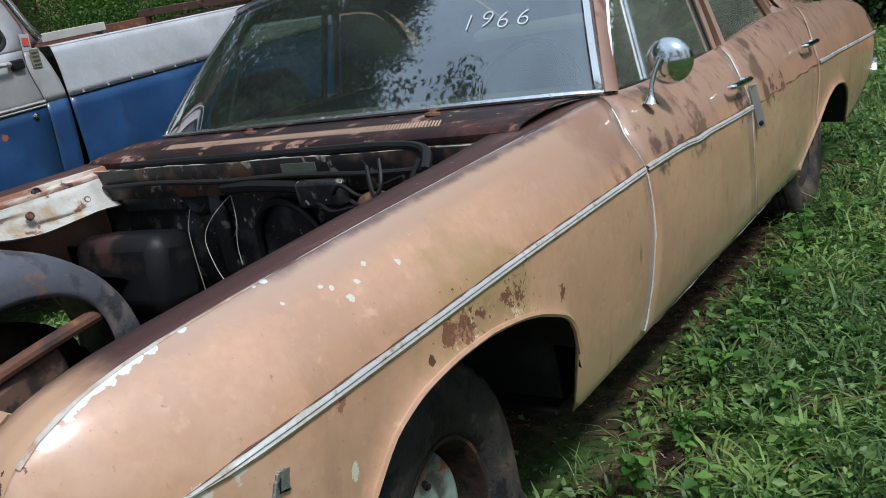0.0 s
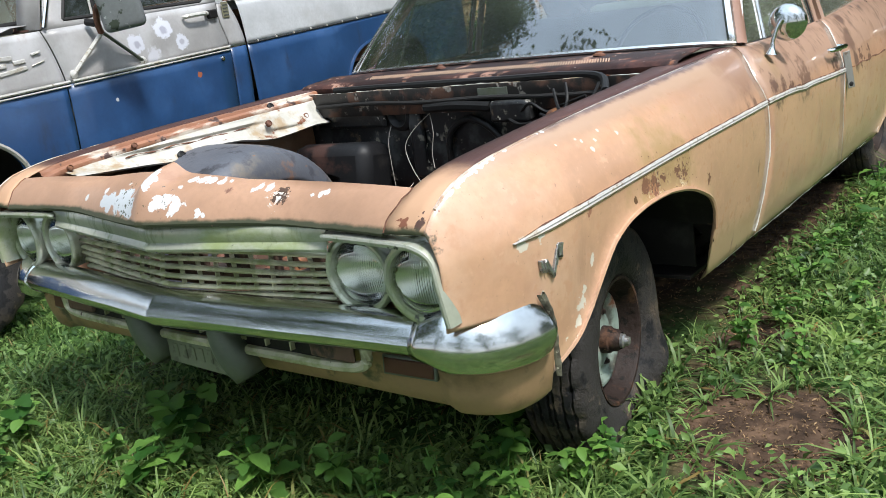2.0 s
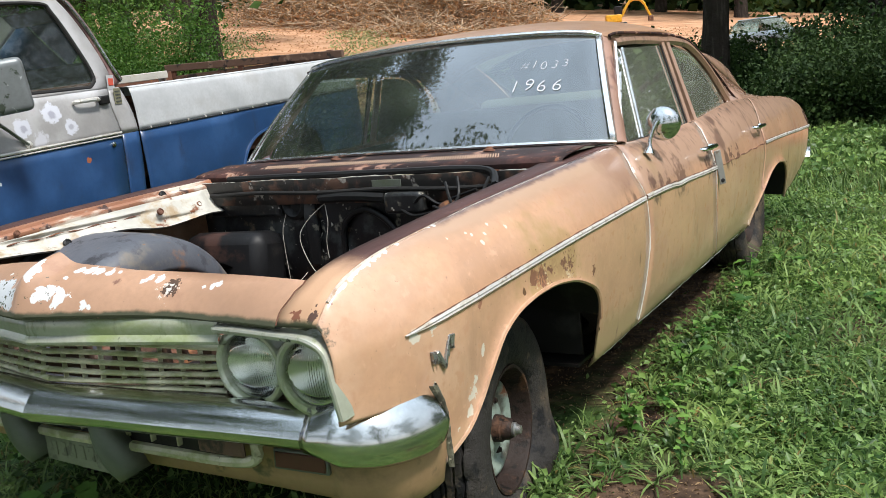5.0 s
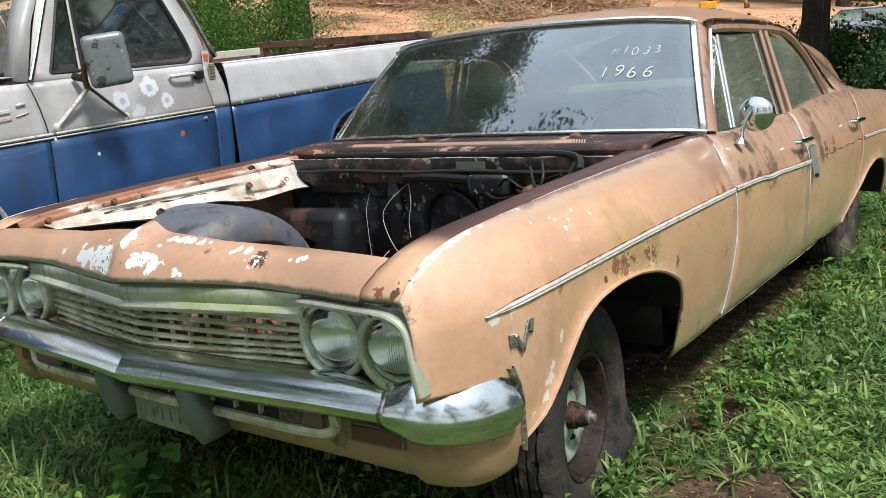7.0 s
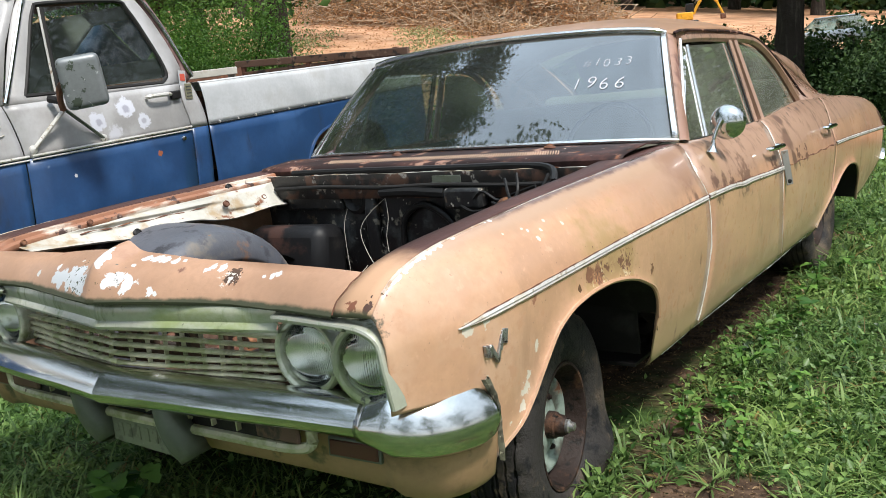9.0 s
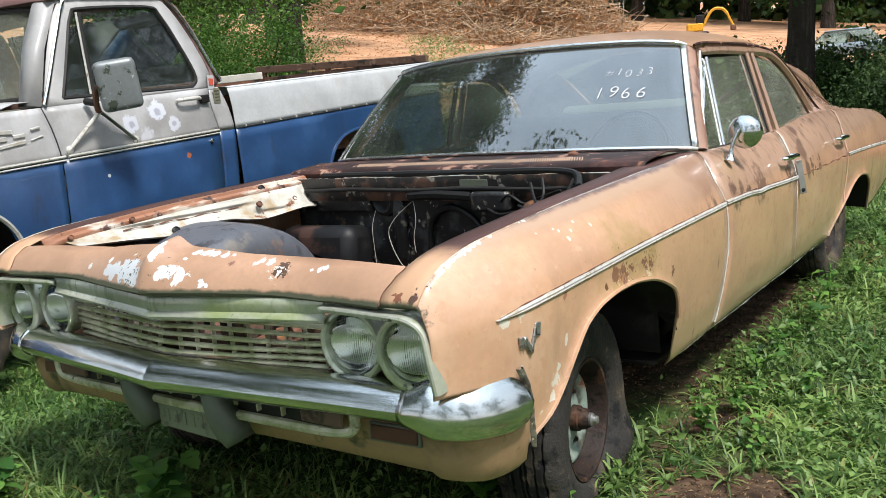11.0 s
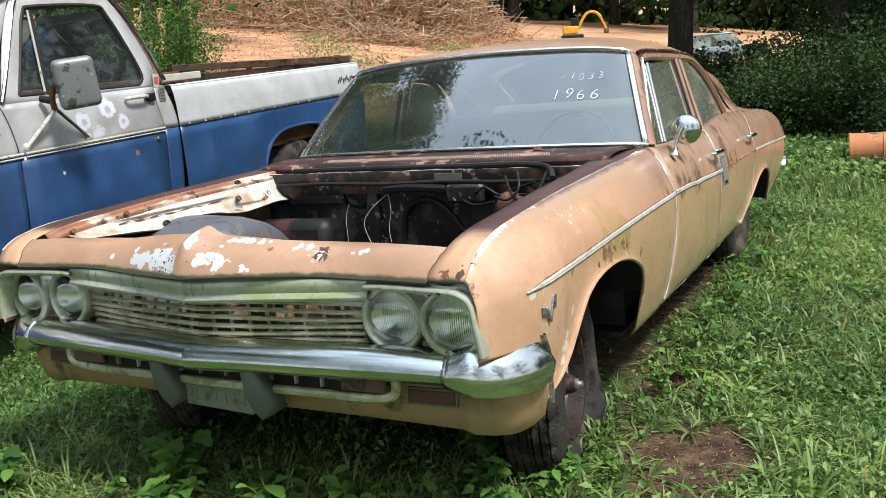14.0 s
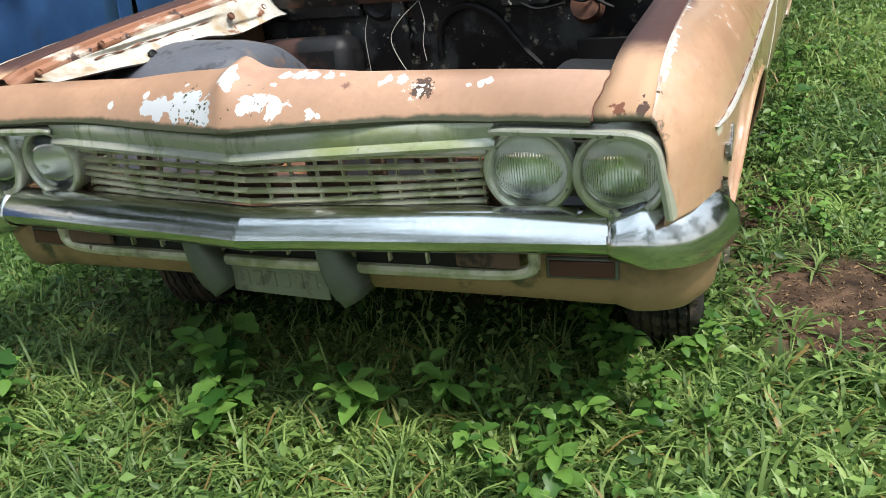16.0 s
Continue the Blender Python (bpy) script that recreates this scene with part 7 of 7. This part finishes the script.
x, y = scatter(330000, -3.2, 4.4, -2.4, 6.0, lambda x, y: np.clip((1 - bare(x, y)) * clear_of_cars(x, y) * (tuft(x * .7 + 3, y * .8) ** 2), 0, 1) * np.where(x > .8, .62, .60))
c = np.stack([x, y, ground_z(x, y) + rng.uniform(.008, .065, len(x))], -1)
x2, y2 = scatter(60000, -2.0, 8.0, 5.5, 13.0, lambda x, y: tuft(x, y))
c2 = np.stack([x2, y2, ground_z(x2, y2) + rng.uniform(.02, .16, len(x2))], -1)
weeds = leaf_mesh("low_weeds", np.concatenate([leaf_quads(c, rng.choice((.020, .027, .036), len(c))[:, None], .7, .60, 1.0), leaf_quads(c2, .06, .7, .7, 1.0)]), M_WEED)
tagged(weeds, "low broad-leaved green weeds among the grass", "weeds", kind="stuff")
x, y = scatter(190000, -1.8, 3.6, -2.2, 4.5, lambda x, y: np.clip(bare(x, y) * 1.1, 0, 1))
litter = leaf_mesh("leaf_litter", leaf_quads(np.stack([x, y, ground_z(x, y) + rng.uniform(.001, .008, len(x))], -1), np.where(rng.uniform(0, 1, len(x)) < .35, .015, .008)[:, None], .55, .30, .8), M_LITTER)
tagged(litter, "dry brown leaf litter on bare soil", "leaf litter", kind="stuff")


def leaf_blade(name, length, width, lobes=0):
    """One broad leaf, folded along its rib, tip towards +x."""
    pts = []
    n = 7
    for i in range(n + 1):
        t = i / n
        w = width * math.sin(math.pi * min(1, t * .96 + .03)) ** .8 * (1 + (.25 * math.sin(t * math.pi * lobes) if lobes else 0))
        pts.append((t * length, w, -.22 * length * t * t))
    verts, faces = [], []
    for x_, w, z_ in pts:
        verts += [(x_, -w, z_ + w * .35), (x_, 0, z_), (x_, w, z_ + w * .35)]
    for i in range(n):
        for j in (0, 1):
            a = i * 3 + j
            faces.append((a, a + 3, a + 4, a + 1))
    me = bpy.data.meshes.new(name)
    me.from_pydata(verts, [], faces)
    me.materials.append(M_PLANT)
    me.shade_smooth()
    return me


LEAVES = [leaf_blade("leaf", .062, .017), leaf_blade("leaf", .058, .020, 5), leaf_blade("leaf", .040, .013)]


def weed_plant(x, y, height, leaves, size, label, seed):
    r = random.Random(seed)
    base = empty("weed_plant", Matrix.Translation((x, y, float(ground_z(x, y)))), label, "weed", "leafy weeds")
    stems = max(1, leaves // 7)
    k = 0
    for s_ in range(stems):
        a = r.uniform(0, 6.28)
        lean = r.uniform(.15, .55) * height
        pts = glide([(0, 0, -.01), (math.cos(a) * lean * .35, math.sin(a) * lean * .35, height * .55), (math.cos(a) * lean, math.sin(a) * lean, height * r.uniform(.75, 1.05))], 5)
        tube("stem", pts, .0022, M_PLANT, base, "", 5)
        for i in range(leaves // stems):
            t = .25 + .75 * (i + 1) / (leaves // stems)
            p = pts[min(int(t * (len(pts) - 1)), len(pts) - 1)]
            lf = new("leaf", r.choice(LEAVES))
            sc = size * r.uniform(.7, 1.25)
            lf.matrix_basis = Matrix.Translation(p) @ Euler((r.uniform(-.3, .3), r.uniform(-.5, .25), k * 2.4 + r.uniform(-.4, .4))).to_matrix().to_4x4() @ Matrix.Diagonal((sc, sc, sc, 1))
            lf.parent = base
            k += 1


for i, (x, y, h, lv, s) in enumerate(((-.29, -.62, .23, 30, 1.6), (.98, .62, .16, 22, .9), (1.02, .88, .14, 18, .8), (.99, 1.22, .14, 18, .8), (1.01, 1.48, .13, 16, .8), (1.04, 1.82, .15, 18, .9), (-.20, -.84, .15, 16, 1.3), (.70, -.84, .15, 16, 1.1), (.16, -.70, .17, 22, 1.3), (-.90, -.86, .15, 14, 1.3), (.34, -.58, .16, 18, 1.1), (-.95, -.84, .13, 14, 1.1), (-.75, -1.0, .12, 12, 1.0), (.66, -.20, .17, 22, .85), (.72, -.34, .16, 20, .8), (.90, -.30, .15, 18, .75), (.56, -.12, .18, 18, .9), (.69, -.50, .13, 16, .75), (1.18, .60, .13, 18, .7), (1.05, .95, .12, 14, .65), (1.30, .92, .10, 14, .6), (-.17, -.76, .17, 22, 1.05), (-.05, -.60, .15, 14, .9), (.62, -.52, .16, 16, .75), (.74, -.40, .15, 16, .8), (.50, -.62, .12, 12, .7), (.86, -.30, .15, 14, .7), (.80, -.62, .13, 12, .7),
                                      (1.02, -.10, .10, 12, .6), (1.06, .80, .12, 12, .55), (1.12, 1.0, .10, 10, .5), (1.02, 1.62, .14, 14, .7), (.98, 2.05, .18, 14, .9), (.98, 2.45, .20, 14, .95), (1.02, 2.75, .16, 12, .8),
                                      (-.85, -.95, .14, 12, .9), (-.75, -1.15, .15, 12, .9), (.30, -1.05, .11, 10, .7), (.55, -.85, .12, 10, .7), (.95, -.55, .12, 12, .6), (1.20, .45, .08, 10, .45), (1.32, .66, .08, 9, .45), (1.02, 3.30, .16, 12, .8), (.66, -.66, .15, 16, .7), (.72, -.56, .17, 18, .75), (.58, -.74, .13, 14, .65), (.84, -.48, .16, 16, .7), (.42, -.55, .14, 14, .7), (.93, -.20, .13, 12, .6), (-.45, -.80, .13, 12, .8), (.12, -.72, .12, 12, .7))):
    weed_plant(x, y, h, lv, s, "green leafy weed growing beside the sedan", 40 + i)

sow = random.Random(77)
for i in range(70):
    if i < 42:
        x, y = sow.uniform(1.05, 3.3), sow.uniform(-1.7, 4.2)
    else:
        x, y = sow.uniform(-1.7, 1.0), sow.uniform(-1.75, -.72)
    if float(bare(np.array(x), np.array(y))) < .35:
        weed_plant(x, y, sow.uniform(.06, .12), sow.choice((10, 14, 16)), sow.uniform(.45, .85), "small green leafy weed in the grass", 200 + i)

# ---- trees ----


def tree(x, y, height, spread, first, seed, leaves=6000, size=.16, lean=(.02, .02), trunk=.22, label="tall dark leafy tree", mat=None, low=.25):
    """A tapered trunk with limbs and a ragged crown of leaf clumps."""
    r = random.Random(seed)
    z0 = float(ground_z(x, y))
    base = empty("tree", Matrix.Translation((x, y, z0 - .1)), label, "tree", "trees round the yard")
    bend = [(lean[0] * height * t + .12 * math.sin(3 * t + seed), lean[1] * height * t + .12 * math.cos(2.3 * t + seed), height * t) for t in np.linspace(0, .92, 9)]
    tube("trunk", bend, [trunk * (1.25 if i == 0 else 1) * (1 - .095 * i) for i in range(9)], M_BARK, base, "", 10)
    tips = []
    nl = 11
    for k in range(nl):
        t = first + (.90 - first) * k / (nl - 1)
        i = min(int(t / .92 * 8), 7)
        p = np.array(bend[i]) + (np.array(bend[i + 1]) - np.array(bend[i])) * (t / .92 * 8 - i)
        a = k * 2.4 + r.uniform(-.5, .5)
        reach = spread * r.uniform(.65, 1.1) * (1 - .55 * max(0, (t - .45) / .55))
        q = p + np.array((math.cos(a) * reach, math.sin(a) * reach, reach * r.uniform(-.05, .5)))
        m_ = (p + q) / 2 + np.array((0, 0, reach * .12))
        tube("limb", glide([tuple(p), tuple(m_), tuple(q)], 4), [trunk * .34 * (1 - .085 * j) for j in range(9)], M_BARK, base, "", 6)
        for f in (.45, .75, 1.0):
            tips.append(p + (q - p) * f + np.array((0, 0, .1)))
        for j in range(2):
            tips.append(q + np.array((r.gauss(0, 1), r.gauss(0, 1), r.gauss(0, .6))) * spread * .28)
    g = np.random.default_rng(seed)
    per = leaves // len(tips)
    cs = [np.array(tp) + np.clip(g.normal(0, 1, (per, 3)), -2, 2) * np.array((1, 1, .62)) * spread * g.uniform(.10, .22) for tp in tips]
    crown = leaf_mesh("crown", leaf_quads(np.concatenate(cs), size, .9, .6, .3), mat or M_LEAF)
    crown.parent = base
    return base


def bush(x, y, w, h, n, size, mat, label, seed):
    g = np.random.default_rng(seed)
    base = empty("bush", Matrix.Translation((x, y, float(ground_z(x, y)))), label, "bush", "bushes")
    r = random.Random(seed)
    cs = []
    for k in range(9):
        a = k * 2.4
        q = np.array((math.cos(a) * w * r.uniform(.2, .9), math.sin(a) * w * r.uniform(.2, .9), h * r.uniform(.45, .95)))
        tube("branch", glide([(0, 0, -.05), tuple(q * .5 + np.array((0, 0, .1))), tuple(q)], 4), [.03 * (1 - .09 * j) for j in range(9)], M_BARK, base, "", 5)
        cs.append(q * .95 + g.normal(0, 1, (n // 14, 3)) * np.array((w, w, h)) * .20)
        if k < 5:
            cs.append(q * np.array((.9, .9, .45)) + g.normal(0, 1, (n // 14, 3)) * np.array((w, w, h)) * .18)
    c = np.concatenate(cs)
    c[:, 2] = np.abs(c[:, 2])
    f = leaf_mesh("foliage", leaf_quads(c, size, .9, .6, .5), mat)
    f.parent = base


for i, (x, y, h, s, f, n, sz, tr) in enumerate((
        (.5, 13.4, 13, 4.0, .07, 22000, .10, .20), (-2.0, 13.0, 13, 4.0, .18, 26000, .11, .23), (3.2, 14.5, 14, 4.2, .08, 18000, .12, .30), (6.5, 13.0, 13, 4.4, .10, 8000, .18, .3), (13.5, 18.0, 13, 4.4, .10, 7000, .18, .3), (24, 3, 14, 4.5, .12, 24000, .13, .3),
        (1.2, 19.5, 15, 4.8, .08, 8000, .22, .3), (2.5, 27, 16, 5.0, .10, 8000, .26, .35), (5.5, 21, 16, 5, .08, 7000, .24, .35), (4.0, 33, 16, 5, .14, 8000, .28, .35), (-12.5, 62, 18, 6.5, .08, 6000, .45, .4),
        (-14.5, 14.5, 15, 4.6, .30, 8000, .22, .3), (-14.5, 9.0, 15, 4.6, .16, 16000, .17, .25), (-19, 14, 13, 5.0, .08, 12000, .22, .25), (-18, 9.5, 15, 5, .22, 7000, .24, .3), (-22, 12, 16, 5.5, .16, 7000, .26, .3), (-27, 26, 17, 6, .10, 6000, .32, .3), (-24, 20, 16, 5, .18, 6000, .3, .35), (-41, 38, 18, 6, .12, 6000, .4, .4), (-36, 52, 20, 7, .08, 6000, .5, .4), (-26, 62, 20, 7, .06, 6000, .5, .4), (-20, 68, 20, 7, .06, 6000, .5, .4),
        # second tree here, at (-8.5, -7.0), is unseen, added to darken the left front
        (-12.4, 1.5, 18.5, 5.2, .24, 130000, .16, .42), (-8.5, -7.0, 15, 4.8, .40, 16000, .2, .3), (-12, -8, 16, 5, .25, 6000, .24, .35), (-3.5, -15, 15, 5, .2, 6000, .26, .35), (8, -19, 15, 5, .15, 5000, .3, .35), (17, -10, 15, 5, .15, 24000, .15, .35), (-16, -16, 17, 6, .15, 6000, .3, .35))):
    tree(x, y, h, s, f, 100 + i, n, sz, (.045, .035), tr, mat=M_MIDLEAF if x < -14 else None)
for i, (x, y, w, h, n, sz) in enumerate(((.2, 9.6, 1.0, .95, 12000, .055), (1.7, 9.3, 1.1, 1.0, 12000, .055), (3.2, 9.0, 1.2, 1.1, 10000, .06), (.6, 11.2, 1.3, 1.3, 9000, .07), (2.6, 11.6, 1.5, 1.6, 9000, .07), (5.0, 10.0, 1.6, 1.3, 8000, .08), (-2.6, 14.2, 1.6, .95, 9000, .07), (-.2, 14.6, 1.5, 1.0, 9000, .07), (3.8, 13.0, 1.8, 2.0, 9000, .08), (7.6, 9.0, 1.7, 1.5, 6000, .10), (.9, 15, 2, 2.4, 10000, .08), (-4.6, 22, 2, 1.0, 5000, .12))):
    bush(x, y, w, h, n, sz, M_LEAF, "dark leafy undergrowth at the wood's edge", 300 + i)
for i, (x, y, w, h, n, sz) in enumerate(((-7.6, 6.3, 1.15, 2.2, 26000, .042), (-9.2, 6.4, 1.3, 2.5, 20000, .046), (-6.9, 8.0, .9, .8, 9000, .042), (-7.6, 11.2, .5, .6, 2500, .04), (-10.8, 8.4, 1.3, 2.2, 14000, .05))):
    bush(x, y, w, h, n, sz, M_BUSHLEAF, "bright green leafy bush behind the pickup", 330 + i)

# far woods behind everything: one ring of leaf masses, thick enough to close the view
g = np.random.default_rng(9)
n = 60000
a = np.radians(g.uniform(-100, 60, n))
d = g.uniform(72, 92, n)
top = 16 + 5 * np.sin(a * 9) + 3 * np.sin(a * 23 + 1)
c = np.stack([np.sin(a) * d, np.cos(a) * d, g.uniform(-1, 1, n) * 0 + g.uniform(0, 1, n) ** .8 * top + 1.5], -1)
woods = leaf_mesh("far_woods", leaf_quads(c, 1.15, .9, .7, .2), M_LEAF)
tagged(woods, "distant dark green woods", "woods", kind="stuff")

# ---- brush piles on the clay ----


def brush_pile(name, cx, cy, rx, ry, h, sticks, leaves, label, seed):
    g = np.random.default_rng(seed)
    base = empty(name, Matrix.Translation((cx, cy, float(ground_z(cx, cy)))), label, "brush pile", "brush piles")
    V_, F_ = [], []
    for k in range(sticks):
        px, py = g.normal(0, .45, 2)
        hh = h * max(0, 1 - (px ** 2 + py ** 2) * .7) * g.uniform(.1, 1.05)
        p = np.array((px * rx, py * ry, hh + float(ground_z(cx + px * rx, cy + py * ry) - ground_z(cx, cy))))
        v = g.normal(0, 1, 3) * np.array((1, 1, .42))
        v /= np.linalg.norm(v)
        L_ = g.uniform(.8, 3.2)
        r0 = g.uniform(.008, .032)
        s1 = np.cross(v, (0, 0, 1.0))
        s1 /= np.linalg.norm(s1) + 1e-9
        s2 = np.cross(v, s1)
        o = len(V_)
        for e, rr in ((-.5, r0), (.5, r0 * .35)):
            for q in ((1, 0), (0, 1), (-1, 0), (0, -1)):
                V_.append(p + v * L_ * e + (s1 * q[0] + s2 * q[1]) * rr)
        for q in range(4):
            F_.append((o + q, o + (q + 1) % 4, o + 4 + (q + 1) % 4, o + 4 + q))
    st = bulk("stick_tangle", np.array(V_), np.array(F_), M_STICK)
    st.parent = base
    tagged(st, "tangled dry sticks", kind="stuff")
    px, py = g.normal(0, .48, (2, leaves))
    hh = h * np.maximum(0, 1 - (px ** 2 + py ** 2) * .7) * g.uniform(.2, 1.05, leaves)
    cc = np.stack([px * rx, py * ry, hh + ground_z(cx + px * rx, cy + py * ry) - ground_z(cx, cy)], -1)
    lf = leaf_mesh("dead_leaves", leaf_quads(cc, .20, .9, .4, .4), M_DRYBRUSH)
    lf.parent = base
    tagged(lf, "dead reddish brown leaves", kind="stuff")


brush_pile("brush_pile", -21.5, 39.0, 5.6, 2.6, 3.0, 1800, 9000, "reddish brown pile of felled brush on clay", 1)
brush_pile("brush_pile", -29.5, 37.5, 6.5, 3.0, 2.6, 1300, 6000, "grey brown pile of felled branches", 2)
brush_pile("brush_pile", -19.5, 33.5, 5.0, 1.2, .6, 260, 1500, "low heap of dry branches on clay", 3)
# pale green scrub at the clearing's edge
x, y = g.uniform(-26, -9, 26000), g.uniform(13, 33, 26000)
k = (np.sin(x * .9) * np.sin(y * .7 + 1) > .35) & (-.8 * x + .12 * y > 10)
x, y = x[k], y[k]
scrub = leaf_mesh("clearing_scrub", leaf_quads(np.stack([x, y, ground_z(x, y) + g.uniform(.02, .5, len(x)) ** 1.5], -1), .12, .9, .4, .4), M_PALESCRUB)
tagged(scrub, "pale green scrub on the clay clearing", "scrub", kind="stuff")

x, y = g.uniform(-34, -7, 12000), g.uniform(10, 48, 12000)
k = -.8 * x + .12 * y > 10.5
x, y = x[k], y[k]
chips = leaf_mesh("clay_debris", leaf_quads(np.stack([x, y, ground_z(x, y) + g.uniform(.0, .04, len(x))], -1), .12, .6, .22, .8), M_DRYBRUSH)
tagged(chips, "straw, twigs and bark scattered over clay", "debris", kind="stuff")

# fallen log and thin stakes on the clay
tube_log = tube("fallen_branch", glide([(-12.0, 15.2, float(ground_z(-12, 15.2)) + .06), (-11.2, 15.0, float(ground_z(-11.2, 15)) + .22), (-10.2, 14.9, float(ground_z(-10.2, 14.9)) + .5)], 5), [.05, .05, .05, .045, .045, .04, .04, .035, .03, .03, .02], M_STICK)
tagged(tube_log, "dark fallen branch lying on clay", "branch")
for x, y in ((-10.2, 16.8), (-9.3, 16.2)):
    st = tube("stake", [(x, y, float(ground_z(x, y)) - .1), (x + .05, y + .04, float(ground_z(x, y)) + .75), (x + .08, y + .06, float(ground_z(x, y)) + 1.35)], .016, M_STICK)
    tagged(st, "thin wooden stake standing in the ground", "stake", "stakes")

# ---- yellow excavator far off ----
ex = empty("excavator", pose(-15.3, 45.3, float(ground_z(-15.3, 45.3)) - .03, 0, 0, 25) @ Matrix.Scale(.46, 4), "small yellow excavator working on the clearing", "excavator")
solid("tracks", (0, 0, .35), (2.6, 1.8, .6), M_BLACK, ex, "dark crawler tracks", .2)
solid("house", (-.2, 0, 1.15), (1.8, 1.6, .9), M_YELLOW, ex, "yellow engine house", .1)
solid("cab_posts", (.35, -.35, 2.0), (.9, .8, 1.0), M_BLACK, ex, "dark cab", .08)
tube("boom", glide([(.8, .3, 1.3), (1.8, .3, 2.9), (2.9, .3, 3.0), (3.5, .3, 2.4)], 4), .17, M_YELLOW, ex, "yellow boom", 6)
tube("dipper", [(3.4, .3, 2.6), (4.1, .3, 1.0)], .13, M_YELLOW, ex, "yellow dipper arm", 6)
solid("bucket", (4.1, .3, .75), (.6, .7, .6), M_RUSTY, ex, "rusty bucket", .1)

# ---- rusty drum lying in the grass behind the sedan ----
bm = bmesh.new()
rings = disc_lathe(bm, [(.001, 0), (.158, .004), (.172, 0), (.177, .012), (.170, .03), (.170, .30), (.178, .31), (.170, .32), (.170, .60), (.178, .61), (.170, .62), (.170, .90), (.177, .915), (.158, .92), (.001, .916)], pose(1.20, 7.1, float(ground_z(1.7, 7.1)) + .165, 4, 90, 8), 32)
drum = part("rusty_drum", bm, M_TANK, None, "")
tagged(drum, "rusty orange steel drum lying in grass", "drum")

# ---- pale parked car far off among the trees ----
pc = empty("parked_car", pose(-6.2, 37.5, float(ground_z(-6.2, 37.5)), 0, 0, 60), "pale blue-white car parked far off under trees", "car")
M_PALE = material("pale_blue_car_paint", (.55, .62, .68), .3, 0, coat=.4)
rows = [[(x_ * w, y_, z_) for x_, z_ in ((-1, .35), (-1, .75), (-.92, .85), (.92, .85), (1, .75), (1, .35))] for y_, w in ((-2.2, .75), (-2.0, .85), (0, .88), (2.0, .85), (2.2, .75))]
sheet("car_body", rows, M_PALE, pc, "", .02)
rows = [[(x_ * w, y_, z_) for x_, z_ in ((-1, .84), (-.8, z2), (.8, z2), (1, .84))] for y_, w, z2 in ((-1.1, .8, .86), (-.5, .8, 1.35), (.6, .8, 1.36), (1.4, .8, .88))]
sheet("car_cabin", rows, M_SIDEGLASS, pc, "", .01)
solid("car_roof", (0, .05, 1.37), (1.25, 1.2, .05), M_PALE, pc, "", .02)
for sx in (-.8, .8):
    for sy in (-1.35, 1.35):
        bm = bmesh.new()
        rings = disc_lathe(bm, [(.05, -.1), (.30, -.1), (.32, 0), (.30, .1), (.05, .1)], pose(sx, sy, .31, 0, 90, 0), 20)
        part("car_wheel", bm, M_RUBBER, pc)
